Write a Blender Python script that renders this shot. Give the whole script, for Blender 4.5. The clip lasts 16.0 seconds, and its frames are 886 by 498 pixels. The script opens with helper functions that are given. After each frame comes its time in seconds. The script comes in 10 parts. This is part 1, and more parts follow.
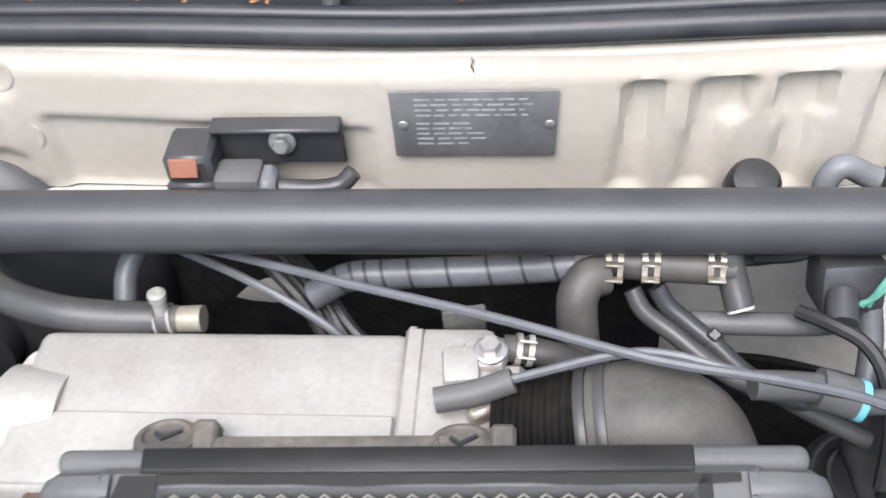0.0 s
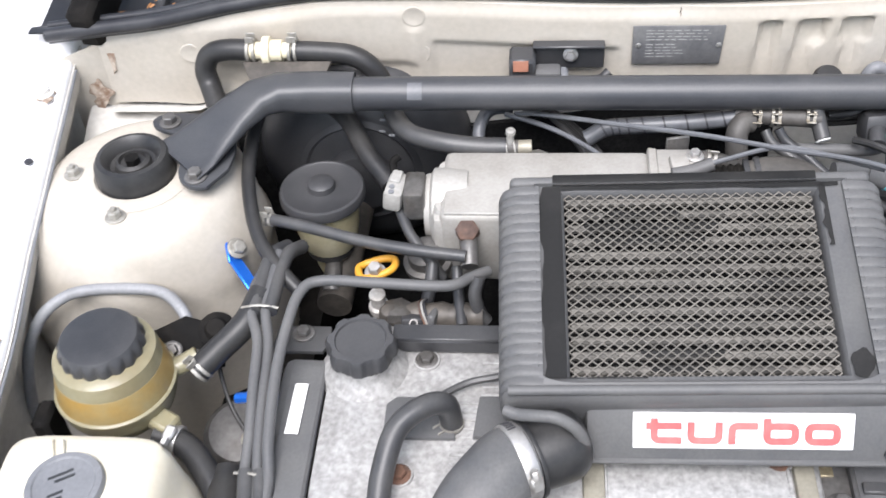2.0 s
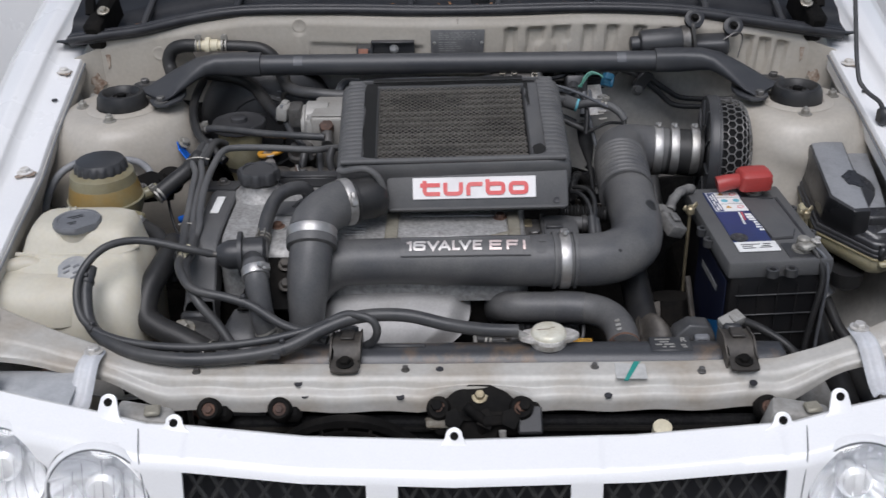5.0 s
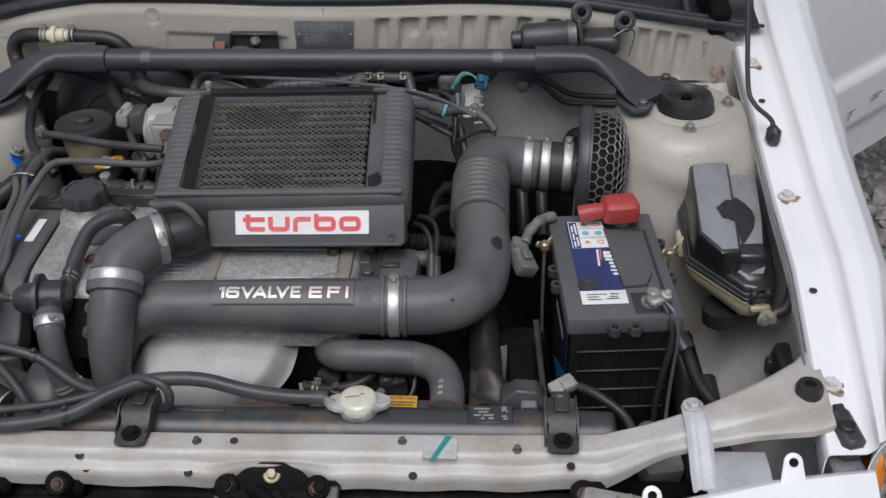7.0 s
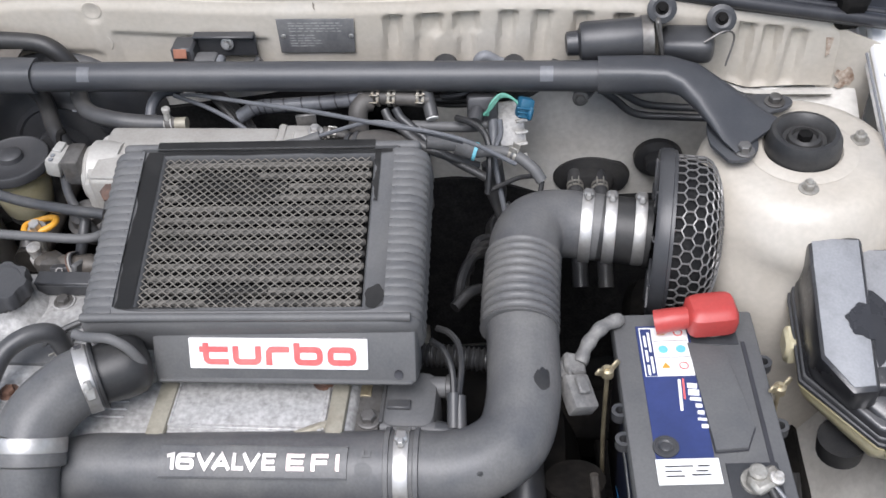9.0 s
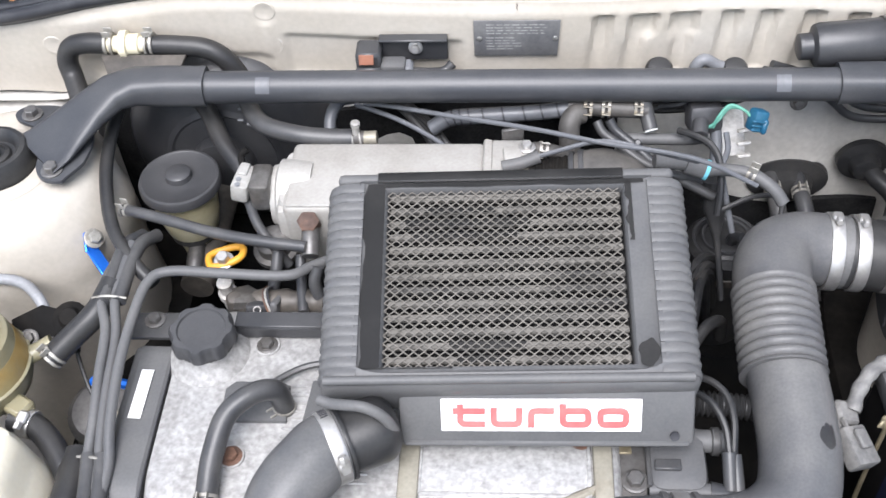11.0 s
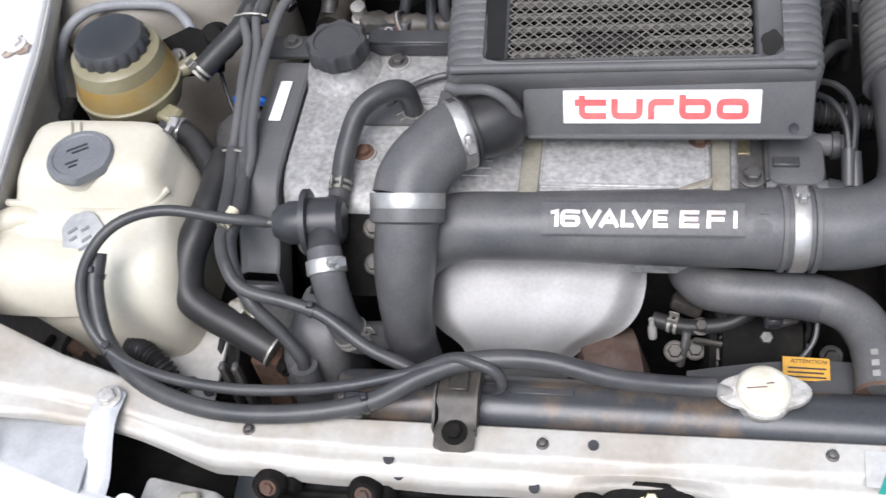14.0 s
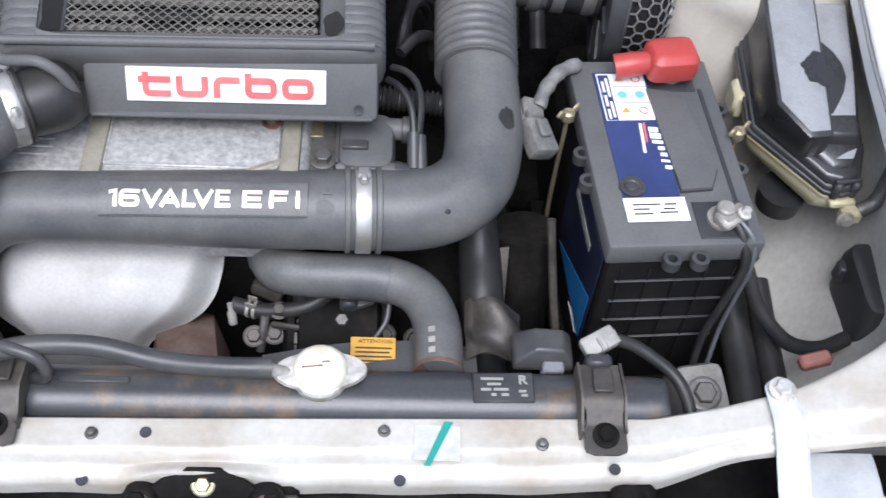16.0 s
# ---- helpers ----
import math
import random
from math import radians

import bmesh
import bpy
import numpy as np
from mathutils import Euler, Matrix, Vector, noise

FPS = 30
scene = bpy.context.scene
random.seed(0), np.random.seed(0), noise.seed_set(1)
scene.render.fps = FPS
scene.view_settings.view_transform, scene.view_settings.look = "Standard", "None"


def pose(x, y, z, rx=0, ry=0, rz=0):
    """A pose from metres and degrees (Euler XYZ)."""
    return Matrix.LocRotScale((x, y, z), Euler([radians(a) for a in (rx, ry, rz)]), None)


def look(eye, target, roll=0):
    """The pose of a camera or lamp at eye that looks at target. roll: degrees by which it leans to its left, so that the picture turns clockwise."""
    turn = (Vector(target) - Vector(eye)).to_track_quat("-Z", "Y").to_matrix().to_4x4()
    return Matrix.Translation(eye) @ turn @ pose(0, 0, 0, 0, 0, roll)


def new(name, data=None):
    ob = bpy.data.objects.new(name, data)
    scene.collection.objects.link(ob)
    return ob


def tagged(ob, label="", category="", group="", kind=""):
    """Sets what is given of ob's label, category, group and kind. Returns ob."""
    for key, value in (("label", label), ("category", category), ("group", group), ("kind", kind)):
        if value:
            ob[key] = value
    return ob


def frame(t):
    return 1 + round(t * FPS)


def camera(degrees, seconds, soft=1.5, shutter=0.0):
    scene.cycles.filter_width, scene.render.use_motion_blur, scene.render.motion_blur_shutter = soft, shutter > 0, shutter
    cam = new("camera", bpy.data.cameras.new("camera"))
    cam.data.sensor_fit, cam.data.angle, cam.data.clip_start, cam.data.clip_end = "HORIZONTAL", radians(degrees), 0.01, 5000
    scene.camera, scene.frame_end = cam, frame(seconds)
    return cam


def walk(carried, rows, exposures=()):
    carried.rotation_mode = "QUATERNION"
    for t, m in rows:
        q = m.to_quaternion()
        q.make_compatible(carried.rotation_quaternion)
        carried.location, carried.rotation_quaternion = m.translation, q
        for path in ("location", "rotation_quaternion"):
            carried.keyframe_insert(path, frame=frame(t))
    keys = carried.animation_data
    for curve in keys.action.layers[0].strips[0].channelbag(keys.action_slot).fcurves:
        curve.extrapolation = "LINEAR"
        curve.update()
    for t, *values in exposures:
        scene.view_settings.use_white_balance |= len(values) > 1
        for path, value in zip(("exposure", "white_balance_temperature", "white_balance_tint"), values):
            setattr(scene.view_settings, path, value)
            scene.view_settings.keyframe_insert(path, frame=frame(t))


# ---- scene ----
cam = camera(44.0, 16.0, shutter=0.25)
PATH = [
    (0, (0.046, 0.115, 1.265), (-0.146, 1.469, -0.194), -5.8),
    (0.5, (0.009, -0.004, 1.359), (-0.156, 1.352, -0.101), -4.6),
    (1, (-0.064, -0.127, 1.432), (-0.174, 1.209, -0.052), -3.7),
    (1.5, (-0.114, -0.247, 1.485), (-0.23, 1.123, 0.032), -3.7),
    (2, (-0.125, -0.361, 1.503), (-0.3, 1.063, 0.11), -4.4),
    (2.5, (-0.111, -0.495, 1.504), (-0.341, 0.961, 0.152), -5.0),
    (3, (-0.116, -0.645, 1.502), (-0.32, 0.854, 0.195), -4.0),
    (3.5, (-0.139, -0.81, 1.489), (-0.275, 0.778, 0.282), -2.8),
    (4, (-0.162, -0.966, 1.462), (-0.208, 0.696, 0.35), -1.7),
    (4.5, (-0.096, -1.087, 1.431), (-0.123, 0.644, 0.43), -0.8),
    (5, (0.013, -1.181, 1.423), (-0.023, 0.589, 0.492), -1.0),
    (7.5, (0.283, -0.85, 1.538), (0.149, 0.757, 0.354), -2.0),
    (8, (0.289, -0.712, 1.538), (0.112, 0.835, 0.283), -3.2),
    (10.5, (0.107, -0.343, 1.584), (-0.087, 0.995, 0.111), -5.8),
    (11, (0.009, -0.354, 1.576), (-0.126, 0.981, 0.093), -4.0),
    (11.5, (-0.028, -0.378, 1.556), (-0.125, 0.951, 0.065), -2.4),
    (12, (-0.026, -0.402, 1.546), (-0.107, 0.879, 0.012), -1.5),
    (12.5, (-0.006, -0.452, 1.513), (-0.102, 0.808, -0.037), -1.8),
    (13, (0.015, -0.5, 1.484), (-0.098, 0.741, -0.081), -2.2),
    (13.5, (0.023, -0.519, 1.477), (-0.135, 0.704, -0.097), -4.0),
    (14, (0.017, -0.517, 1.494), (-0.339, 0.662, -0.082), -11.4),
    (14.5, (0.023, -0.517, 1.498), (-0.386, 0.647, -0.076), -13.4),
    (15, (0.077, -0.501, 1.472), (-0.183, 0.684, -0.118), -7.9),
    (15.5, (0.122, -0.51, 1.456), (0.115, 0.712, -0.127), 1.6),
    (16, (0.151, -0.519, 1.46), (0.284, 0.707, -0.114), 6.5),
]
EXPOSURES = [(0.0, 1.42, 6550, 10), (0.5, 1.55, 6700, 10), (1.0, 1.82, 6750, 10), (1.5, 1.62, 6700, 10), (2.0, 1.33, 6560, 10), (2.5, 1.05, 6450, 10), (3.0, 0.75, 6440, 10), (3.5, 0.45, 6438, 10), (4.0, 0.2, 6435, 10), (4.5, 0.02, 6432, 10), (5.0, -0.15, 6430, 10), (7.5, -0.2, 6530, 10), (8.0, 0.12, 6510, 10), (10.5, 1.37, 6430, 10), (11.0, 1.39, 6440, 10), (11.5, 1.43, 6500, 10), (12.5, 1.22, 6500, 10), (13.0, 0.95, 6440, 10), (13.5, 0.8, 6420, 10), (14.0, 0.79, 6450, 10), (14.5, 0.62, 6490, 10), (15.0, 0.37, 6500, 10), (16.0, 0.88, 6200, 10)]
walk(cam, [(t, look(eye, target, roll)) for t, eye, target, roll in PATH], EXPOSURES)

# ---- world and light ----
world = bpy.data.worlds.new("overcast_sky")
scene.world = world
world.use_nodes = True
wn = world.node_tree.nodes
sky = wn.new("ShaderNodeTexSky")
sky.sky_type, sky.sun_disc = "NISHITA", False
sky.sun_elevation, sky.sun_rotation = radians(58), radians(198)
sky.air_density, sky.dust_density, sky.ozone_density = 1.0, 1.0, 1.0
wn["Background"].inputs["Strength"].default_value = 0.10
hsv = wn.new("ShaderNodeHueSaturation")
hsv.inputs["Saturation"].default_value = 0.62
world.node_tree.links.new(sky.outputs[0], hsv.inputs["Color"])
world.node_tree.links.new(hsv.outputs[0], wn["Background"].inputs["Color"])
sun = new("sun", bpy.data.lights.new("sun", "SUN"))
sun.data.energy, sun.data.angle, sun.data.color = 2.7, radians(40), (0.985, 0.966, 1.0)
sun.matrix_world = look((-0.25, -1.9, 4.5), (0, 0.2, 0.7))


# ---- materials ----
def mat(name, col, rough=0.5, metal=0.0, col2=None, big=9.0, mix=0.5, grain=0.12, fine=220.0, bump=0.15, coat=0.0, edge=0.12, trans=0.0, sss=0.0, spec=0.5):
    """A surface with stains at one scale, grain at another, uneven gloss and fine relief."""
    m = bpy.data.materials.new(name)
    m.use_nodes = True
    nt = m.node_tree
    n, ln = nt.nodes, nt.links
    b = n["Principled BSDF"]
    tc = n.new("ShaderNodeTexCoord")
    info = n.new("ShaderNodeObjectInfo")
    off = n.new("ShaderNodeVectorMath")
    off.operation = "MULTIPLY_ADD"
    off.inputs[1].default_value = (7.0, 3.0, 5.0)
    cmb = n.new("ShaderNodeCombineXYZ")
    for k in range(3):
        ln.new(info.outputs["Random"], cmb.inputs[k])
    ln.new(cmb.outputs[0], off.inputs[0])
    ln.new(tc.outputs["Object"], off.inputs[2])
    n1 = n.new("ShaderNodeTexNoise")
    n1.inputs["Scale"].default_value, n1.inputs["Detail"].default_value, n1.inputs["Roughness"].default_value = big, 6.0, 0.62
    n2 = n.new("ShaderNodeTexNoise")
    n2.inputs["Scale"].default_value, n2.inputs["Detail"].default_value = fine, 3.0
    for k in (n1, n2):
        ln.new(off.outputs[0], k.inputs["Vector"])
    r1 = n.new("ShaderNodeValToRGB")
    r1.color_ramp.elements[0].position, r1.color_ramp.elements[1].position = 0.5 - edge + (0.5 - mix) * 0.5, 0.5 + edge + (0.5 - mix) * 0.5
    ln.new(n1.outputs["Fac"], r1.inputs[0])
    c1 = n.new("ShaderNodeMix")
    c1.data_type = "RGBA"
    c2 = col2 or tuple(v * 0.8 for v in col)
    c1.inputs["A"].default_value, c1.inputs["B"].default_value = (*col, 1), (*c2, 1)
    ln.new(r1.outputs[0], c1.inputs["Factor"])
    mr = n.new("ShaderNodeMapRange")
    mr.inputs["From Min"].default_value, mr.inputs["From Max"].default_value = 0.3, 0.7
    mr.inputs["To Min"].default_value, mr.inputs["To Max"].default_value = 1 - grain, 1 + grain
    ln.new(n2.outputs["Fac"], mr.inputs[0])
    c3 = n.new("ShaderNodeMix")
    c3.data_type, c3.blend_type = "RGBA", "MULTIPLY"
    c3.inputs["Factor"].default_value = 1.0
    ln.new(c1.outputs["Result"], c3.inputs["A"])
    ln.new(mr.outputs[0], c3.inputs["B"])
    ln.new(c3.outputs["Result"], b.inputs["Base Color"])
    rr = n.new("ShaderNodeMapRange")
    rr.inputs["To Min"].default_value, rr.inputs["To Max"].default_value = max(rough - 0.12, 0.05), max(min(rough + 0.15, 1), 0.05)
    ln.new(n1.outputs["Fac"], rr.inputs[0])
    ln.new(rr.outputs[0], b.inputs["Roughness"])
    b.inputs["Metallic"].default_value = metal
    b.inputs["Specular IOR Level"].default_value = spec
    b.inputs["Coat Weight"].default_value = coat
    b.inputs["Coat Roughness"].default_value = 0.08 if coat > 0.5 else 0.30
    b.inputs["Transmission Weight"].default_value = trans
    b.inputs["Subsurface Weight"].default_value = sss
    b.inputs["Subsurface Radius"].default_value = (0.01, 0.008, 0.005)
    if bump:
        bp = n.new("ShaderNodeBump")
        bp.inputs["Strength"].default_value, bp.inputs["Distance"].default_value = bump, 0.0006
        ln.new(n2.outputs["Fac"], bp.inputs["Height"])
        ln.new(bp.outputs[0], b.inputs["Normal"])
    return m


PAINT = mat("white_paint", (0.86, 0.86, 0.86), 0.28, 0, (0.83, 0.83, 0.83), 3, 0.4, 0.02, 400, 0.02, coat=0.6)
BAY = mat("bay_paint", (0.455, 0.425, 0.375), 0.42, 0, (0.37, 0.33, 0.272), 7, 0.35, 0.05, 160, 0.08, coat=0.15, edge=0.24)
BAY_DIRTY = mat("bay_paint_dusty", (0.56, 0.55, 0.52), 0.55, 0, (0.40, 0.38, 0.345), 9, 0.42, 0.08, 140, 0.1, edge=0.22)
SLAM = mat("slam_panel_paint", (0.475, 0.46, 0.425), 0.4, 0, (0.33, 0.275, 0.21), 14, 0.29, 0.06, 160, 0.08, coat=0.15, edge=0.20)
PLASTIC = mat("black_plastic", (0.029, 0.030, 0.033), 0.40, 0, (0.050, 0.050, 0.052), 12, 0.5, 0.08, 500, 0.15)
SHROUD = mat("faded_black_plastic", (0.080, 0.081, 0.084), 0.50, 0, (0.116, 0.115, 0.113), 14, 0.46, 0.07, 420, 0.18, edge=0.2, spec=0.36)
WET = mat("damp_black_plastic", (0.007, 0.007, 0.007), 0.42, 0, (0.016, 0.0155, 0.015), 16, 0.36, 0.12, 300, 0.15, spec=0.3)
RUBBER = mat("black_rubber", (0.017, 0.0175, 0.019), 0.42, 0, (0.034, 0.033, 0.032), 16, 0.5, 0.1, 350, 0.15, spec=0.4)
HOSE = mat("dusty_rubber_hose", (0.037, 0.038, 0.041), 0.40, 0, (0.066, 0.065, 0.064), 18, 0.48, 0.07, 420, 0.12)
PIPE = mat("grey_black_moulded_pipe", (0.074, 0.075, 0.079), 0.44, 0, (0.134, 0.131, 0.126), 14, 0.40, 0.10, 380, 0.14, edge=0.19, spec=0.46)
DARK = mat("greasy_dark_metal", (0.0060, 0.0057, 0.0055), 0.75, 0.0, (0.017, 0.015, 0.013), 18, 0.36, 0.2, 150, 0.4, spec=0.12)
GREYMET = mat("dull_grey_metal", (0.17, 0.165, 0.16), 0.45, 0.6, (0.09, 0.083, 0.075), 20, 0.4, 0.15, 200, 0.2)
CAST = mat("oxidised_cast_alloy", (0.38, 0.375, 0.365), 0.5, 0.25, (0.255, 0.248, 0.238), 75, 0.40, 0.22, 190, 0.7, edge=0.17)
BRIGHTCAST = mat("bright_mottled_alloy", (0.44, 0.435, 0.425), 0.45, 0.3, (0.30, 0.295, 0.285), 110, 0.40, 0.20, 200, 0.8, edge=0.14)
PLENUM = mat("clean_cast_alloy", (0.36, 0.348, 0.325), 0.5, 0.2, (0.29, 0.275, 0.25), 12, 0.4, 0.06, 300, 0.2)
STEEL = mat("bright_steel", (0.52, 0.51, 0.50), 0.46, 0.85, (0.40, 0.385, 0.36), 40, 0.4, 0.05, 300, 0.05)
ZINC = mat("zinc_plated_steel", (0.46, 0.44, 0.39), 0.45, 0.7, (0.30, 0.26, 0.20), 60, 0.4, 0.1, 400, 0.1)
GOLD = mat("yellow_zinc", (0.42, 0.36, 0.24), 0.45, 0.7, (0.26, 0.22, 0.15), 60, 0.45, 0.1, 400, 0.1)
SHIELD = mat("stamped_aluminium", (0.50, 0.495, 0.49), 0.66, 0.4, (0.39, 0.38, 0.365), 10, 0.42, 0.06, 300, 0.1, edge=0.2)
RUSTY = mat("rusty_iron", (0.16, 0.085, 0.055), 0.8, 0.2, (0.09, 0.06, 0.05), 30, 0.5, 0.2, 200, 0.5)
TANK = mat("milky_plastic", (0.57, 0.54, 0.45), 0.45, 0, (0.50, 0.455, 0.36), 6, 0.4, 0.03, 200, 0.08, sss=0.15)
MILKY = mat("yellowed_translucent_plastic", (0.50, 0.46, 0.32), 0.35, 0, (0.40, 0.35, 0.21), 12, 0.5, 0.05, 200, 0.08, sss=0.1)
OILFLUID = mat("amber_fluid_seen_through_plastic", (0.25, 0.21, 0.11), 0.34, 0, (0.30, 0.17, 0.03), 16, 0.50, 0.05, 200, 0.05, coat=0.1, edge=0.18)
GREYCAP2 = mat("pale_grey_plastic", (0.42, 0.43, 0.44), 0.42, 0, (0.33, 0.34, 0.35), 30, 0.45, 0.05, 300, 0.08)
GREYCAP = mat("grey_plastic", (0.17, 0.175, 0.185), 0.5, 0, (0.13, 0.135, 0.145), 12, 0.4, 0.08, 300, 0.15)
BLUE = mat("blue_anodised_metal", (0.02, 0.16, 0.72), 0.3, 0.6, (0.03, 0.22, 0.85), 12, 0.4, 0.05, 300, 0.05)
CYAN = mat("cyan_plastic", (0.16, 0.50, 0.60), 0.45, 0, None, 12, 0.4, 0.05, 300, 0.05)
TEALPLUG = mat("blue_plug_plastic", (0.010, 0.075, 0.140), 0.45, 0, (0.02, 0.10, 0.16), 60, 0.4, 0.08, 300, 0.2)
YELLOW = mat("yellow_orange_plastic", (0.62, 0.30, 0.03), 0.45, 0, (0.50, 0.25, 0.03), 20, 0.4, 0.05, 300, 0.05)
RED = mat("red_rubber", (0.37, 0.045, 0.040), 0.42, 0, (0.32, 0.055, 0.05), 18, 0.4, 0.06, 300, 0.1)
BADGE = mat("white_badge", (0.82, 0.80, 0.79), 0.3, 0, None, 12, 0.3, 0.02, 300, 0.0, coat=0.3)
LETTER = mat("red_badge_lettering", (0.70, 0.10, 0.10), 0.35, 0, (0.72, 0.16, 0.15), 40, 0.4, 0.04, 300, 0.0)
SILVER = mat("silver_lettering", (0.62, 0.60, 0.58), 0.35, 0.3, (0.52, 0.46, 0.44), 60, 0.4, 0.05, 300, 0.0)
PAPER = mat("white_paper_label", (0.80, 0.80, 0.78), 0.5, 0, None, 30, 0.3, 0.02, 300, 0.0)
NAVY = mat("navy_label", (0.020, 0.033, 0.115), 0.4, 0, (0.028, 0.044, 0.15), 20, 0.4, 0.04, 300, 0.0)
SKYBLUE = mat("light_blue_print", (0.02, 0.16, 0.40), 0.4, 0, None, 20, 0.4, 0.04, 300, 0.0)
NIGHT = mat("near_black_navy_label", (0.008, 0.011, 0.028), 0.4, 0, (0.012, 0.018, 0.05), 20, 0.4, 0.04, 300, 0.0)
STRAPPAINT = mat("pale_grey_strap_paint", (0.60, 0.61, 0.63), 0.42, 0, (0.50, 0.50, 0.50), 30, 0.35, 0.05, 200, 0.06, edge=0.2)
MUDBROWN = mat("brown_primer_and_dirt", (0.085, 0.052, 0.040), 0.6, 0, (0.13, 0.095, 0.078), 30, 0.42, 0.15, 250, 0.25)
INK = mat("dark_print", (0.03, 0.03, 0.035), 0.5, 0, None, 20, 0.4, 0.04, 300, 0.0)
PLATE = mat("grey_anodised_plate", (0.14, 0.14, 0.145), 0.4, 0.3, (0.18, 0.18, 0.18), 50, 0.5, 0.08, 300, 0.05)
TEAL = mat("green_tape", (0.02, 0.27, 0.23), 0.4, 0, None, 20, 0.4, 0.04, 300, 0.0)
CLEARFILM = mat("hazy_film", (0.52, 0.52, 0.50), 0.2, 0, (0.43, 0.425, 0.41), 60, 0.4, 0.04, 300, 0.0, coat=0.3)
AMBERLABEL = mat("amber_warning_label", (0.60, 0.32, 0.04), 0.5, 0, (0.46, 0.25, 0.04), 40, 0.4, 0.06, 300, 0.0)
AMBERLENS = mat("amber_lens", (0.80, 0.22, 0.01), 0.15, 0, (0.9, 0.3, 0.02), 60, 0.4, 0.03, 300, 0.05, coat=0.8)
MESHMET = mat("dull_expanded_metal", (0.175, 0.162, 0.142), 0.5, 0.2, (0.105, 0.097, 0.085), 18, 0.34, 0.1, 300, 0.1, edge=0.14)
FIN = mat("dusty_cooler_core", (0.135, 0.127, 0.113), 0.65, 0.0, (0.026, 0.025, 0.024), 10, 0.42, 0.15, 200, 0.2, edge=0.08)
FOAM = mat("black_filter_foam", (0.012, 0.012, 0.013), 0.95, 0, (0.02, 0.02, 0.02), 60, 0.5, 0.3, 300, 0.8, spec=0.1)
TUBEGREY = mat("grey_split_conduit", (0.11, 0.115, 0.125), 0.4, 0, (0.075, 0.078, 0.085), 30, 0.4, 0.06, 300, 0.1)
SEAL = mat("rubber_weather_seal", (0.020, 0.021, 0.025), 0.38, 0, (0.036, 0.037, 0.041), 20, 0.4, 0.1, 300, 0.1, spec=0.4)
COWL = mat("black_cowl_plastic", (0.016, 0.017, 0.020), 0.45, 0, (0.030, 0.031, 0.034), 14, 0.45, 0.1, 300, 0.15, spec=0.35)
RUSTSTAIN = mat("rust_stained_paint", (0.17, 0.105, 0.07), 0.6, 0, (0.42, 0.36, 0.30), 120, 0.5, 0.1, 300, 0.1)
BRACE = mat("satin_black_paint", (0.038, 0.040, 0.045), 0.42, 0, (0.060, 0.061, 0.064), 9, 0.45, 0.08, 500, 0.12, coat=0.06, spec=0.45)
BLUEGREY = mat("pale_blue_grey", (0.235, 0.24, 0.25), 0.5, 0, (0.18, 0.183, 0.19), 30, 0.4, 0.08, 400, 0.1)
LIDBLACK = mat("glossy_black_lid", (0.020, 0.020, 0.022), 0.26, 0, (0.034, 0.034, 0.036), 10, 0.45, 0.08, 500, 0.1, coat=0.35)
WORN = mat("worn_grey_print", (0.30, 0.30, 0.29), 0.5, 0, (0.20, 0.20, 0.20), 60, 0.5, 0.1, 300, 0.0)
GREEN = mat("green_wire", (0.10, 0.30, 0.23), 0.5, 0, None, 20, 0.4, 0.04, 300, 0.0)
PALEPAINT = mat("pale_flaking_paint", (0.66, 0.65, 0.63), 0.45, 0, (0.50, 0.45, 0.38), 60, 0.35, 0.05, 300, 0.1)
DULLZINC = mat("dull_pale_zinc", (0.34, 0.33, 0.30), 0.5, 0.4, (0.22, 0.205, 0.18), 60, 0.45, 0.1, 300, 0.15)
WETMESH = mat("damp_dark_mesh", (0.115, 0.107, 0.095), 0.4, 0.2, (0.17, 0.157, 0.137), 40, 0.4, 0.1, 300, 0.1)
PALEZINC = mat("pale_oxidised_zinc", (0.62, 0.60, 0.57), 0.45, 0.35, (0.30, 0.28, 0.25), 50, 0.42, 0.12, 300, 0.3)
WORNLETTER = mat("grey_door_lettering", (0.24, 0.24, 0.25), 0.4, 0, None, 20, 0.4, 0.05, 300, 0.0)
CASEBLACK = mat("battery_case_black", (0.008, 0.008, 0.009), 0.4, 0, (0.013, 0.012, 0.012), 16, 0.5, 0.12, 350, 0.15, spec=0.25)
SMOKED = mat("smoky_translucent_plastic", (0.25, 0.23, 0.15), 0.34, 0, (0.20, 0.172, 0.10), 14, 0.5, 0.04, 200, 0.04, coat=0.1, sss=0.15)
EARTHY = mat("dirt_caked_rubber", (0.085, 0.078, 0.070), 0.7, 0, (0.15, 0.135, 0.115), 30, 0.45, 0.2, 200, 0.4)
BRACKETMET = mat("grimy_bracket_steel", (0.050, 0.045, 0.040), 0.5, 0.2, (0.10, 0.088, 0.075), 26, 0.45, 0.15, 200, 0.3)
LENS = mat("clear_lens", (0.97, 0.98, 0.98), -0.10, 0, (0.95, 0.96, 0.97), 20, 0.3, 0.0, 300, 0.0, trans=1.0)
CHROME = mat("reflector", (0.93, 0.93, 0.94), 0.22, 0.45, (0.80, 0.81, 0.83), 12, 0.45, 0.03, 80, 0.0, edge=0.25)
LEAF = mat("dry_leaf", (0.30, 0.13, 0.04), 0.7, 0, (0.15, 0.08, 0.035), 60, 0.5, 0.15, 300, 0.3)
BEIGE = mat("beige_nylon", (0.66, 0.60, 0.44), 0.45, 0, None, 20, 0.4, 0.05, 300, 0.05)
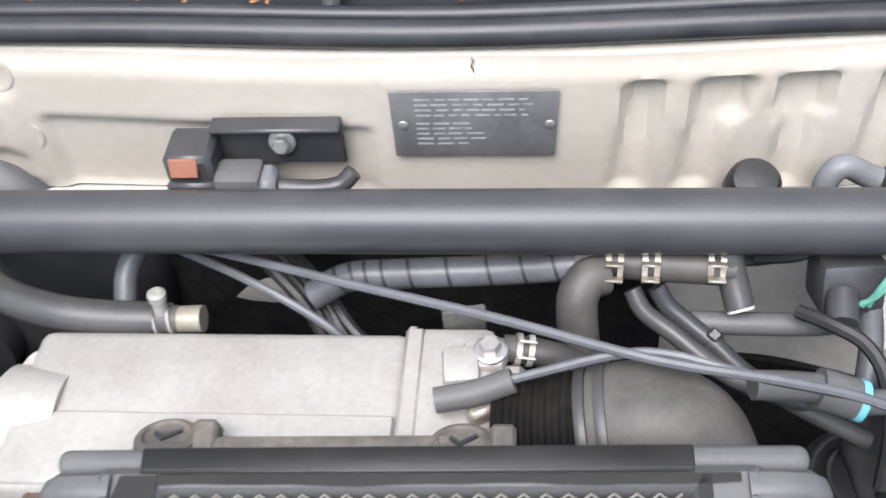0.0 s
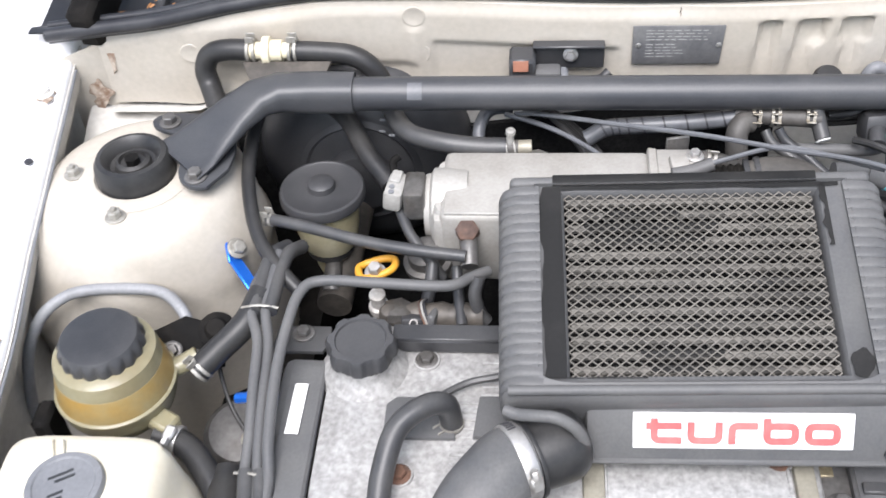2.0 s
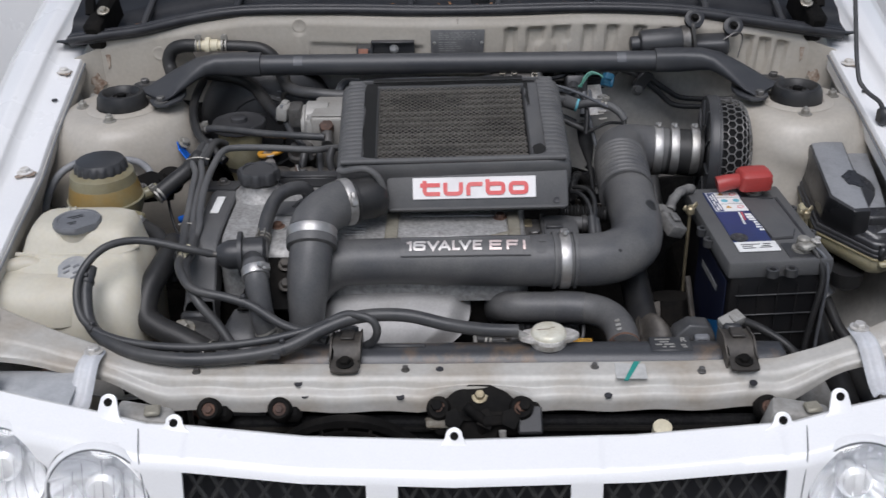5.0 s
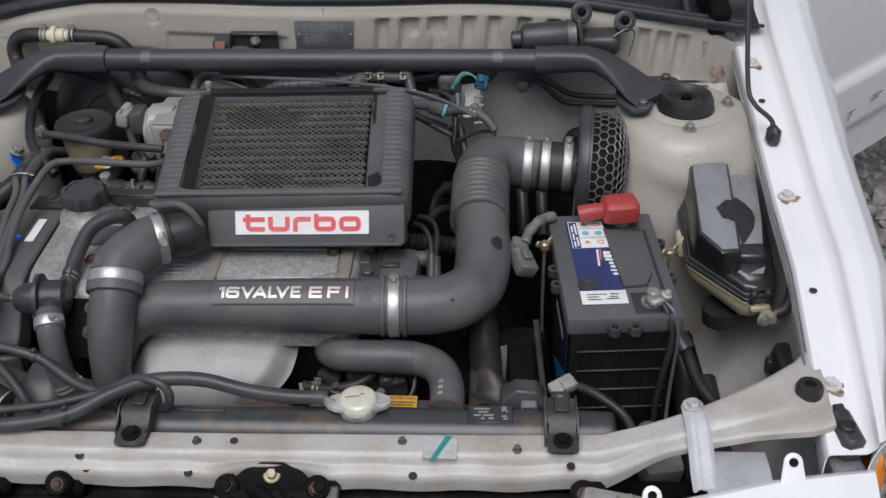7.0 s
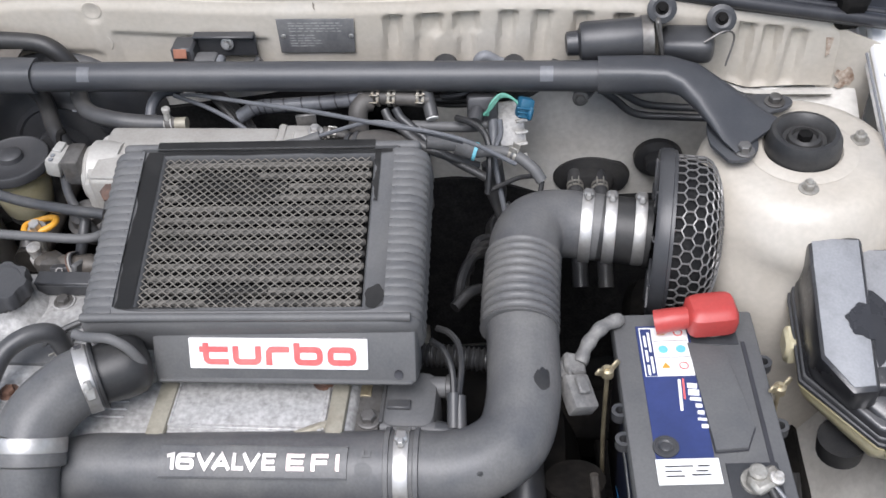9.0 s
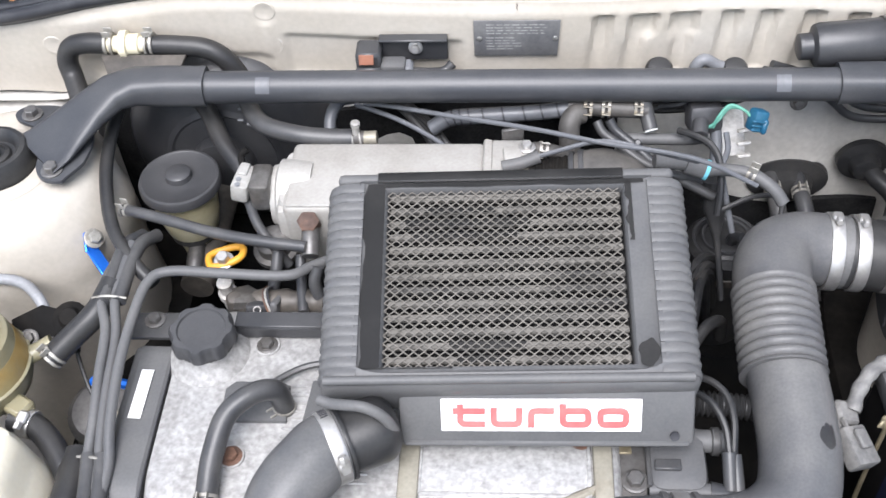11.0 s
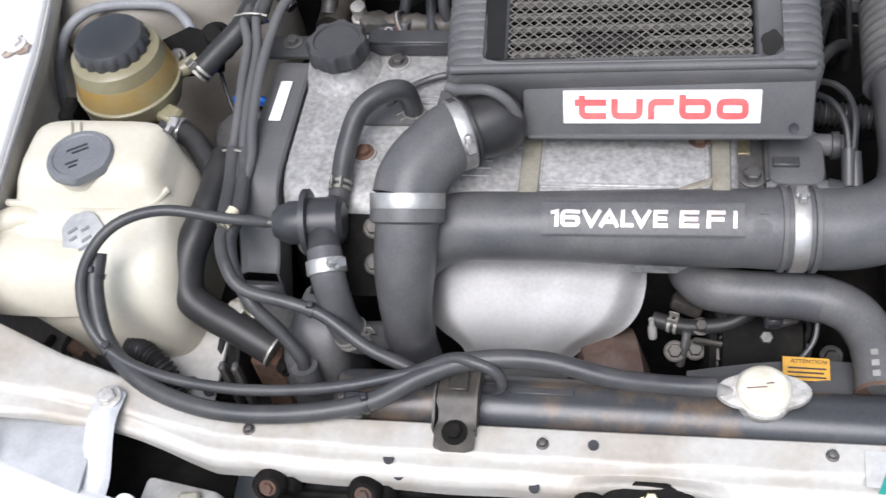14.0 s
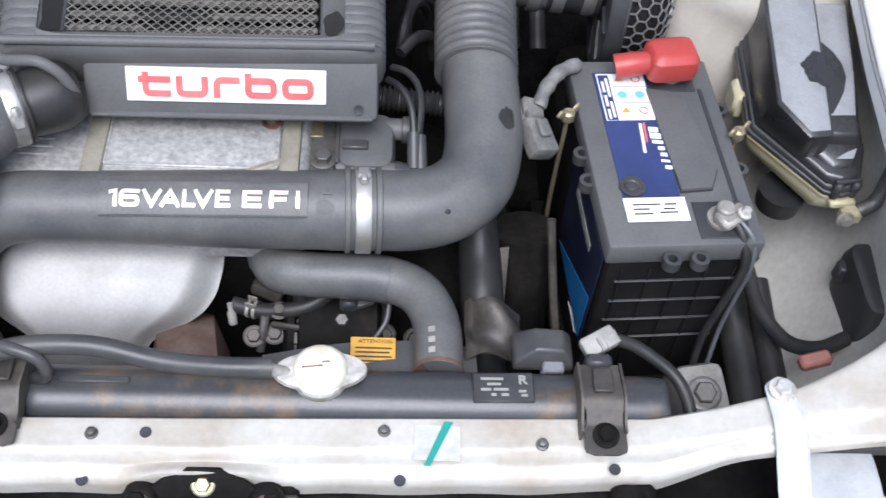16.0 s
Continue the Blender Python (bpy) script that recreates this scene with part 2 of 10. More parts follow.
PLUGWHITE = mat("off_white_connector", (0.30, 0.293, 0.275), 0.5, 0, (0.21, 0.20, 0.18), 40, 0.4, 0.08, 300, 0.1)
TANNED = mat("khaki_bracket", (0.31, 0.29, 0.235), 0.5, 0.3, (0.23, 0.21, 0.165), 30, 0.4, 0.08, 300, 0.1)
GRAVEL = mat("gravel_ground", (0.22, 0.20, 0.18), 0.9, 0, (0.10, 0.09, 0.08), 60, 0.5, 0.3, 120, 1.0)
STONE = mat("loose_stones", (0.34, 0.31, 0.29), 0.8, 0, (0.16, 0.145, 0.135), 30, 0.5, 0.2, 120, 0.4)
GLASS_DARK = mat("dark_windscreen", (0.02, 0.022, 0.024), 0.06, 0, None, 10, 0.3, 0.02, 300, 0.0, coat=1.0)
DUSTGREY = mat("dusty_grey_plastic", (0.115, 0.113, 0.11), 0.6, 0, (0.19, 0.185, 0.175), 60, 0.42, 0.12, 300, 0.2)
HAZY = mat("hazy_grey_plastic", (0.30, 0.305, 0.31), 0.38, 0, (0.42, 0.42, 0.41), 60, 0.45, 0.05, 300, 0.1)
EARTHPIPE = mat("dusty_brown_black_rubber", (0.050, 0.047, 0.044), 0.55, 0, (0.095, 0.088, 0.080), 20, 0.45, 0.1, 300, 0.2)
TYRE = mat("tyre_rubber", (0.03, 0.03, 0.03), 0.7, 0, (0.05, 0.05, 0.048), 20, 0.5, 0.1, 200, 0.3)


# ---- mesh helpers ----
ORIGIN = {}


def V(*a):
    return Vector(a)


def thing(name, at, label, category, group="", kind=""):
    ob = new(name)
    ob.empty_display_size = 0.02
    ob.location = at
    ORIGIN[ob.name] = Vector(at)
    return tagged(ob, label, category, group, kind)


def part(name, bm, material, parent, label="", flat=False, keep=False):
    """Links a bmesh, laid out in world metres, as one mesh under a thing or a part."""
    o = ORIGIN[parent.name]
    if not keep:
        bmesh.ops.recalc_face_normals(bm, faces=bm.faces)
    bmesh.ops.translate(bm, verts=bm.verts, vec=-o)
    me = bpy.data.meshes.new(name)
    bm.to_mesh(me)
    bm.free()
    if not flat:
        me.polygons.foreach_set("use_smooth", [True] * len(me.polygons))
        me.set_sharp_from_angle(angle=radians(38))
    me.materials.append(material)
    ob = new(name, me)
    ob.parent = parent
    ORIGIN[ob.name] = o
    return tagged(ob, label) if label else ob


def piece(name, me, m, parent):
    """One of many alike pieces on shared mesh data, at the world pose m."""
    ob = new(name, me)
    ob.parent = parent
    ob.matrix_local = Matrix.Translation(-ORIGIN[parent.name]) @ m
    ORIGIN[ob.name] = ORIGIN[parent.name]
    return ob


def shared(name, bm, material):
    bmesh.ops.recalc_face_normals(bm, faces=bm.faces)
    me = bpy.data.meshes.new(name)
    bm.to_mesh(me)
    bm.free()
    me.polygons.foreach_set("use_smooth", [True] * len(me.polygons))
    me.set_sharp_from_angle(angle=radians(38))
    me.materials.append(material)
    return me


def basis(o, xd, n):
    """A pose at o with its x along xd and its z along n."""
    n = Vector(n).normalized()
    x = Vector(xd)
    x = (x - n * x.dot(n)).normalized()
    y = n.cross(x)
    return Matrix(((x.x, y.x, n.x, o[0]), (x.y, y.y, n.y, o[1]), (x.z, y.z, n.z, o[2]), (0, 0, 0, 1)))


def axis(o, n):
    n = Vector(n).normalized()
    return basis(o, (1, 0, 0) if abs(n.x) < 0.8 else (0, 1, 0), n)


def smooth_path(pts, per=6):
    p = [Vector(q) for q in pts]
    if len(p) < 3:
        return [p[0].lerp(p[1], k / per) for k in range(per + 1)]
    ext = [p[0] * 2 - p[1], *p, p[-1] * 2 - p[-2]]
    out = []
    for k in range(1, len(ext) - 2):
        a, b, c, d = ext[k - 1 : k + 3]
        for s in range(per):
            t = s / per
            out.append(0.5 * ((2 * b) + (c - a) * t + (2 * a - 5 * b + 4 * c - d) * t * t + (3 * b - a - 3 * c + d) * t**3))
    return [*out, p[-1]]


def rings(bm, loops, closed=True, caps=True):
    rows = [[bm.verts.new(v) for v in lp] for lp in loops]
    n = len(rows[0])
    for a, b in zip(rows, rows[1:]):
        for k in range(n if closed else n - 1):
            bm.faces.new((a[k], a[(k + 1) % n], b[(k + 1) % n], b[k]))
    if caps and closed:
        bm.faces.new(rows[0][::-1])
        bm.faces.new(rows[-1])
    return rows


def sweep(bm, pts, r, seg=12, per=6, raw=False, hollow=0.0):
    """A tube along pts. r: a radius, or a function of the way along it, 0 to 1. hollow: depth of an open mouth at its end."""
    path = [Vector(q) for q in pts] if raw else smooth_path(pts, per)
    rad = r if callable(r) else (lambda u: r)
    side = None
    loops = []
    length = [0.0]
    for a, b in zip(path, path[1:]):
        length.append(length[-1] + (b - a).length)
    for k, p in enumerate(path):
        d = (path[min(k + 1, len(path) - 1)] - path[max(k - 1, 0)]).normalized()
        if side is None:
            side = d.orthogonal().normalized()
        side = (side - d * side.dot(d)).normalized()
        up = d.cross(side)
        q = rad(length[k] / length[-1])
        loops.append([p + (side * math.cos(a) + up * math.sin(a)) * q for a in [2 * math.pi * s / seg for s in range(seg)]])
    if hollow:
        d = (path[-1] - path[-2]).normalized()
        c = path[-1]
        loops.append([c + (v - c) * 0.78 for v in loops[-1]])
        loops.append([v - d * hollow for v in loops[-1]])
    rings(bm, loops)
    return bm


def tube(pts, r, seg=12, per=6, raw=False, hollow=0.0):
    return sweep(bmesh.new(), pts, r, seg, per, raw, hollow)


def lathe(bm, prof, m, seg=24, caps=True):
    """A turned shape: prof of (radius, height) in the pose m."""
    loops = [[m @ Vector((r * math.cos(2 * math.pi * k / seg), r * math.sin(2 * math.pi * k / seg), h)) for k in range(seg)] for r, h in prof]
    rings(bm, loops, caps=caps)
    return bm


def turned(prof, m, seg=24, caps=True):
    return lathe(bmesh.new(), prof, m, seg, caps)


def box(bm, m, size, bev=0.002, seg=1):
    got = bmesh.ops.create_cube(bm, size=1.0)
    vs = got["verts"]
    bmesh.ops.scale(bm, vec=size, verts=vs)
    if bev:
        es = list({e for v in vs for e in v.link_edges})
        got = bmesh.ops.bevel(bm, geom=es, offset=min(bev, min(size) * 0.45), segments=seg, affect="EDGES", profile=0.5)
        vs = list({v for f in got["faces"] for v in f.verts} | {v for v in vs if v.is_valid})
    bmesh.ops.transform(bm, matrix=m, verts=vs)
    return bm


def rbox(m, size, bev=0.002, seg=1):
    return box(bmesh.new(), m if isinstance(m, Matrix) else Matrix.Translation(m), size, bev, seg)


def loft(sections, seg=28, power=4.0, caps=True):
    """Rounded slabs one over another: (x0, x1, y0, y1, z) each; power: how square the corners are."""
    bm = bmesh.new()
    loops = []
    for x0, x1, y0, y1, z in sections:
        lp = []
        for k in range(seg):
            a = 2 * math.pi * (k + 0.5) / seg
            c, s = math.cos(a), math.sin(a)
            lp.append(V((x0 + x1) / 2 + (x1 - x0) / 2 * math.copysign(abs(c) ** (2 / power), c), (y0 + y1) / 2 + (y1 - y0) / 2 * math.copysign(abs(s) ** (2 / power), s), z))
        loops.append(lp)
    rings(bm, loops, caps=caps)
    return bm


def prism(poly, m, depth, bev=0.0):
    """A flat shape with its outline poly in x and y of the pose m, depth thick along z."""
    bm = bmesh.new()
    f = bm.faces.new([bm.verts.new((x, y, 0)) for x, y in poly])
    got = bmesh.ops.extrude_face_region(bm, geom=[f])
    top = [v for v in got["geom"] if isinstance(v, bmesh.types.BMVert)]
    bmesh.ops.translate(bm, verts=top, vec=(0, 0, depth))
    if bev:
        es = [e for e in bm.edges if abs(e.verts[0].co.z - depth) < 1e-7 and abs(e.verts[1].co.z - depth) < 1e-7]
        bmesh.ops.bevel(bm, geom=es, offset=bev, segments=2, affect="EDGES", profile=0.5)
    bmesh.ops.transform(bm, matrix=m, verts=bm.verts)
    return bm


def sheet(fn, nu, nv, thick=0.0015):
    """A sheet of metal: fn(u, v) gives its place; the back lies thick behind."""
    bm = bmesh.new()
    g = [[bm.verts.new(fn(i / nu, j / nv)) for j in range(nv + 1)] for i in range(nu + 1)]
    fs = [bm.faces.new((g[i][j], g[i + 1][j], g[i + 1][j + 1], g[i][j + 1])) for i in range(nu) for j in range(nv)]
    if thick:
        bm.normal_update()
        bmesh.ops.solidify(bm, geom=fs, thickness=thick)
    return bm


def lerp_table(rows, q):
    """Linear between rows of (key, value...)."""
    if q <= rows[0][0]:
        return rows[0][1:]
    for a, b in zip(rows, rows[1:]):
        if q <= b[0]:
            t = (q - a[0]) / (b[0] - a[0])
            return tuple(x + (y - x) * t for x, y in zip(a[1:], b[1:]))
    return rows[-1][1:]


def soft_step(a, b, q):
    t = min(max((q - a) / (b - a), 0.0), 1.0)
    return t * t * (3 - 2 * t)


def bump_box(x, z, x0, x1, z0, z1, s):
    """1 inside a rounded patch, easing to 0 over s at its rim."""
    return soft_step(x0 - s, x0 + s, x) * (1 - soft_step(x1 - s, x1 + s, x)) * soft_step(z0 - s, z0 + s, z) * (1 - soft_step(z1 - s, z1 + s, z))


def bolt(parent, at, n=(0, 0, 1), r=0.006, material=None, name="bolt", h=0.006):
    bm = bmesh.new()
    m = axis(at, n)
    lathe(bm, [(r * 1.55, 0), (r * 1.55, 0.0016), (r * 1.3, 0.0022)], m, 16)
    lathe(bm, [(r, 0.002), (r, h), (r * 0.86, h + 0.0012)], m, 6)
    return part(name, bm, material or ZINC, parent, flat=True)


def band(parent, at, n, r, w=0.011, material=None, screw=None, name="hose_clamp", label=""):
    """A band clamp round a hose, with its screw housing towards screw."""
    bm = bmesh.new()
    m = axis(at, n)
    lathe(bm, [(r - 0.002, -w / 2), (r + 0.0012, -w / 2), (r + 0.0016, -w / 2 + 0.001), (r + 0.0016, w / 2 - 0.001), (r + 0.0012, w / 2), (r - 0.002, w / 2)], m, 32)
    if screw is not None:
        d = Vector(screw).normalized()
        n = Vector(n).normalized()
        d = (d - n * d.dot(n)).normalized()
        c = Vector(at) + d * (r + 0.005)
        t = n.cross(d)
        box(bm, basis(c - d * 0.0015, t, d), (0.013, w * 0.9, 0.0055), 0.002)
        lathe(bm, [(0.0038, 0.005), (0.0038, 0.011), (0.0028, 0.0122)], axis(c - d * 0.001, t), 6)
    return part(name, bm, material or STEEL, parent, label or "bright steel band clamp")


def spring_clip(parent, at, n, r, up=(0, 0, 1), material=None):
    """A sprung wire hose clip with two ears."""
    bm = bmesh.new()
    m = axis(at, n)
    for o in (-0.003, 0.003):
        lathe(bm, [(r - 0.001, o - 0.0014), (r + 0.0009, o - 0.0014), (r + 0.0009, o + 0.0014), (r - 0.001, o + 0.0014)], m, 24)
    d = Vector(up).normalized()
    n = Vector(n).normalized()
    d = (d - n * d.dot(n)).normalized()
    t = n.cross(d)
    for s in (-1, 1):
        box(bm, basis(Vector(at) + d * (r + 0.0032) + t * 0.004 * s, t, d), (0.0014, 0.009, 0.0065), 0.0004)
    return part("spring_clip", bm, material or DULLZINC, parent, "zinc spring hose clip")


def hose(name, pts, r, label, category="hose", material=None, clips=(), bands=(), ties=(), group="", seg=12):
    """A hose as a thing of its own. clips, bands, ties: where along it, 0 to 1, they sit."""
    path = smooth_path(pts)
    ob = thing(name, path[0], label, category, group)
    part("tube", tube(pts, r, seg), material or HOSE, ob)

    def at(u):
        k = min(int(u * (len(path) - 1)), len(path) - 2)
        return path[k].lerp(path[k + 1], u * (len(path) - 1) - k), (path[k + 1] - path[k])

    for u in clips:
        spring_clip(ob, *at(u), r)
    for u in bands:
        band(ob, *at(u), r + 0.0006, 0.012, screw=(0.9, -0.4, 0.6))
    for u in ties:
        p, d = at(u)
        bm = bmesh.new()
        lathe(bm, [(r - 0.001, -0.0022), (r + 0.0012, -0.0022), (r + 0.0012, 0.0022), (r - 0.001, 0.0022)], axis(p, d), 16)
        box(bm, axis(p + Vector((0, 0, r + 0.002)), d), (0.006, 0.006, 0.006), 0.001)
        part("cable_tie", bm, PLASTIC, ob)
    return ob


def strokes(lines, w, m, depth=0.0006):
    """Flat lettering: each line a chain of (x, y) drawn w wide with mitred corners in the pose m."""
    bm = bmesh.new()
    for q, ln in enumerate(lines):
        closed = ln[0] == ln[-1]
        p = [Vector((x, y, 0)) for x, y in (ln[:-1] if closed else ln)]
        n = len(p)
        ends = []
        for k in range(n):
            a = (p[k] - p[k - 1]).normalized() if (k or closed) else (p[1] - p[0]).normalized()
            b = (p[(k + 1) % n] - p[k]).normalized() if (k < n - 1 or closed) else a
            na, nb = Vector((-a.y, a.x, 0)), Vector((-b.y, b.x, 0))
            mit = (na + nb) / max(1 + na.dot(nb), 0.3) * (w / 2)
            c = p[k]
            if not closed:
                c = c - b * (w / 2) if k == 0 else c + a * (w / 2) if k == n - 1 else c
            d = depth + 0.00008 * q
            ends.append([bm.verts.new(m @ (c + mit * s + Vector((0, 0, z)))) for s, z in ((1, 0), (1, d), (-1, d), (-1, 0))])
        for k in range(n if closed else n - 1):
            a, b = ends[k], ends[(k + 1) % n]
            for e in range(4):
                bm.faces.new((a[e], a[(e + 1) % 4], b[(e + 1) % 4], b[e]))
        if not closed:
            bm.faces.new(ends[0][::-1])
            bm.faces.new(ends[-1])
    return bm


def soft_corners(line, r):
    """Rounds the inner corners of a stroke chain."""
    closed = line[0] == line[-1]
    p = [Vector((x, y)) for x, y in (line[:-1] if closed else line)]
    n = len(p)
    out = []
    for k in range(n):
        if not closed and k in (0, n - 1):
            out.append(tuple(p[k]))
            continue
        a, b, c = p[k - 1], p[k], p[(k + 1) % n]
        q = min(r, (a - b).length * 0.45, (c - b).length * 0.45)
        u, v = b + (a - b).normalized() * q, b + (c - b).normalized() * q
        for t in (0.0, 0.25, 0.5, 0.75, 1.0):
            out.append(tuple(u * (1 - t) ** 2 + b * 2 * t * (1 - t) + v * t * t))
    return [*out, out[0]] if closed else out


def stack(levels, bev=0.003, m=None):
    """A moulded body from outlines (x, y, z) one over another, its edges rounded."""
    bm = bmesh.new()
    rings(bm, [[(m @ Vector(p)) if m else Vector(p) for p in lv] for lv in levels])
    bmesh.ops.recalc_face_normals(bm, faces=bm.faces)
    if bev:
        bmesh.ops.bevel(bm, geom=list(bm.edges), offset=bev, segments=2, affect="EDGES", profile=0.5, clamp_overlap=True)
    return bm


def bars(rows, m, h=0.0016, depth=0.0005):
    """Unreadable print: rows of (x0, x1, y)."""
    bm = bmesh.new()
    for x0, x1, y in rows:
        box(bm, m @ Matrix.Translation(((x0 + x1) / 2, y, depth / 2)), (x1 - x0, h, depth), 0)
    return bm


def words(text, size, m, stretch=1.0, depth=0.0004, bold=0.0, shear=0.0):
    """Raised lettering in the built-in font, centred on the pose m."""
    cu = bpy.data.curves.new("words", "FONT")
    cu.body, cu.size, cu.align_x, cu.align_y, cu.extrude, cu.offset, cu.shear = text, size, "CENTER", "CENTER", depth, bold, shear
    cu.resolution_u = 3
    ob = new("words", cu)
    bpy.context.view_layer.update()
    me = bpy.data.meshes.new_from_object(ob.evaluated_get(bpy.context.evaluated_depsgraph_get()))
    bpy.data.objects.remove(ob)
    bm = bmesh.new()
    bm.from_mesh(me)
    bpy.data.meshes.remove(me)
    bmesh.ops.transform(bm, matrix=m @ Matrix.Diagonal((stretch, 1, 1, 1)), verts=bm.verts)
    return bm


# ---- the car's body round the engine bay ----
car = thing("car_body", (0, 0.2, 0), "white hatchback body with its bonnet and doors open", "car", kind="structure")

# inner edge of the wings: y, x (left), x (right), z
EDGE = [(-0.15, -0.580, 0.600, 0.732), (-0.01, -0.571, 0.606, 0.768), (0.10, -0.575, 0.612, 0.790), (0.23, -0.585, 0.614, 0.803), (0.33, -0.596, 0.615, 0.822), (0.58, -0.617, 0.618, 0.866), (1.00, -0.640, 0.640, 0.930)]
WIDE = [(-0.15, 0.30), (-0.10, 0.45), (-0.03, 0.62), (0.08, 0.77), (0.22, 0.82), (0.33, 0.82), (0.45, 0.86), (1.0, 0.95)]
PROFILE = [(0.0, 0.000, -0.030), (0.03, 0.000, -0.004), (0.06, 0.003, 0.0), (0.20, 0.040, 0.002), (0.26, 0.049, 0.010), (0.32, 0.054, 0.018), (0.42, 0.075, 0.023), (0.55, 0.110, 0.016), (0.66, 0.140, -0.004), (0.76, 0.160, -0.035), (0.84, 0.170, -0.080), (0.92, 0.174, -0.20), (1.0, 0.170, -0.42)]


def wing(s):
    def fn(u, v):
        y = -0.15 + 1.15 * u
        xl, xr, z = lerp_table(EDGE, y)
        out, dz = lerp_table(PROFILE, v)
        w = lerp_table(WIDE, y)[0]
        w = 1 + (w - 1) * soft_step(0.2, 0.7, v)
        x = (xl - out * w) if s < 0 else (xr + out * w)
        return V(x, y, z + dz - 0.03 * (1 - w) * soft_step(0.3, 1, v))

    return sheet(fn, 60, 52, 0.0012)


for s in (-1, 1):
    w = part("front_wing", wing(s), PAINT, car, "glossy white front wing")
    for y in (-0.069, 0.233, 0.52):
        xl, xr, z = lerp_table(EDGE, y)
        x = xl - 0.019 if s < 0 else xr + 0.016
        bolt(w, (x, y, z + 0.003), (0, 0, 1), 0.0072, PALEPAINT)
        big = 0.95 if s < 0 and 0 < y < 0.4 else 0.82
        blot = [(0.0125 * big * (1 + 0.28 * math.sin(3 * a + 9 * y) + 0.2 * math.sin(7 * a + s)) * math.cos(a), 0.0135 * big * (1 + 0.28 * math.sin(3 * a + 9 * y) + 0.2 * math.sin(5 * a)) * math.sin(a)) for a in [2 * math.pi * k / 26 for k in range(26)]]
        part("rust_patch", prism(blot, pose(x + 0.0025, y - 0.003, z + 0.0024), 0.0010), RUSTSTAIN, w, "flaking rust round a wing bolt")
    for y in (0.06, 0.43):
        xl, xr, z = lerp_table(EDGE, y)
        part("hole_plug", turned([(0.0045, 0), (0.0045, 0.0015), (0.002, 0.0016)], axis((xl - 0.016 if s < 0 else xr + 0.016, y, z + 0.003), (0, 0, 1)), 12), INK, w)

    # inner wing under it
    def apron(u, v, s=s):
        y = -0.12 + 0.72 * u
        xl, xr, z = lerp_table(EDGE, y)
        depth = v * 0.42
        lean = 0.15 * soft_step(0.12, 0.42, depth) - (0.022 if s < 0 else 0.020) * soft_step(0.015, 0.07, depth) + 0.004 * math.sin(y * 30) * soft_step(0.05, 0.2, depth)
        x = xl + 0.001 + lean if s < 0 else xr - 0.001 - lean
        return V(x, y, z - 0.006 - depth)

    ap = part("inner_wing", sheet(apron, 40, 24, 0.0015), BAY_DIRTY, car, "dusty cream inner wing panel")
    bm = bmesh.new()
    sweep(bm, [(lerp_table(EDGE, y)[0 if s < 0 else 1] - s * 0.006, y, lerp_table(EDGE, y)[2] - 0.004) for y in (-0.04, 0.1, 0.23, 0.33, 0.45, 0.56)], 0.0016, 8)
    part("seam_sealer", bm, GREYCAP, ap)

    # suspension tower
    cx = -0.513 if s < 0 else 0.527
    bm = bmesh.new()
    prof = [(0.030, 0.828), (0.034, 0.833), (0.074, 0.833), (0.083, 0.831), (0.094, 0.824), (0.099, 0.818), (0.104, 0.811), (0.108, 0.802), (0.111, 0.793), (0.114, 0.780), (0.116, 0.765), (0.118, 0.745), (0.120, 0.72), (0.122, 0.69), (0.124, 0.65), (0.126, 0.60), (0.130, 0.42)]
    loops = []
    for r, z in prof:
        lp = []
        for k in range(48):
            a = 2 * math.pi * k / 48
            q = r * (1 + 0.05 * math.cos(3 * a + 1) * soft_step(0.83, 0.76, z))
            q *= 1 + 0.22 * soft_step(0.825, 0.74, z) * max(0.0, s * math.cos(a)) ** 2
            q *= 1 + (0.012 * math.sin(7 * a + 40 * z) + 0.030 * math.sin(3 * a + 62 * z + 0.6) * math.sin(2 * a - 1.1) + 0.014 * math.sin(a * 2 + 150 * z)) * soft_step(0.825, 0.78, z)
            zz = z + 0.004 * math.sin(2 * a) * soft_step(0.83, 0.80, z) - 0.012 * soft_step(0.09, 0.12, r) * max(0, -math.sin(a))
            lp.append(V(cx + q * math.cos(a), 0.424 + q * 1.04 * math.sin(a), zz))
        loops.append(lp)
    rings(bm, loops)
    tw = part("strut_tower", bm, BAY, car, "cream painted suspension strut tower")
    for a in (267, 15 if s > 0 else 181):
        bolt(tw, (cx + 0.062 * math.cos(radians(a)), 0.424 + 0.062 * math.sin(radians(a)), 0.8325), (0, 0, 1), 0.0065, DULLZINC, h=0.008)
        part("stud", turned([(0.0033, 0), (0.0033, 0.011), (0.0025, 0.0125)], axis((cx + 0.062 * math.cos(radians(a)), 0.424 + 0.062 * math.sin(radians(a)), 0.8325), (0, 0, 1)), 8), DULLZINC, tw)
    part("mount_ring", turned([(0.0392, 0.8335), (0.0405, 0.8358), (0.050, 0.8358), (0.056, 0.8335)], Matrix.Translation((cx, 0.424, 0)), 48, False), BAY, tw)
    cap = part("strut_mount", turned([(0.0385, 0.8335), (0.0385, 0.841), (0.0372, 0.850), (0.0335, 0.857), (0.029, 0.858), (0.0245, 0.854), (0.022, 0.847), (0.018, 0.846), (0.0165, 0.850), (0.013, 0.852), (0.0120, 0.848), (0.004, 0.847)], Matrix.Translation((cx, 0.424, 0)), 40), RUBBER, tw, "black rubber strut top mount")
    part("nut", turned([(0.0075, 0.846), (0.0075, 0.854), (0.005, 0.8545)], Matrix.Translation((cx, 0.424, 0)), 6), DARK, cap)

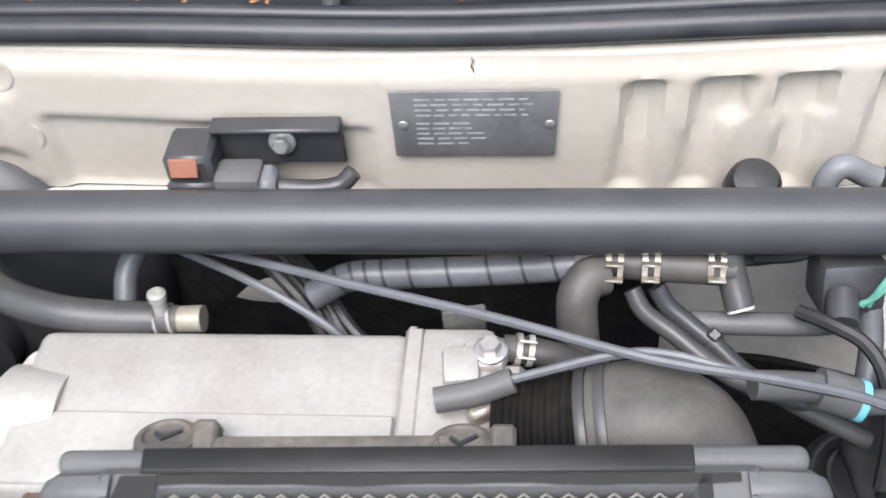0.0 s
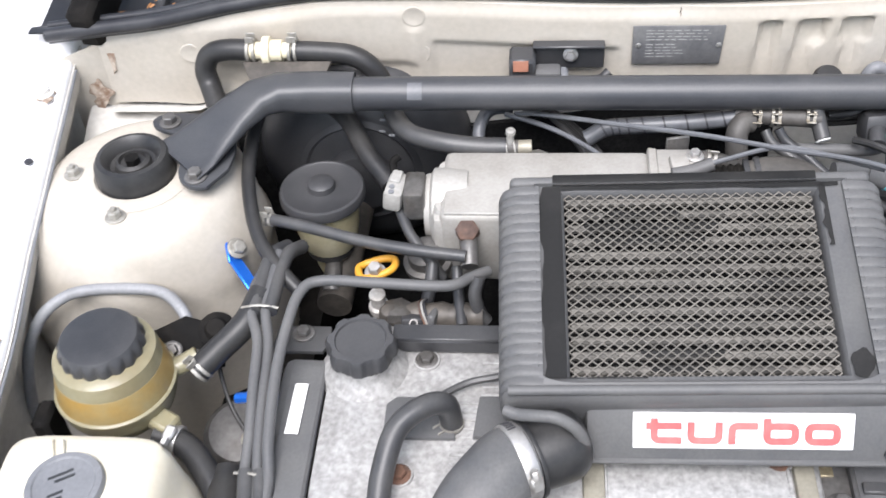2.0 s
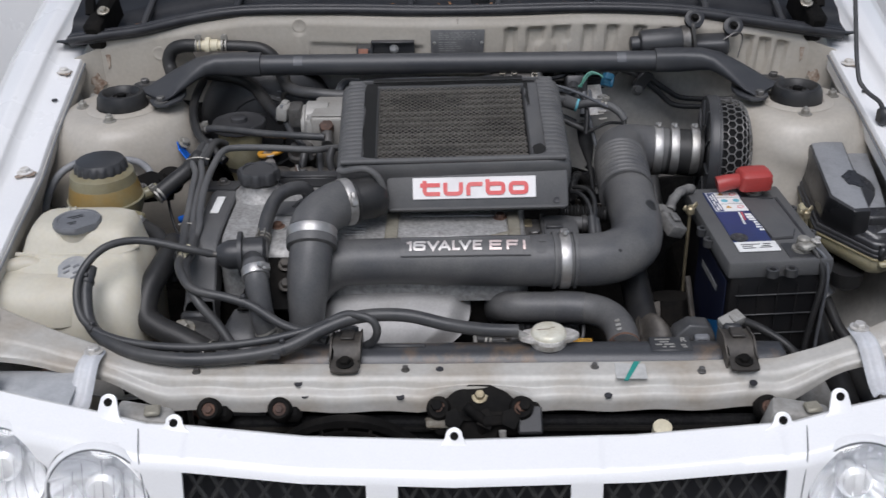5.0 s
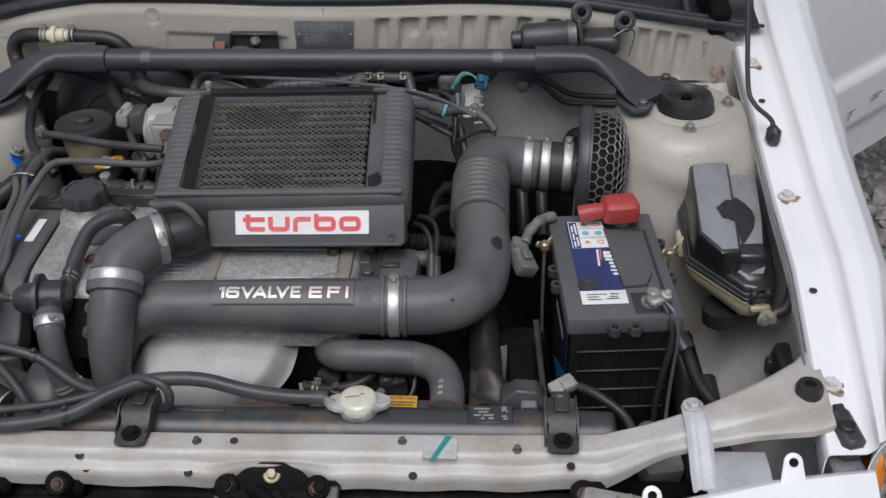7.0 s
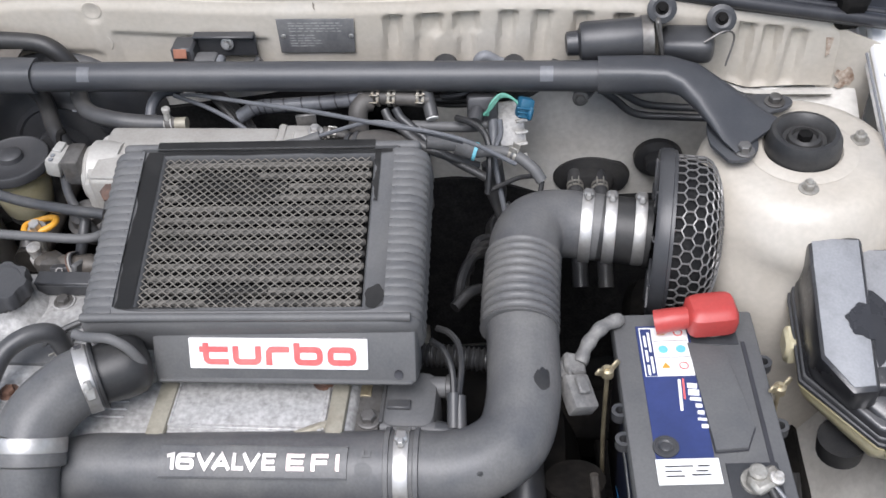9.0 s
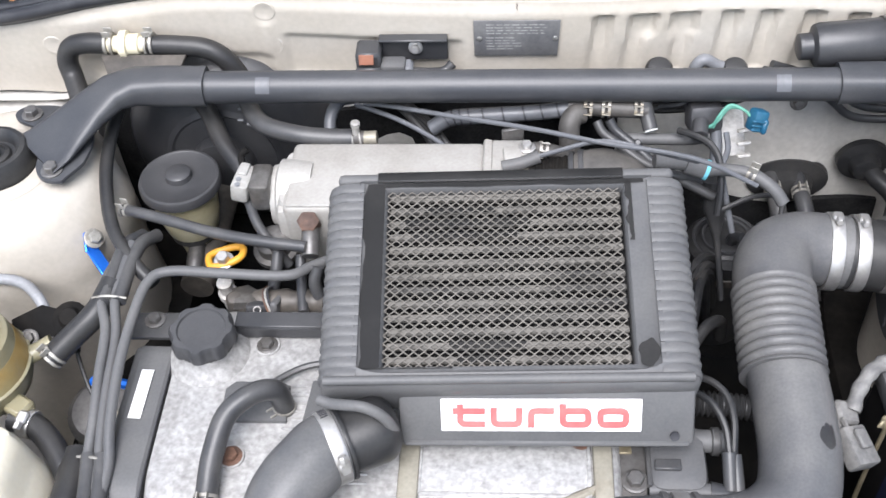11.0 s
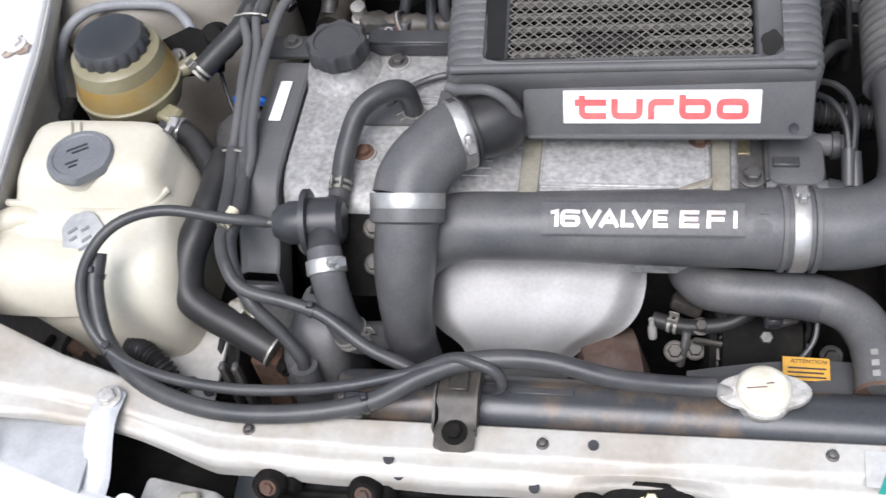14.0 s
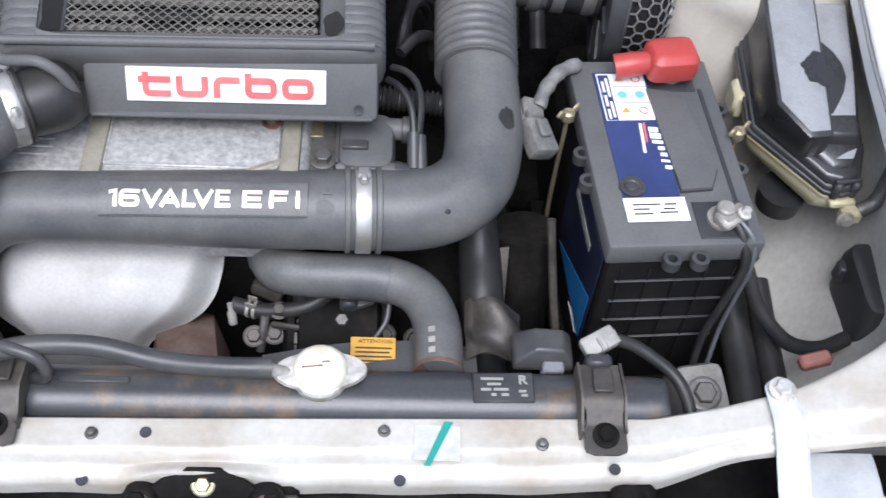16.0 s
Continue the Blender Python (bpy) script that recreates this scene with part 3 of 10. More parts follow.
    # corner panel between the tower and the cowl
    def corner(u, v, s=s):
        return V(s * (0.570 + 0.058 * u), 0.580 - 0.012 * u + 0.004 * math.sin(v * 3), 0.886 - 0.020 * u - v * 0.30)

    crn = part("corner_panel", sheet(corner, 10, 12, 0.0015), BAY, car, "stained cream corner panel")
    blot = [((0.0035 + 0.0012 * math.sin(3 * a)) * math.cos(a), (0.019 + 0.004 * math.sin(2 * a + 1) + 0.002 * math.sin(5 * a)) * math.sin(a)) for a in [2 * math.pi * k / 24 for k in range(24)]]
    smear = [((0.011 + 0.004 * math.sin(3 * a + 1) + 0.002 * math.sin(7 * a)) * math.cos(a), (0.015 + 0.004 * math.sin(2 * a + s) + 0.002 * math.sin(6 * a)) * math.sin(a)) for a in [2 * math.pi * k / 30 for k in range(30)]]
    part("rust_patch", prism(smear, basis((s * 0.598, 0.5735, 0.818), (1, 0, 0), (0, -1, 0.05)), 0.0010), RUSTSTAIN, crn, "brown dirt and rust in the corner")
    part("rust_patch", prism(blot, basis((s * 0.574, 0.5765, 0.862), (1, 0, 0), (0, -1, 0.1)), 0.0012), RUSTSTAIN, crn, "brown rust bleeding from the corner seam")

    def shelf(u, v, s=s):
        x = s * (0.612 - 0.150 * u)
        fold = 0.006 * math.sin(u * 9 + 2 * v) * math.sin(v * 3.1)
        return V(x, 0.492 + 0.110 * v, 0.780 + 0.020 * soft_step(0.1, 0.9, v) - 0.020 * soft_step(0.6, 1.0, u) + fold)

    shf = part("tower_shelf", sheet(shelf, 28, 16, 0.0015), BAY_DIRTY, car, "dented cream shelf behind the strut tower")

# cowl panel with its pressed ribs
RIBS = [0.091, 0.126, 0.174, 0.218, 0.256, 0.300, 0.345, 0.480, 0.510, 0.540]


def lift(x):
    return soft_step(0.04, 0.30, abs(x))


def cowl_top(x):
    return 0.007 * lift(x) + lerp_table([(-0.60, 0.878), (-0.51, 0.898), (-0.43, 0.912), (-0.34, 0.925), (-0.18, 0.928), (0.0, 0.929), (0.21, 0.925), (0.36, 0.917), (0.47, 0.903), (0.60, 0.878)], x)[0]


def cowl_y(x):
    return 0.556 + 0.008 * lift(x) + 0.012 * soft_step(0.40, 0.56, abs(x))


def cowl_panel(u, v):
    x = -0.585 + 1.17 * u
    top = cowl_top(x)
    low = 0.836 - 0.03 * soft_step(0.42, 0.5, abs(x))
    if v < 0.8:
        z = low + (top - low) * (v / 0.8)
        y = cowl_y(x)
        d = 0.0
        for k, rx in enumerate(RIBS):
            lean = 0.10 * (z - 0.87)
            wide = 0.0085 + (0.0042 * soft_step(0.880, 0.893, z) if k in (1, 2) else 0)
            side = 0.005 if k == 1 else (-0.002 if k == 2 else 0)
            d += 0.0120 * bump_box(x - lean - side * soft_step(0.875, 0.895, z), z, rx - wide, rx + wide, low + 0.003, top - 0.018, 0.0036) * (0.35 + 0.65 * soft_step(low, top, z))
        d += 0.0045 * bump_box(x, z, -0.232, -0.050, 0.835, 0.888 - 0.05 * (x + 0.232) * 0.6, 0.004)
        d += 0.004 * bump_box(x, z, -0.470, -0.250, 0.830, 0.862, 0.006) - 0.003 * bump_box(x, z, -0.258, -0.243, 0.84, 0.905, 0.006)
        y += d + 0.004 * soft_step(top - 0.015, top, z)
        return V(x, y, z)
    t = (v - 0.8) / 0.2
    return V(x, cowl_y(x) + 0.004 + 0.022 * t, top + 0.003 * math.sin(t * math.pi))


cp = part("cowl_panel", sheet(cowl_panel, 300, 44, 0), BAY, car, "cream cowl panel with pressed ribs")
for x, z in ((-0.250, 0.918), (-0.486, 0.872), (-0.247, 0.875)):
    part("grommet", turned([(0.0115, 0), (0.0110, 0.0008), (0.0095, 0.0010), (0.0085, 0.0006), (0.001, 0.0006)], axis((x, cowl_y(x) - 0.0002, z), (0, -1, 0)), 24), BAY, cp)
bm = bmesh.new()
for k in range(9):
    box(bm, basis((0.0075 + 0.0006 * math.sin(k * 1.7), 0.5575, 0.928 - 0.0016 * k), (1, 0, 0), (0, -1, 0)), (0.0005, 0.0022, 0.0004), 0)
part("crack", bm, RUSTY, cp, "thin dark crack in the paint")

vp = thing("data_plate", (0.008, 0.554, 0.89), "grey metal data plate riveted to the cowl panel", "plate")
vm = basis((0.0075, 0.5535, 0.8895), (1, 0, 0), (0, -1, 0.02))
part("plate", prism([(-0.0435, -0.0215), (0.0415, -0.0215), (0.0440, 0.0215), (-0.0440, 0.0215)], vm, 0.0012, 0.0003), PLATE, vp)
for row in range(9):
    yy = 0.0165 - 0.0034 * row - (0.002 if row > 3 else 0)
    xx = -0.031
    line = []
    while xx < (0.026 if row < 4 else -0.002):
        ln = random.uniform(0.003, 0.009)
        line.append((xx, xx + ln, yy))
        xx += ln + random.uniform(0.0012, 0.003)
    tagged(part("print_line", bars(line, vm @ Matrix.Translation((0, 0, 0.0012)), 0.0011, 0.0002), WORN, vp), kind="stuff")
for q in (-0.038, 0.039):
    part("rivet", turned([(0.0028, 0), (0.0025, 0.0008), (0.001, 0.0012)], vm @ Matrix.Translation((q, 0, 0.0012)), 14), STEEL, vp)

# ledge and bulkhead below the cowl
part("cowl_ledge", sheet(lambda u, v: V(-0.585 + 1.17 * u, 0.558 + 0.045 * v, 0.836 - 0.03 * soft_step(0.42, 0.5, abs(-0.585 + 1.17 * u)) - 0.012 * v), 60, 4, 0), BAY_DIRTY, car, "dusty ledge under the cowl panel")


def bulkhead(u, v):
    x, z = -0.60 + 1.2 * u, 0.825 - 0.50 * v
    y = 0.600 - 0.010 * math.sin(v * 2.6) + 0.004 * math.sin(x * 25) * math.sin(z * 18)
    y -= 0.014 * bump_box(x, z, 0.14, 0.36, 0.62, 0.78, 0.02) + 0.010 * bump_box(x, z, -0.22, 0.0, 0.70, 0.80, 0.015)
    return V(x, y, z)


part("bulkhead", sheet(bulkhead, 80, 40, 0.002), BAY_DIRTY, car, "dusty pale bulkhead behind the engine")

# rubber seal, cowl tray and what lies behind it
SEALPTS = [(-0.632, 0.560, 0.890), (-0.57, 0.562, 0.897), (-0.509, 0.562, 0.905), (-0.433, 0.563, 0.921), (-0.34, 0.564, 0.933), (-0.18, 0.565, 0.937), (0.0, 0.565, 0.938), (0.217, 0.565, 0.934), (0.362, 0.564, 0.926), (0.473, 0.563, 0.910), (0.57, 0.562, 0.895), (0.635, 0.560, 0.886)]
seal = thing("weather_seal", SEALPTS[0], "black rubber bonnet seal along the cowl", "seal")
SEALPTS = [(x, y + 0.008 * lift(x), z + 0.007 * lift(x)) for x, y, z in SEALPTS]
part("bulb", tube(SEALPTS, 0.0075, 14), SEAL, seal)
part("lip", tube([(x, y + 0.012, z + 0.003) for x, y, z in SEALPTS], 0.005, 10), SEAL, seal)
part("base_strip", tube([(x, y + 0.002, z - 0.008) for x, y, z in SEALPTS], 0.0035, 8), PLASTIC, seal)


def tray(u, v):
    x = -0.66 + 1.32 * u
    z = cowl_top(x) + 0.004 + 0.05 * v * v
    y = 0.585 + 0.20 * v
    return V(x, y, z - 0.012 * bump_box(v, 0, 0.10, 0.45, -1, 1, 0.05))


ct = part("cowl_tray", sheet(tray, 60, 20, 0.002), COWL, car, "blue-grey plastic cowl tray")
for x in (-0.52, -0.36, -0.07, 0.075, 0.24, 0.42, 0.55):
    part("tray_rib", rbox(pose(x, 0.675, cowl_top(x) + 0.017, 14), (0.010, 0.16, 0.014), 0.003), PLASTIC, ct)
part("tray_clip", turned([(0.016, 0), (0.016, 0.012), (0.011, 0.016), (0.004, 0.014)], axis((0.045, 0.640, 0.935), (0, -0.3, 1)), 20), PLASTIC, ct)
for s in (-1, 1):
    hg = part("bonnet_hinge", rbox(pose(s * 0.585, 0.615, 0.915, 20, 0, s * 8), (0.030, 0.10, 0.05), 0.006), DARK, car, "dark bonnet hinge")
    bolt(hg, (s * 0.575, 0.590, 0.938), (0, -0.4, 1), 0.0065, ZINC)
    bm = bmesh.new()
    sweep(bm, [(s * 0.60, 0.60, 0.93), (s * 0.60, 0.63, 0.99), (s * 0.59, 0.68, 1.06)], 0.009, 8)
    part("hinge_arm", bm, DARK, hg)


def bonnet(u, v):
    x = -0.64 + 1.28 * u
    crown = 0.02 * (1 - (x / 0.64) ** 2)
    return V(x, 0.71 - 0.28 * v - crown, 1.01 + 0.86 * v + crown * 0.2)


part("bonnet", sheet(bonnet, 24, 16, 0.025), PAINT, car, "white bonnet propped open")
part("windscreen", sheet(lambda u, v: V(-0.62 + 1.24 * u, 0.80 + 0.55 * v, 0.985 + 0.40 * v), 8, 6, 0.005), GLASS_DARK, car)
part("roof", rbox((0, 1.75, 1.37), (1.20, 0.85, 0.05), 0.02), PAINT, car)
part("side_body", rbox((-0.70, 1.55, 0.62), (0.12, 1.1, 0.62), 0.03), PAINT, car)
part("side_body", rbox((0.70, 1.55, 0.62), (0.12, 1.1, 0.62), 0.03), PAINT, car)

# prop rod
rod = thing("bonnet_prop_rod", (0.626, 0.345, 0.845), "thin black bonnet prop rod standing in its pivot", "prop rod")
part("rod", tube([(0.628, 0.340, 0.835), (0.628, 0.350, 0.853), (0.605, 0.362, 0.872), (0.596, 0.380, 0.90), (0.592, 0.44, 1.02), (0.585, 0.55, 1.22), (0.583, 0.605, 1.30)], 0.0034, 8), PLASTIC, rod)
part("pivot", rbox(pose(0.630, 0.338, 0.838, 0, 0, 10), (0.016, 0.022, 0.026), 0.005), PLASTIC, rod, "black plastic pivot clip")

# dry leaves in the tray
bm = bmesh.new()
for k in range(44):
    x = random.choice((random.uniform(-0.56, -0.38), random.uniform(-0.34, -0.10), random.uniform(0.10, 0.34), random.uniform(-0.05, 0.08)))
    m = pose(x, random.uniform(0.590, 0.606), cowl_top(x) + 0.009 + random.uniform(0, 0.004), random.uniform(-35, 35), random.uniform(-35, 35), random.uniform(0, 180))
    s = random.uniform(0.0025, 0.005)
    pts = [(-1, 0, 0), (-0.4, 0.42, 0.12), (0.4, 0.38, 0.1), (1, 0, 0.05), (0.4, -0.38, 0.12), (-0.4, -0.42, 0.08)]
    bm.faces.new([bm.verts.new(m @ (Vector(p) * s)) for p in pts])
leaves = new("leaf_litter")
leaves.location = (0, 0.6, 0.93)
ORIGIN[leaves.name] = V(0, 0.6, 0.93)
tagged(leaves, "dry brown leaves caught in the cowl tray", "leaves", kind="stuff")
lv = part("leaves", bm, LEAF, leaves)

# bonnet landing panel across the front
SLAMROWS = [(-0.60, -0.020, 0.757, 0.130), (-0.565, -0.038, 0.757, 0.118), (-0.547, -0.050, 0.756, 0.104), (-0.529, -0.060, 0.753, 0.092), (-0.47, -0.078, 0.737, 0.062), (-0.419, -0.087, 0.722, 0.050), (-0.37, -0.100, 0.711, 0.042), (-0.328, -0.104, 0.706, 0.047), (-0.20, -0.104, 0.705, 0.050), (0.0, -0.100, 0.702, 0.052), (0.273, -0.094, 0.700, 0.054), (0.38, -0.094, 0.703, 0.050), (0.43, -0.092, 0.718, 0.045), (0.474, -0.088, 0.734, 0.050), (0.498, -0.083, 0.743, 0.056), (0.53, -0.069, 0.749, 0.072), (0.558, -0.053, 0.752, 0.090), (0.591, -0.030, 0.755, 0.112), (0.609, -0.010, 0.758, 0.130), (0.626, 0.016, 0.761, 0.150)]
ACROSS = [(0.0, 0.0, -0.030), (0.12, 0.0, -0.004), (0.20, 0.06, 0.0), (0.48, 0.50, -0.001), (0.58, 0.58, -0.005), (0.66, 0.64, -0.012), (0.80, 0.82, -0.017), (0.88, 0.865, -0.021), (1.0, 0.87, -0.036)]


def slam(u, v):
    x = -0.574 + 1.187 * u
    y0, z0, w = lerp_table(SLAMROWS, x)
    d, dz = lerp_table(ACROSS, v)
    dz *= 1 - 0.55 * soft_step(0.335, 0.42, abs(x - 0.022) - 0.012)
    dip = 0.016 * soft_step(0.07, 0.03, abs(x - 0.03)) * soft_step(0.6, 0.9, v)
    return V(x, y0 - d * w, z0 + dz + 0.0015 * math.sin(x * 60) * soft_step(0.4, 0.6, v) + dip)


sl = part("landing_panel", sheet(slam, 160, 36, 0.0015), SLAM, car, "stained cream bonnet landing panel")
for x, y, n, mt in ((-0.298, -0.122, "bolt", GREYMET), (-0.055, -0.116, "bolt", GREYMET), (0.166, -0.109, "bolt", GREYMET), (0.289, -0.118, "bolt", GREYMET), (-0.178, -0.136, "hole", INK), (-0.015, -0.114, "hole", INK), (-0.06, -0.146, "hole", INK), (0.179, -0.142, "hole", INK), (-0.17, -0.144, "hole", INK), (0.345, -0.136, "hole", INK)):
    z = lerp_table(SLAMROWS, x)[1] - (0 if y > -0.128 else 0.017 if y < -0.14 else 0.006)
    if n == "bolt":
        part("plug", turned([(0.0052, 0), (0.0052, 0.0015), (0.0035, 0.002), (0.0033, 0.006), (0.002, 0.0065)], axis((x, y, z), (0, 0, 1)), 14), mt, sl)
    else:
        part("hole", turned([(0.0046, 0), (0.0046, 0.0012), (0.002, 0.0010)], axis((x, y, z + 0.0004), (0, -0.15, 1)), 14), mt, sl)
for s in (-1, 1):
    x = -0.417 if s < 0 else 0.474
    z = 0.724 if s < 0 else 0.734
    def strap(u, v, x=x, z=z, s=s):
        wide = 0.0122 * math.sqrt(max(1 - (1 - min(u / 0.10, 1.0)) ** 2, 0.02))
        q = (v - 0.5) * 2
        y = (-0.100 if s < 0 else -0.075) - (0.086 if s < 0 else 0.106) * u
        drop = 0.026 * soft_step(0.30, 0.95, u)
        ridge = 0.0022 * (0.5 - 0.5 * math.cos(q * 2 * math.pi)) * soft_step(0.2, 0.35, u)
        return V(x + q * wide * (1 + 0.12 * u) + s * 0.004 * u, y, z + 0.005 + 0.003 * math.sin(u * 3.14) - drop + ridge - 0.004 * abs(q) ** 4)

    st = part("brace_strap", sheet(strap, 40, 16, 0.003), STRAPPAINT, car, "curved pale grey headlamp brace strap")
    bolt(st, (x, -0.113 if s < 0 else -0.088, z + 0.006), (0, 0, 1), 0.0072, PALEZINC)
    bx = -0.548 if s < 0 else 0.594
    by = -0.087 if s < 0 else -0.080
    bs = thing("bump_stop", (bx, by, 0.748), "round black rubber bonnet bump stop", "bump stop", group="bonnet bump stops")
    part("washer", turned([(0.021, 0.746), (0.021, 0.749), (0.014, 0.7505)], Matrix.Translation((bx, by, 0)), 24), BAY, bs)
    part("buffer", turned([(0.0145, 0.749), (0.0145, 0.762), (0.0125, 0.766), (0.006, 0.7665), (0.0055, 0.760)], Matrix.Translation((bx, by, 0)), 24), RUBBER, bs)
    ln = part("side_catch", rbox(pose(-0.582 if s < 0 else 0.624, -0.116, 0.716, 10, 0, s * 12), (0.026, 0.050, 0.066), 0.006), PLASTIC, car, "black plastic wing end clip")
    part("clip_foot", rbox(pose(-0.582 if s < 0 else 0.624, -0.133, 0.704, 10, 0, s * 12), (0.034, 0.036, 0.026), 0.005), GREYCAP, ln)
    part("clip_slot", rbox(pose(-0.580 if s < 0 else 0.622, -0.104, 0.750, 10, 0, s * 12), (0.012, 0.020, 0.004), 0.0015), INK, ln)
    part("clip_stud", turned([(0.0085, -0.004), (0.0090, 0.001), (0.0080, 0.004), (0.0060, 0.005), (0.0050, 0.003), (0.001, 0.003)], axis((-0.582 if s < 0 else 0.624, -0.124, 0.7475), (0, -0.15, 1)), 20), RUBBER, ln, "round black stud")

# bonnet latch
latch = thing("bonnet_latch", (0.031, -0.160, 0.672), "greasy black bonnet latch with its spring", "latch")
part("plate", prism([(-0.055, 0.0), (-0.030, 0.022), (-0.012, 0.03), (0.012, 0.03), (0.030, 0.022), (0.055, 0.0), (0.05, -0.018), (0.02, -0.022), (0.018, -0.042), (-0.018, -0.042), (-0.02, -0.022), (-0.05, -0.018)], basis((0.031, -0.158, 0.675), (1, 0, 0), (0, -0.8, 0.6)), 0.004, 0.001), DARK, latch)
part("grime_plate", stack([[(-0.034, -0.130, 0.676), (0.098, -0.130, 0.676), (0.088, -0.175, 0.650), (-0.022, -0.175, 0.650)], [(-0.022, -0.126, 0.688), (0.084, -0.126, 0.688), (0.074, -0.166, 0.676), (-0.010, -0.166, 0.676)]], 0.006), DARK, latch)
part("hood", sheet(lambda u, v: V(0.031 + 0.052 * math.cos(math.pi * (1 - u)) * (1 - 0.15 * v), -0.128 - 0.042 * v, 0.682 + 0.008 * math.sin(math.pi * u) - 0.020 * v), 16, 6, 0.002), DARK, latch)
for dx in (-0.030, 0.006, 0.034):
    part("pawl", prism([(-0.010, -0.004), (0.004, -0.012), (0.012, 0.0), (0.004, 0.014), (-0.008, 0.010)], basis((0.031 + dx, -0.172, 0.672), (1, 0.1, 0), (0.1 * dx, -0.7, 0.7)), 0.005, 0.0012), DARK, latch)
part("return_spring", tube([(0.056, -0.186, 0.668), (0.057, -0.190, 0.650)], 0.0042, 12), PLUGWHITE, latch)
part("claw", tube([(0.015, -0.168, 0.690), (0.025, -0.172, 0.682), (0.035, -0.173, 0.672), (0.033, -0.171, 0.655)], 0.006, 10), DARK, latch)
part("lever", rbox(pose(0.055, -0.171, 0.672, 35, 10, 20), (0.045, 0.012, 0.006), 0.002), DARK, latch)
part("cover", rbox(pose(0.088, -0.166, 0.668, 30), (0.028, 0.034, 0.006), 0.002), PLASTIC, latch)
bm = bmesh.new()
sweep(bm, [V(-0.030 + 0.0022 * k / 6 * 1.0, -0.166 + 0.006 * math.cos(k * 1.05), 0.664 + 0.006 * math.sin(k * 1.05)) for k in range(80)], 0.0012, 6, raw=True)
part("spring", bm, ZINC, latch, "rusty coil spring")
for x in (-0.018, 0.082):
    bolt(latch, (x, -0.158, 0.682), (0, -0.6, 0.8), 0.007, DARK)
part("striker_pin", turned([(0.004, 0), (0.004, 0.014), (0.003, 0.015)], axis((0.043, -0.168, 0.634), (0, -0.5, 0.8)), 10), PLUGWHITE, latch)
bolt(latch, (0.031, -0.150, 0.690), (0, -0.5, 0.9), 0.006, GOLD)
for x in (-0.279, -0.198, -0.016, 0.078, 0.358):
    rb = thing("rubber_mount", (x, -0.160, 0.676), "black rubber grille mount under the landing panel", "rubber mount", group="grille mounts")
    part("bush", turned([(0.014, 0), (0.014, 0.010), (0.011, 0.014), (0.008, 0.014), (0.0075, 0.011), (0.002, 0.011)], axis((x, -0.152, 0.674), (0, -0.75, 0.65)), 20), DARK, rb)
    bolt(rb, V(x, -0.152, 0.674) + V(0, -0.75, 0.65).normalized() * 0.010, (0, -0.75, 0.65), 0.005, RUSTY, h=0.004)
    part("shell", rbox(pose(x + 0.006, -0.146, 0.668, 40), (0.036, 0.026, 0.016), 0.006), DARK, rb)

# white nose: headlamp panel, grille, lamps
NOSE = [(-0.62, -0.155, 0.716), (-0.569, -0.165, 0.722), (-0.505, -0.177, 0.722), (-0.455, -0.191, 0.719), (-0.393, -0.205, 0.714), (-0.335, -0.212, 0.702), (-0.283, -0.212, 0.698), (-0.161, -0.221, 0.690), (0.0, -0.226, 0.688), (0.20, -0.221, 0.690), (0.31, -0.212, 0.694), (0.372, -0.214, 0.702), (0.430, -0.203, 0.713), (0.490, -0.191, 0.719), (0.545, -0.177, 0.722), (0.61, -0.165, 0.722), (0.66, -0.150, 0.714)]
OPEN = [(-0.290, -0.092), (-0.058, 0.126), (0.160, 0.355)]


def nose_at(x, v):
    """v: 0 at the top edge, 1 at the bumper."""
    y0, z0 = lerp_table(NOSE, x)
    f = [(0.0, 0.012, -0.012), (0.05, 0.0, 0.0), (0.30, -0.038, -0.017), (0.36, -0.045, -0.026), (1.0, -0.072, -0.160)]
    dy, dz = lerp_table(f, v)
    return V(x, y0 + dy, z0 + dz)


def in_hole(x, v):
    for a, b in OPEN:
        if a < x < b and 0.38 < v < 0.93:
            return True
    for c in (-0.501, -0.383, 0.436, 0.548):
        if ((x - c) / 0.0585) ** 2 + ((v - 0.585) / 0.275) ** 2 < 1:
            return True
    return False


bm = bmesh.new()
NU, NV = 254, 48
xs = sorted([-0.62 + 1.27 * i / NU for i in range(NU + 1)] + [a for ab in OPEN for a in ab])
g = [[bm.verts.new(nose_at(x, j / NV)) for j in range(NV + 1)] for x in xs]
fs = []
for i in range(len(xs) - 1):
    for j in range(NV):
        if not in_hole((xs[i] + xs[i + 1]) / 2, (j + 0.5) / NV):
            fs.append(bm.faces.new((g[i][j], g[i][j + 1], g[i + 1][j + 1], g[i + 1][j])))
for i, x in enumerate(xs):
    for j in range(NV + 1):
        # round off the lamp openings
        if g[i][j].link_faces and any(len(e.link_faces) == 1 for e in g[i][j].link_edges):
            for c in (-0.501, -0.383, 0.436, 0.548):
                far = math.sqrt(((x - c) / 0.0585) ** 2 + ((j / NV - 0.585) / 0.275) ** 2)
                if 0.8 < far < 1.25:
                    g[i][j].co = nose_at(c + (x - c) / far, 0.585 + (j / NV - 0.585) / far)
twin = {}
for col in g:
    for v in col:
        twin[v] = bm.verts.new(v.co + V(0, 0.0035, -0.0025))
for f in fs:
    bm.faces.new([twin[v] for v in reversed(f.verts)])
for e in [e for f in fs for e in f.edges if len(e.link_faces) == 1]:
    a, b = e.verts
    bm.faces.new((a, b, twin[b], twin[a]))
bmesh.ops.delete(bm, geom=[v for v in bm.verts if not v.link_faces], context="VERTS")
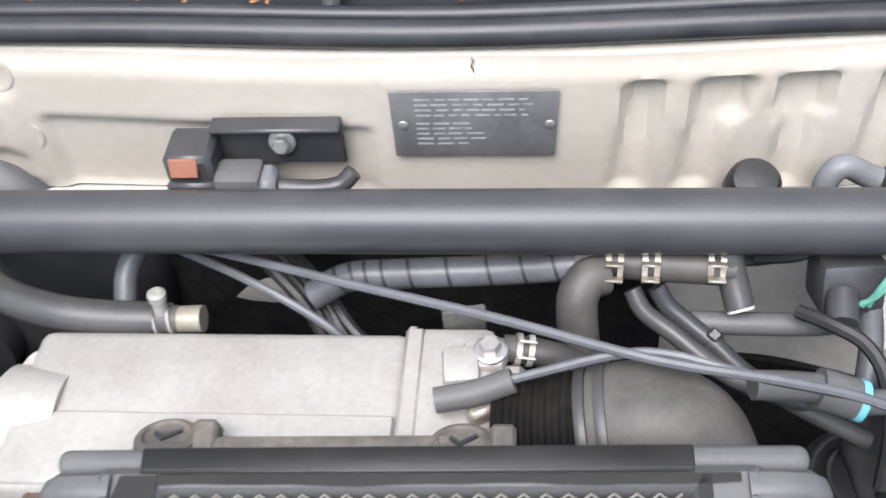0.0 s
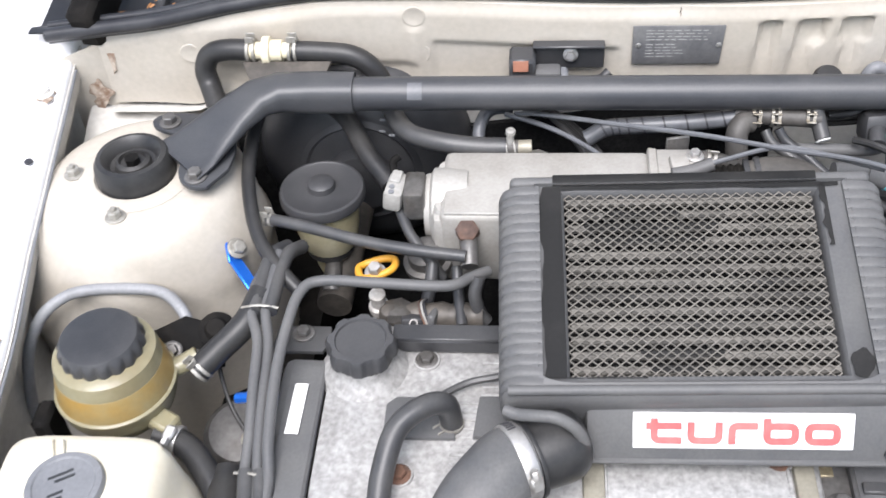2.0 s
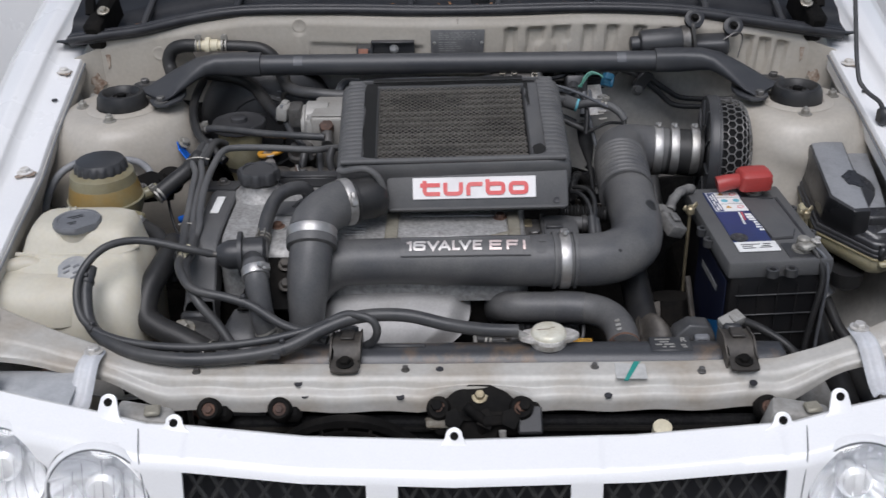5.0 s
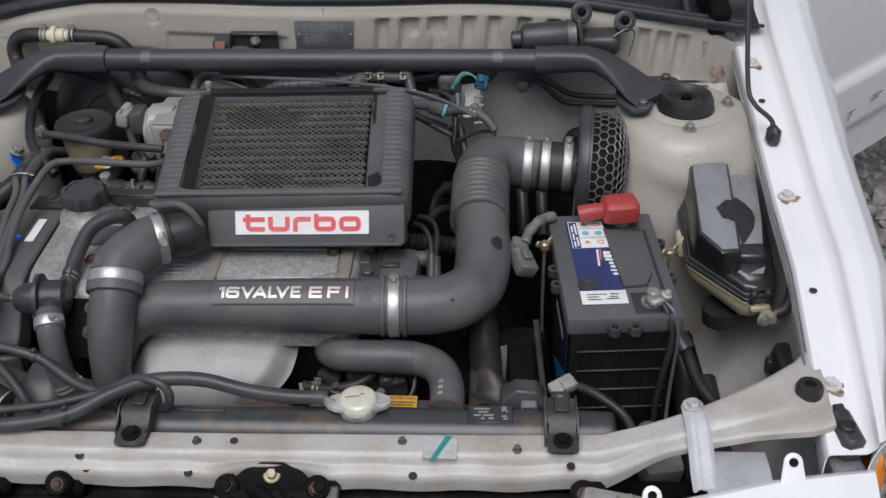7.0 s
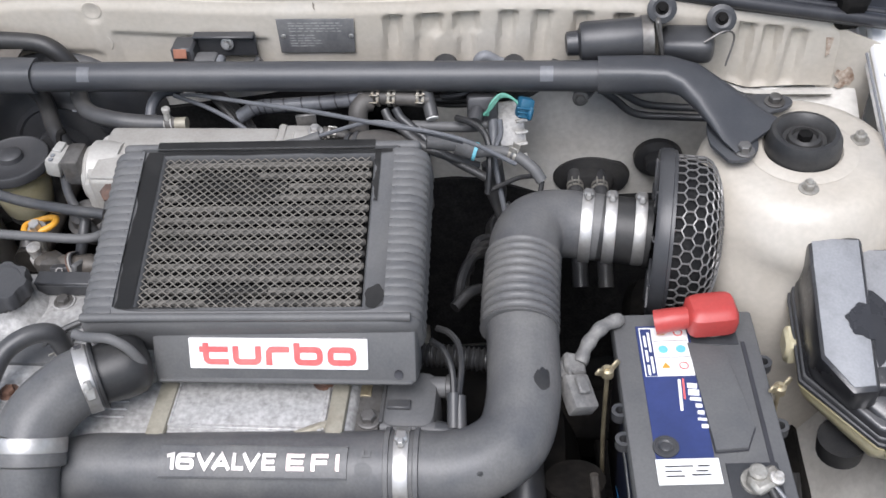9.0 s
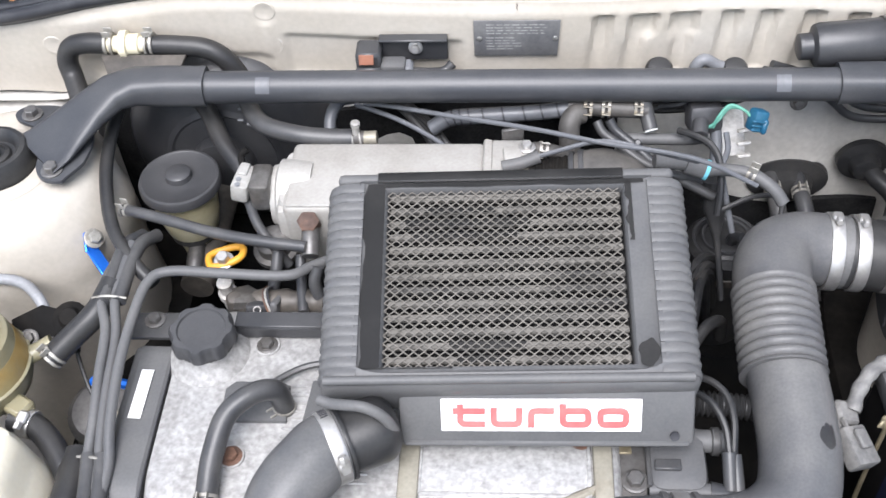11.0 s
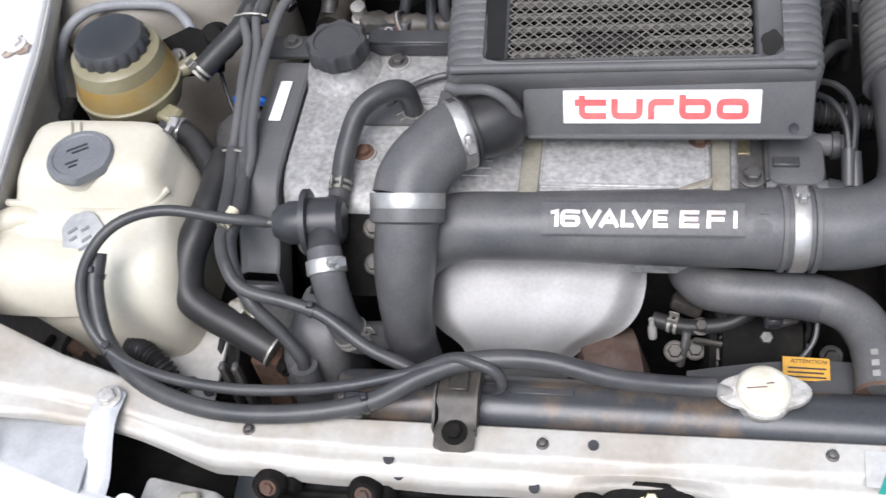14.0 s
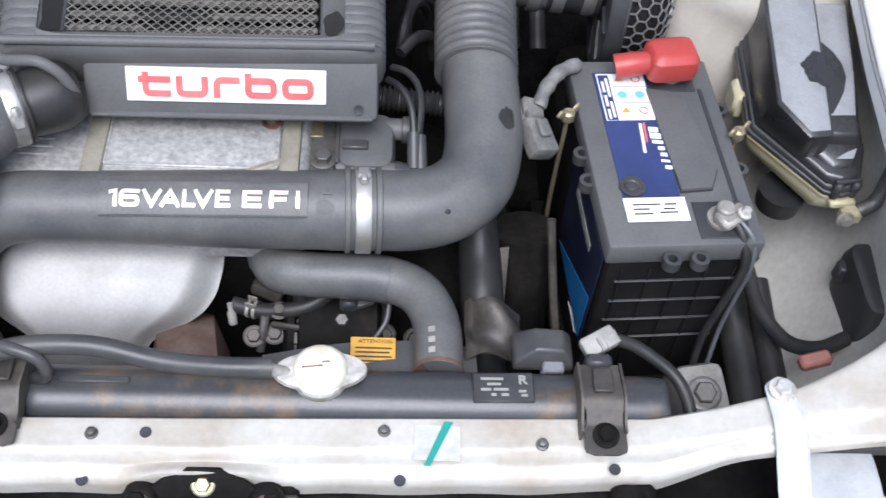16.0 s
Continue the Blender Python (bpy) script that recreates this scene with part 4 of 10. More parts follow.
nose = part("nose_panel", bm, PAINT, car, "white nose panel round the grille and lamps", keep=True)
for x, reach in ((-0.518, 0.019), (-0.376, 0.014), (-0.304, 0.003), (0.002, 0.005), (0.357, 0.003), (0.420, 0.014), (0.562, 0.019)):
    y0, z0 = lerp_table(NOSE, x)
    em = basis((x, y0 - 0.003, z0), (1, 0, 0), (0, -0.80, 0.60))
    ear = [(-0.022, -0.010), (-0.013, -0.003)] + [(-0.0094 * math.cos(a), reach + 0.0094 * math.sin(a)) for a in [math.pi * k / 12 for k in range(13)]] + [(0.013, -0.003), (0.022, -0.010)]
    part("ear", prism(ear[::-1], em @ Matrix.Translation((0, 0, -0.0015)), 0.003, 0.0008), PAINT, nose)
    part("clip", turned([(0.0046, 0), (0.0046, 0.0012), (0.0036, 0.0022), (0.002, 0.0016)], em @ Matrix.Translation((0, reach, 0.0015)), 16), DARK, nose)
for k, (a, b) in enumerate(OPEN):
    bm = bmesh.new()
    n = 8
    for d in (-1, 1):
        for q in range(-3, n + 3):
            pts = []
            for s in range(13):
                t = s / 12
                x = a + (b - a) * (q / n) + d * (t - 0.5) * 0.075 + (b - a) / n / 2
                if a - 0.006 < x < b + 0.006:
                    p = nose_at(x, 0.36 + 0.60 * t)
                    pts.append(p + V(0, 0.012, -0.004))
            if len(pts) > 1:
                sweep(bm, pts, 0.0028, 6, raw=True)
    part("grille_lattice", bm, RUBBER, nose, "black diamond lattice grille")
# dark sheet put in as the shade behind the lattice
part("grille_back", sheet(lambda u, v: nose_at(-0.31 + 0.70 * u, 0.25 + 0.75 * v) + V(0, 0.05, -0.01), 20, 8, 0.003), INK, car, "dark sheet for the shade behind the grille")
for c in (-0.501, -0.383, 0.436, 0.548):
    p, q = nose_at(c, 0.45), nose_at(c, 0.75)
    n = (q - p).cross(V(1, 0, 0)).normalized()
    n = n if n.y < 0 else -n
    m = axis(nose_at(c, 0.575) + n * -0.010, n) @ Matrix.Scale(0.97, 4)
    bowl = bmesh.new()
    loops = []
    for r, hh in ((0.0575, 0.012), (0.055, 0.006), (0.050, -0.004), (0.040, -0.020), (0.026, -0.034), (0.012, -0.040), (0.004, -0.040)):
        loops.append([m @ V(r * math.cos(a), r * math.sin(a), hh + 0.0030 * math.sin(9 * a + 40 * r) * (r > 0.02) + 0.002 * math.sin(23 * a) * (r > 0.035)) for a in [2 * math.pi * k / 112 for k in range(112)]])
    rings(bowl, loops, caps=False)
    lamp = part("headlamp", bowl, CHROME, nose, "round headlamp with a clear fluted lens")
    part("bezel", turned([(0.0612, 0.002), (0.0612, 0.0125), (0.0620, 0.0132), (0.0638, 0.0124), (0.0656, 0.0090), (0.0670, 0.004)], m @ Matrix.Scale(0.935, 4), 64, False), PAINT, lamp, "white bezel")
    part("dark_ring", turned([(0.0555, 0.004), (0.0555, 0.0125), (0.0572, 0.0125), (0.0572, 0.004)], m, 64, False), GREYCAP, lamp)
    part("bulb", turned([(0.013, -0.036), (0.013, -0.010), (0.009, -0.004), (0.001, -0.002)], m, 16), CHROME, lamp)
    for k in range(8):
        q = -0.040 + 0.0114 * k
        ln = math.sqrt(max(0.050**2 - q * q, 0.0001))
        lo, hi = -0.95, 0.10 + 0.75 * abs(math.sin(k * 1.9 + c * 7))
        part("flute", tube([m @ V(q, ln * lo, 0.004), m @ V(q, ln * (lo + hi) / 2, 0.009), m @ V(q, ln * hi, 0.005)], 0.0008, 6), LENS, lamp)
    part("bulb_shield", turned([(0.019, -0.012), (0.019, -0.004), (0.014, 0.002), (0.001, 0.004)], m, 24), CHROME, lamp)
    lens = part("lens", turned([(0.0006, 0.0236), (0.010, 0.0235), (0.030, 0.0215), (0.047, 0.0167), (0.0555, 0.0105), (0.0562, 0.0110), (0.0560, 0.013), (0.048, 0.0185), (0.030, 0.0235), (0.010, 0.0255), (0.0006, 0.0256)], m, 56), LENS, lamp)
    lens.visible_shadow = False
for c in (-0.501, -0.383, 0.436, 0.548):
    p, q = nose_at(c, 0.45), nose_at(c, 0.75)
    n = (q - p).cross(V(1, 0, 0)).normalized()
    n = n if n.y < 0 else -n
    m = axis(nose_at(c, 0.575) + n * -0.016, n) @ Matrix.Scale(0.92, 4)
    part("lamp_shell", turned([(0.058, -0.002), (0.060, -0.014), (0.055, -0.034), (0.042, -0.050), (0.026, -0.056), (0.022, -0.066), (0.004, -0.068)], m, 40, False), PLASTIC, nose, "black headlamp back shell")
# dark filler sheets that stand for the shade below the lamps
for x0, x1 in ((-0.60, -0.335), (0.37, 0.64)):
    part("lamp_well", sheet(lambda u, v, x0=x0, x1=x1: V(x0 + (x1 - x0) * u, -0.205 + 0.125 * v, 0.600 + 0.02 * v), 8, 4, 0.004), DARK, car, "dark sheet for the shade under the headlamps")
for s in (-1, 1):
    # joint between the lamp unit and the grille panel
    xj = -0.328 if s < 0 else 0.368
    part("panel_joint", tube([nose_at(xj + s * 0.018 * (1 - v / 0.9) ** 2, v) + V(0, -0.0003, 0.0003) for v in (0.04, 0.15, 0.3, 0.45, 0.6, 0.8, 0.95)], 0.0007, 6), GREYCAP, nose)
    xm = -0.345 if s < 0 else 0.388
    part("lamp_back", stack([[(xm - 0.045, -0.190, 0.640), (xm + 0.045, -0.196, 0.640), (xm + 0.045, -0.170, 0.640), (xm - 0.045, -0.160, 0.640)], [(xm - 0.035, -0.190, 0.696), (xm + 0.035, -0.198, 0.690), (xm + 0.030, -0.172, 0.694), (xm - 0.030, -0.166, 0.702)]], 0.005), PLUGWHITE, nose, "pale headlamp back shell")
    part("lamp_clip", rbox(pose(xm + 0.010, -0.186, 0.699, 5, 0, 10), (0.018, 0.016, 0.006), 0.002), TANNED, nose)
for s in (-1, 1):
    x = s * 0.655 + 0.008
    part("turn_signal", loft([(x - 0.022, x + 0.022, -0.125, -0.02, 0.60), (x - 0.022, x + 0.022, -0.125, -0.01, 0.672), (x - 0.018, x + 0.018, -0.118, -0.01, 0.684)], 24, 3), AMBERLENS, nose, "amber corner turn signal")
part("bumper", loft([(-0.76, 0.76, -0.36, 0.1, 0.20), (-0.78, 0.78, -0.38, 0.1, 0.30), (-0.78, 0.78, -0.37, 0.1, 0.45), (-0.75, 0.75, -0.32, 0.05, 0.50), (-0.70, 0.70, -0.28, 0.0, 0.525)], 48, 3.2), PAINT, car, "white front bumper")
for s in (-1, 1):
    # pale lamp housing seen behind the strap
    xa, xb = (-0.552, -0.425) if s < 0 else (0.478, 0.545)
    lh = part("lamp_housing", sheet(lambda u, v, xa=xa, xb=xb: V(xa + (xb - xa) * u, -0.128 + (lerp_table(NOSE, xa + (xb - xa) * u)[0] + 0.128 + 0.004) * v, 0.7105 - 0.003 * v + 0.003 * math.sin(v * 3)), 16, 12, 0.003), GREYCAP2, car, "pale grey headlamp housing")
    part("marking", bars([(-0.012, -0.008, 0), (-0.004, 0, 0), (0.004, 0.008, 0)], basis((xa + 0.035, -0.152, 0.7128), (1, 0, 0), (0, -0.1, 1)), 0.005), WORN, lh)

# rail boxes coloured near black for the shaded depth beside the engine
for s in (-1, 1):
    part("side_member", loft([(-0.455, -0.352, -0.06, 0.54, 0.33), (-0.455, -0.354, -0.06, 0.54, 0.60), (-0.445, -0.360, -0.05, 0.53, 0.625)] if s < 0 else [(0.36, 0.56, -0.05, 0.54, 0.33), (0.36, 0.555, -0.05, 0.54, 0.525), (0.37, 0.545, -0.04, 0.53, 0.54)], 40, 8), DARK, car, "chassis rail, near black to fill the dark depth")
# black mat, also there so the lower bulkhead falls into shade
part("bulkhead_mat", sheet(lambda u, v: V(-0.46 + 0.58 * u, 0.586 - 0.006 * math.sin(u * 20) * math.sin(v * 7), 0.785 - 0.02 * math.sin(u * 5) - 0.42 * v), 40, 20, 0.006), FOAM, car, "black mat filling the dark depth at the bulkhead")

# black sheet in place of the dark void behind the intercooler
part("bulkhead_mat", sheet(lambda u, v: V(0.10 + 0.33 * u, 0.580 - 0.006 * math.sin(u * 14) * math.sin(v * 7), 0.655 - 0.03 * u * u - 0.31 * v + 0.010 * math.sin(u * 8)), 30, 16, 0.006), FOAM, car, "black mat filling the dark depth at the bulkhead")

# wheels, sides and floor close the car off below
# added floor, dark so the gaps of the bay stay in shade
part("bay_floor", rbox((0.0, 0.25, 0.30), (1.20, 0.80, 0.02), 0.004), DARK, car, "dark floor added so no pale ground shows below")
for s in (-1, 1):
    part("wheel", turned([(0.10, -0.09), (0.27, -0.09), (0.285, -0.07), (0.285, 0.07), (0.27, 0.09), (0.10, 0.09)], axis((s * 0.64, 0.42, 0.287), (1, 0, 0)), 40), TYRE, car, "black tyre under the wing")

# open doors
for s, px, py, dx, dy in ((-1, -0.80, 0.985, -0.83, 0.557), (1, 0.80, 1.05, 0.716, 0.698)):
    d = V(dx, dy, 0).normalized()
    n = d.cross(V(0, 0, 1))
    n = n if n.y < 0 else -n

    def skin(u, v, d=d, n=n, px=px, py=py):
        z = 0.25 + 0.72 * v
        bulge = 0.022 * math.sin(v * 2.6) + 0.012 * bump_box(z, 0, 0.36, 0.50, -1, 1, 0.012)
        return V(px, py, z) + d * (0.92 * u) + n * bulge

    dr = part("front_door", sheet(skin, 20, 60, 0.003), PAINT, car, "white front door standing open")
    right = -d if s < 0 else d
    for txt, along, zc in (("G", 0.484, 0.418), ("T", 0.408, 0.420)) if s < 0 else (("T", 0.31, 0.405),):
        at = V(px, py, zc) + d * along + n * (0.022 * math.sin((zc - 0.25) / 0.72 * 2.6) + 0.0165)
        part("letter", words(txt, 0.034, basis(at, right, n), 1.9, 0.0006, -0.0006, 0.25), WORNLETTER, dr, "pale grey slanted letter")
    at = V(px, py, 0.44) + d * (0.322 if s < 0 else 0.42) + n * (0.022 * math.sin(0.19 / 0.72 * 2.6) + 0.0165)
    part("letter_bar", bars([(-0.022, 0.020, -0.012), (-0.026, 0.006, -0.020)], basis(at, right, n), 0.004), WORNLETTER, dr)

# ground
gm = bmesh.new()
bmesh.ops.create_grid(gm, x_segments=60, y_segments=60, size=40)
for v in gm.verts:
    v.co.z = 0.0
me = shared("ground", gm, GRAVEL)
ground = tagged(new("ground", me), "grey gravel ground", "ground", kind="structure")
bm = bmesh.new()
ico = bmesh.new()
bmesh.ops.create_icosphere(ico, subdivisions=1, radius=1.0)
iv, fi = [v.co.copy() for v in ico.verts], [[v.index for v in f.verts] for f in ico.faces]
ico.free()
verts, faces = [], []
for k in range(5200):
    side = -1 if k % 2 else 1
    p = V(side * random.uniform(0.85, 2.1), random.uniform(0.2, 2.4), 0)
    s = random.choice((0.006, 0.009, 0.012, 0.017, 0.022)) * random.uniform(0.7, 1.3)
    m = Matrix.Translation(p + V(0, 0, s * 0.35)) @ Euler((random.random() * 6, random.random() * 6, random.random() * 6)).to_matrix().to_4x4() @ Matrix.Diagonal((s * random.uniform(0.8, 1.4), s, s * random.uniform(0.5, 0.9), 1))
    b = len(verts)
    verts += [m @ (v * random.uniform(0.85, 1.15)) for v in iv]
    faces += [[b + q for q in f] for f in fi]
me = bpy.data.meshes.new("gravel_stones")
me.from_pydata(verts, [], faces)
me.materials.append(STONE)
tagged(new("gravel_stones", me), "loose grey and brown gravel stones", "gravel", kind="stuff")

# ---- strut brace ----
brace = thing("strut_brace", (0.0, 0.497, 0.878), "satin black steel strut brace between the towers", "strut brace")
part("bar", tube([(-0.325, 0.497, 0.8736), (0.335, 0.497, 0.8736)], 0.0165, 28), BRACE, brace, "satin black round bar")
for x in (-0.245, 0.265):
    part("bar_sticker", sheet(lambda u, v, x=x: V(x - 0.007 + 0.014 * u, 0.497 - 0.01675 * math.cos(0.25 + 1.05 * v), 0.8736 + 0.01675 * math.sin(0.25 + 1.05 * v)), 4, 10, 0.0003), TUBEGREY, brace)
for s in (-1, 1):
    ox = 0.007

    def X(q, s=s):
        return ox + s * q

    # stations: place, half width along the wide side, half height
    st = [(X(0.312), 0.497, 0.8750, 0.019, 0.0175), (X(0.352), 0.497, 0.8755, 0.0195, 0.0175), (X(0.385), 0.496, 0.8765, 0.020, 0.0160), (X(0.407), 0.488, 0.875, 0.022, 0.0130), (X(0.428), 0.470, 0.868, 0.025, 0.0100), (X(0.447), 0.450, 0.860, 0.030, 0.0070), (X(0.462), 0.434, 0.854, 0.035, 0.0035), (X(0.475), 0.421, 0.8515, 0.038, 0.0022)]
    loops = []
    for k, (x, y, z, w, h) in enumerate(st):
        a, b = st[max(k - 1, 0)], st[min(k + 1, len(st) - 1)]
        d = (V(*b[:3]) - V(*a[:3])).normalized()
        side = V(-d.y, d.x, 0).normalized()
        up = side.cross(d)
        up = up if up.z > 0 else -up
        lp = []
        for q in range(20):
            t = 2 * math.pi * (q + 0.5) / 20
            c, sn = math.cos(t), math.sin(t)
            lp.append(V(x, y, z) + side * w * math.copysign(abs(c) ** 0.6, c) + up * h * math.copysign(abs(sn) ** 0.7, sn))
        loops.append(lp)
    bm = bmesh.new()
    rings(bm, loops)
    br = part("bracket", bm, BRACE, brace, "stamped black end bracket")
    foot = [(0.440, 0.388), (0.460, 0.390), (0.472, 0.408), (0.475, 0.438), (0.488, 0.464), (0.510, 0.476), (0.517, 0.488), (0.506, 0.499), (0.470, 0.498), (0.438, 0.480), (0.424, 0.446), (0.427, 0.404)]
    ring = smooth_path([(a, b, 0) for a, b in [foot[-1], *foot, foot[0]]], 4)[4:-5]
    foot = [(X(p.x), p.y) for p in ring]
    part("foot_plate", prism(foot if s < 0 else foot[::-1], pose(0, 0, 0.8445), 0.004, 0.0008), BRACE, br)
    bolt(br, (-0.446 if s < 0 else 0.464, 0.401, 0.8485), (0, 0, 1), 0.007, GREYMET, h=0.008)
    bolt(br, (X(0.498), 0.484, 0.8485), (0, 0, 1), 0.007, GREYMET, h=0.008)
    lipo = tube([(X(0.33), 0.5185, 0.868), (X(0.39), 0.517, 0.866), (X(0.43), 0.494, 0.858), (X(0.47), 0.497, 0.848)], 0.0022, 6)
    part("edge_flange", lipo, PLASTIC, br)

# ---- intercooler ----
IC0, ICT = V(0.0, 0.2475, 0.8755), 0.028  # middle of its top and its slight turn
slope = V(0, 0.190, 0.050).normalized()
icm = basis(IC0, (1, ICT, 0), slope.cross(V(-1, 0, 0)) if slope.cross(V(-1, 0, 0)).z > 0 else slope.cross(V(1, 0, 0)))
HL = 0.0985  # half its length along the slope
ic = thing("intercooler", IC0, "top-mounted intercooler in a faded black ribbed plastic shroud", "intercooler")
OUTX, INX, HOLEX, HOLEY = 0.156, 0.124, 0.1030, 0.0825
HY0 = 0.004


bm = bmesh.new()
m = icm
chain = [((-OUTX, OUTX, -HL, HL), -0.052), ((-OUTX, OUTX, -HL, HL), -0.018), ((-OUTX + 0.0025, OUTX - 0.0025, -HL + 0.001, HL - 0.001), -0.009), ((-OUTX + 0.008, OUTX - 0.008, -HL + 0.003, HL - 0.003), -0.0035), ((-OUTX + 0.018, OUTX - 0.018, -HL + 0.008, HL - 0.0042), -0.0005), ((-INX - 0.003, INX + 0.003, -HL + 0.012, HL - 0.0040), 0.0005), ((-INX, INX, -HL + 0.015, HL - 0.0050), -0.003), ((-HOLEX - 0.002, HOLEX + 0.002, -HOLEY + HY0 - 0.002, HOLEY + HY0 + 0.002), -0.004), ((-HOLEX, HOLEX, -HOLEY + HY0, HOLEY + HY0), -0.007), ((-HOLEX, HOLEX, -HOLEY + HY0, HOLEY + HY0), -0.030)]
prev = None
for rect, z in chain:
    cur = [bm.verts.new(m @ V(x, y, z)) for x, y in ((rect[0], rect[2]), (rect[1], rect[2]), (rect[1], rect[3]), (rect[0], rect[3]))]
    if prev:
        for k in range(4):
            bm.faces.new((prev[k], prev[(k + 1) % 4], cur[(k + 1) % 4], cur[k]))
    prev = cur
bm.faces.new(prev)
edges = [e for e in bm.edges if len(e.link_faces) == 2 and all(abs(abs((m.inverted() @ v.co).x) - OUTX) < 0.03 and abs(abs((m.inverted() @ v.co).y) - HL) < 0.02 for v in e.verts) and e.calc_length() < 0.045]
bmesh.ops.bevel(bm, geom=edges, offset=0.010, segments=4, affect="EDGES", profile=0.5, clamp_overlap=True)
shr = part("shroud", bm, SHROUD, ic, "faded black plastic shroud")
# ribs on both flanks
FLANK = [(-0.0325, 0.0000), (-0.024, -0.0004), (-0.0165, -0.0008), (-0.010, -0.0026), (-0.005, -0.0062), (-0.0022, -0.0100), (-0.0004, -0.0160), (0.0, -0.030), (0.0, -0.048)]
for s in (-1, 1):
    rb = bmesh.new()
    loops = []
    for k, (dx, dz) in enumerate(FLANK):
        a, b = FLANK[max(k - 1, 0)], FLANK[min(k + 1, len(FLANK) - 1)]
        d = V(b[0] - a[0], 0, b[1] - a[1]).normalized()
        up = V(-d.z, 0, d.x)
        if up.z < 0 and k < 5:
            up = -up
        up = up if up.x >= 0 or up.z > 0.5 else -up
        hgt = 0.0017 * (0.25 if k == 0 else 1)
        loops.append([V(s * (OUTX + dx + up.x * q), y, dz + up.z * q) for y, q in ((-0.0044, -0.001), (-0.0044, 0.0002), (-0.0030, hgt * 0.8), (-0.0005, hgt), (0.0025, hgt * 0.55), (0.0044, 0.0002), (0.0044, -0.001))])
    rings(rb, loops)
    ribm = shared("rib", rb, SHROUD)
    for k in range(20):
        piece("rib", ribm, icm @ Matrix.Translation((0, -HL + 0.0135 + k * (2 * HL - 0.024) / 19, 0)), shr)
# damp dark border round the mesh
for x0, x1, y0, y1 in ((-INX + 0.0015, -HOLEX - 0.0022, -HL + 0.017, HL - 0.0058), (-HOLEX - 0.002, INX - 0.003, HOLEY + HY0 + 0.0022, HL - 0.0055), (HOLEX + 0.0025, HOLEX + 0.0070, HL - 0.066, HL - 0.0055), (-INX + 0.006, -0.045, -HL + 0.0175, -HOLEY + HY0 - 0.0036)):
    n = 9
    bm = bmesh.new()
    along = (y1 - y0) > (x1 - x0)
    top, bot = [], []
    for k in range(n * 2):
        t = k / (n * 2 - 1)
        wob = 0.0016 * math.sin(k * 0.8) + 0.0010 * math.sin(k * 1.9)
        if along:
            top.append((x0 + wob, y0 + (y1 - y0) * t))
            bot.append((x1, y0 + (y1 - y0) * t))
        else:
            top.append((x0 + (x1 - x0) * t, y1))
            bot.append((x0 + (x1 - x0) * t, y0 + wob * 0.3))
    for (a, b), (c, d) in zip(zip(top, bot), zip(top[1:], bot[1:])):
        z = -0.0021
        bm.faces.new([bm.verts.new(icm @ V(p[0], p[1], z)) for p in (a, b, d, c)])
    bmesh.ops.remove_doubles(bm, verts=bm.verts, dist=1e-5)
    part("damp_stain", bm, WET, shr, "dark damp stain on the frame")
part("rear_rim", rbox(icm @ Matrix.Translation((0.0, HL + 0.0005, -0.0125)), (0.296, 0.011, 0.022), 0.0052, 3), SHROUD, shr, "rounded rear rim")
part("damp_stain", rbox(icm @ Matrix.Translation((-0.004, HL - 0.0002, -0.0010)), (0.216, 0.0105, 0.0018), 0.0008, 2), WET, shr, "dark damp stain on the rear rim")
bm = bmesh.new()
blot = [(0.0088 * (1 + 0.10 * math.sin(3 * a + 1) + 0.05 * math.sin(7 * a)) * math.cos(a), 0.0120 * (1 + 0.14 * math.sin(2 * a) + 0.06 * math.sin(5 * a + 2)) * math.sin(a)) for a in [2 * math.pi * k / 30 for k in range(30)]]
bm.faces.new([bm.verts.new(icm @ V(HOLEX + 0.0112 + x, -HL + 0.028 + y, -0.0021)) for x, y in blot])
part("damp_stain", bm, WET, shr, "dark damp stain on the frame")
# expanded metal mesh, damp and dark in two patches
PATCHES = [(-0.036, 0.054, 0.050, 0.018), (-0.020, -0.062, 0.028, 0.012)]


def damp(x, y):
    for cx, cy, rx, ry in PATCHES:
        if ((x - cx) / rx) ** 2 + ((y - cy) / ry) ** 2 < 1 + 0.55 * math.sin(x * 170 + 2) * math.cos(y * 230) + 0.3 * math.sin(x * 430 + y * 500):
            return True
    return False


dry, wet = bmesh.new(), bmesh.new()
px, py = 0.0086, 0.0037
for k in range(int(2 * HOLEY / py) + 1):
    y = -HOLEY + HY0 + k * py
    ends = []
    for c in range(int(2 * HOLEX / (px / 2)) + 1):
        x = -HOLEX + c * px / 2
        side = 1 if (c + k) % 2 else -1
        ends.append((x, y + (py * 0.5 - 0.0005) * side, -0.0065 + 0.0006 * side))
    for p, q in zip(ends, ends[1:]):
        bm = wet if damp((p[0] + q[0]) / 2, y) else dry
        loop = [[bm.verts.new(icm @ V(e[0], e[1] + a, e[2] + b)) for a, b in ((-0.00055, -0.0005), (0.00055, -0.0005), (0.00055, 0.0005), (-0.00055, 0.0005))] for e in (p, q)]
        for e in range(4):
            bm.faces.new((loop[0][e], loop[0][(e + 1) % 4], loop[1][(e + 1) % 4], loop[1][e]))
for bm, mt, lb in ((dry, MESHMET, "expanded metal mesh guard"), (wet, WETMESH, "damp dark patch of the mesh guard")):
    bmesh.ops.remove_doubles(bm, verts=bm.verts, dist=1e-6)
    tagged(part("mesh_guard", bm, mt, ic, lb, flat=True), kind="stuff")
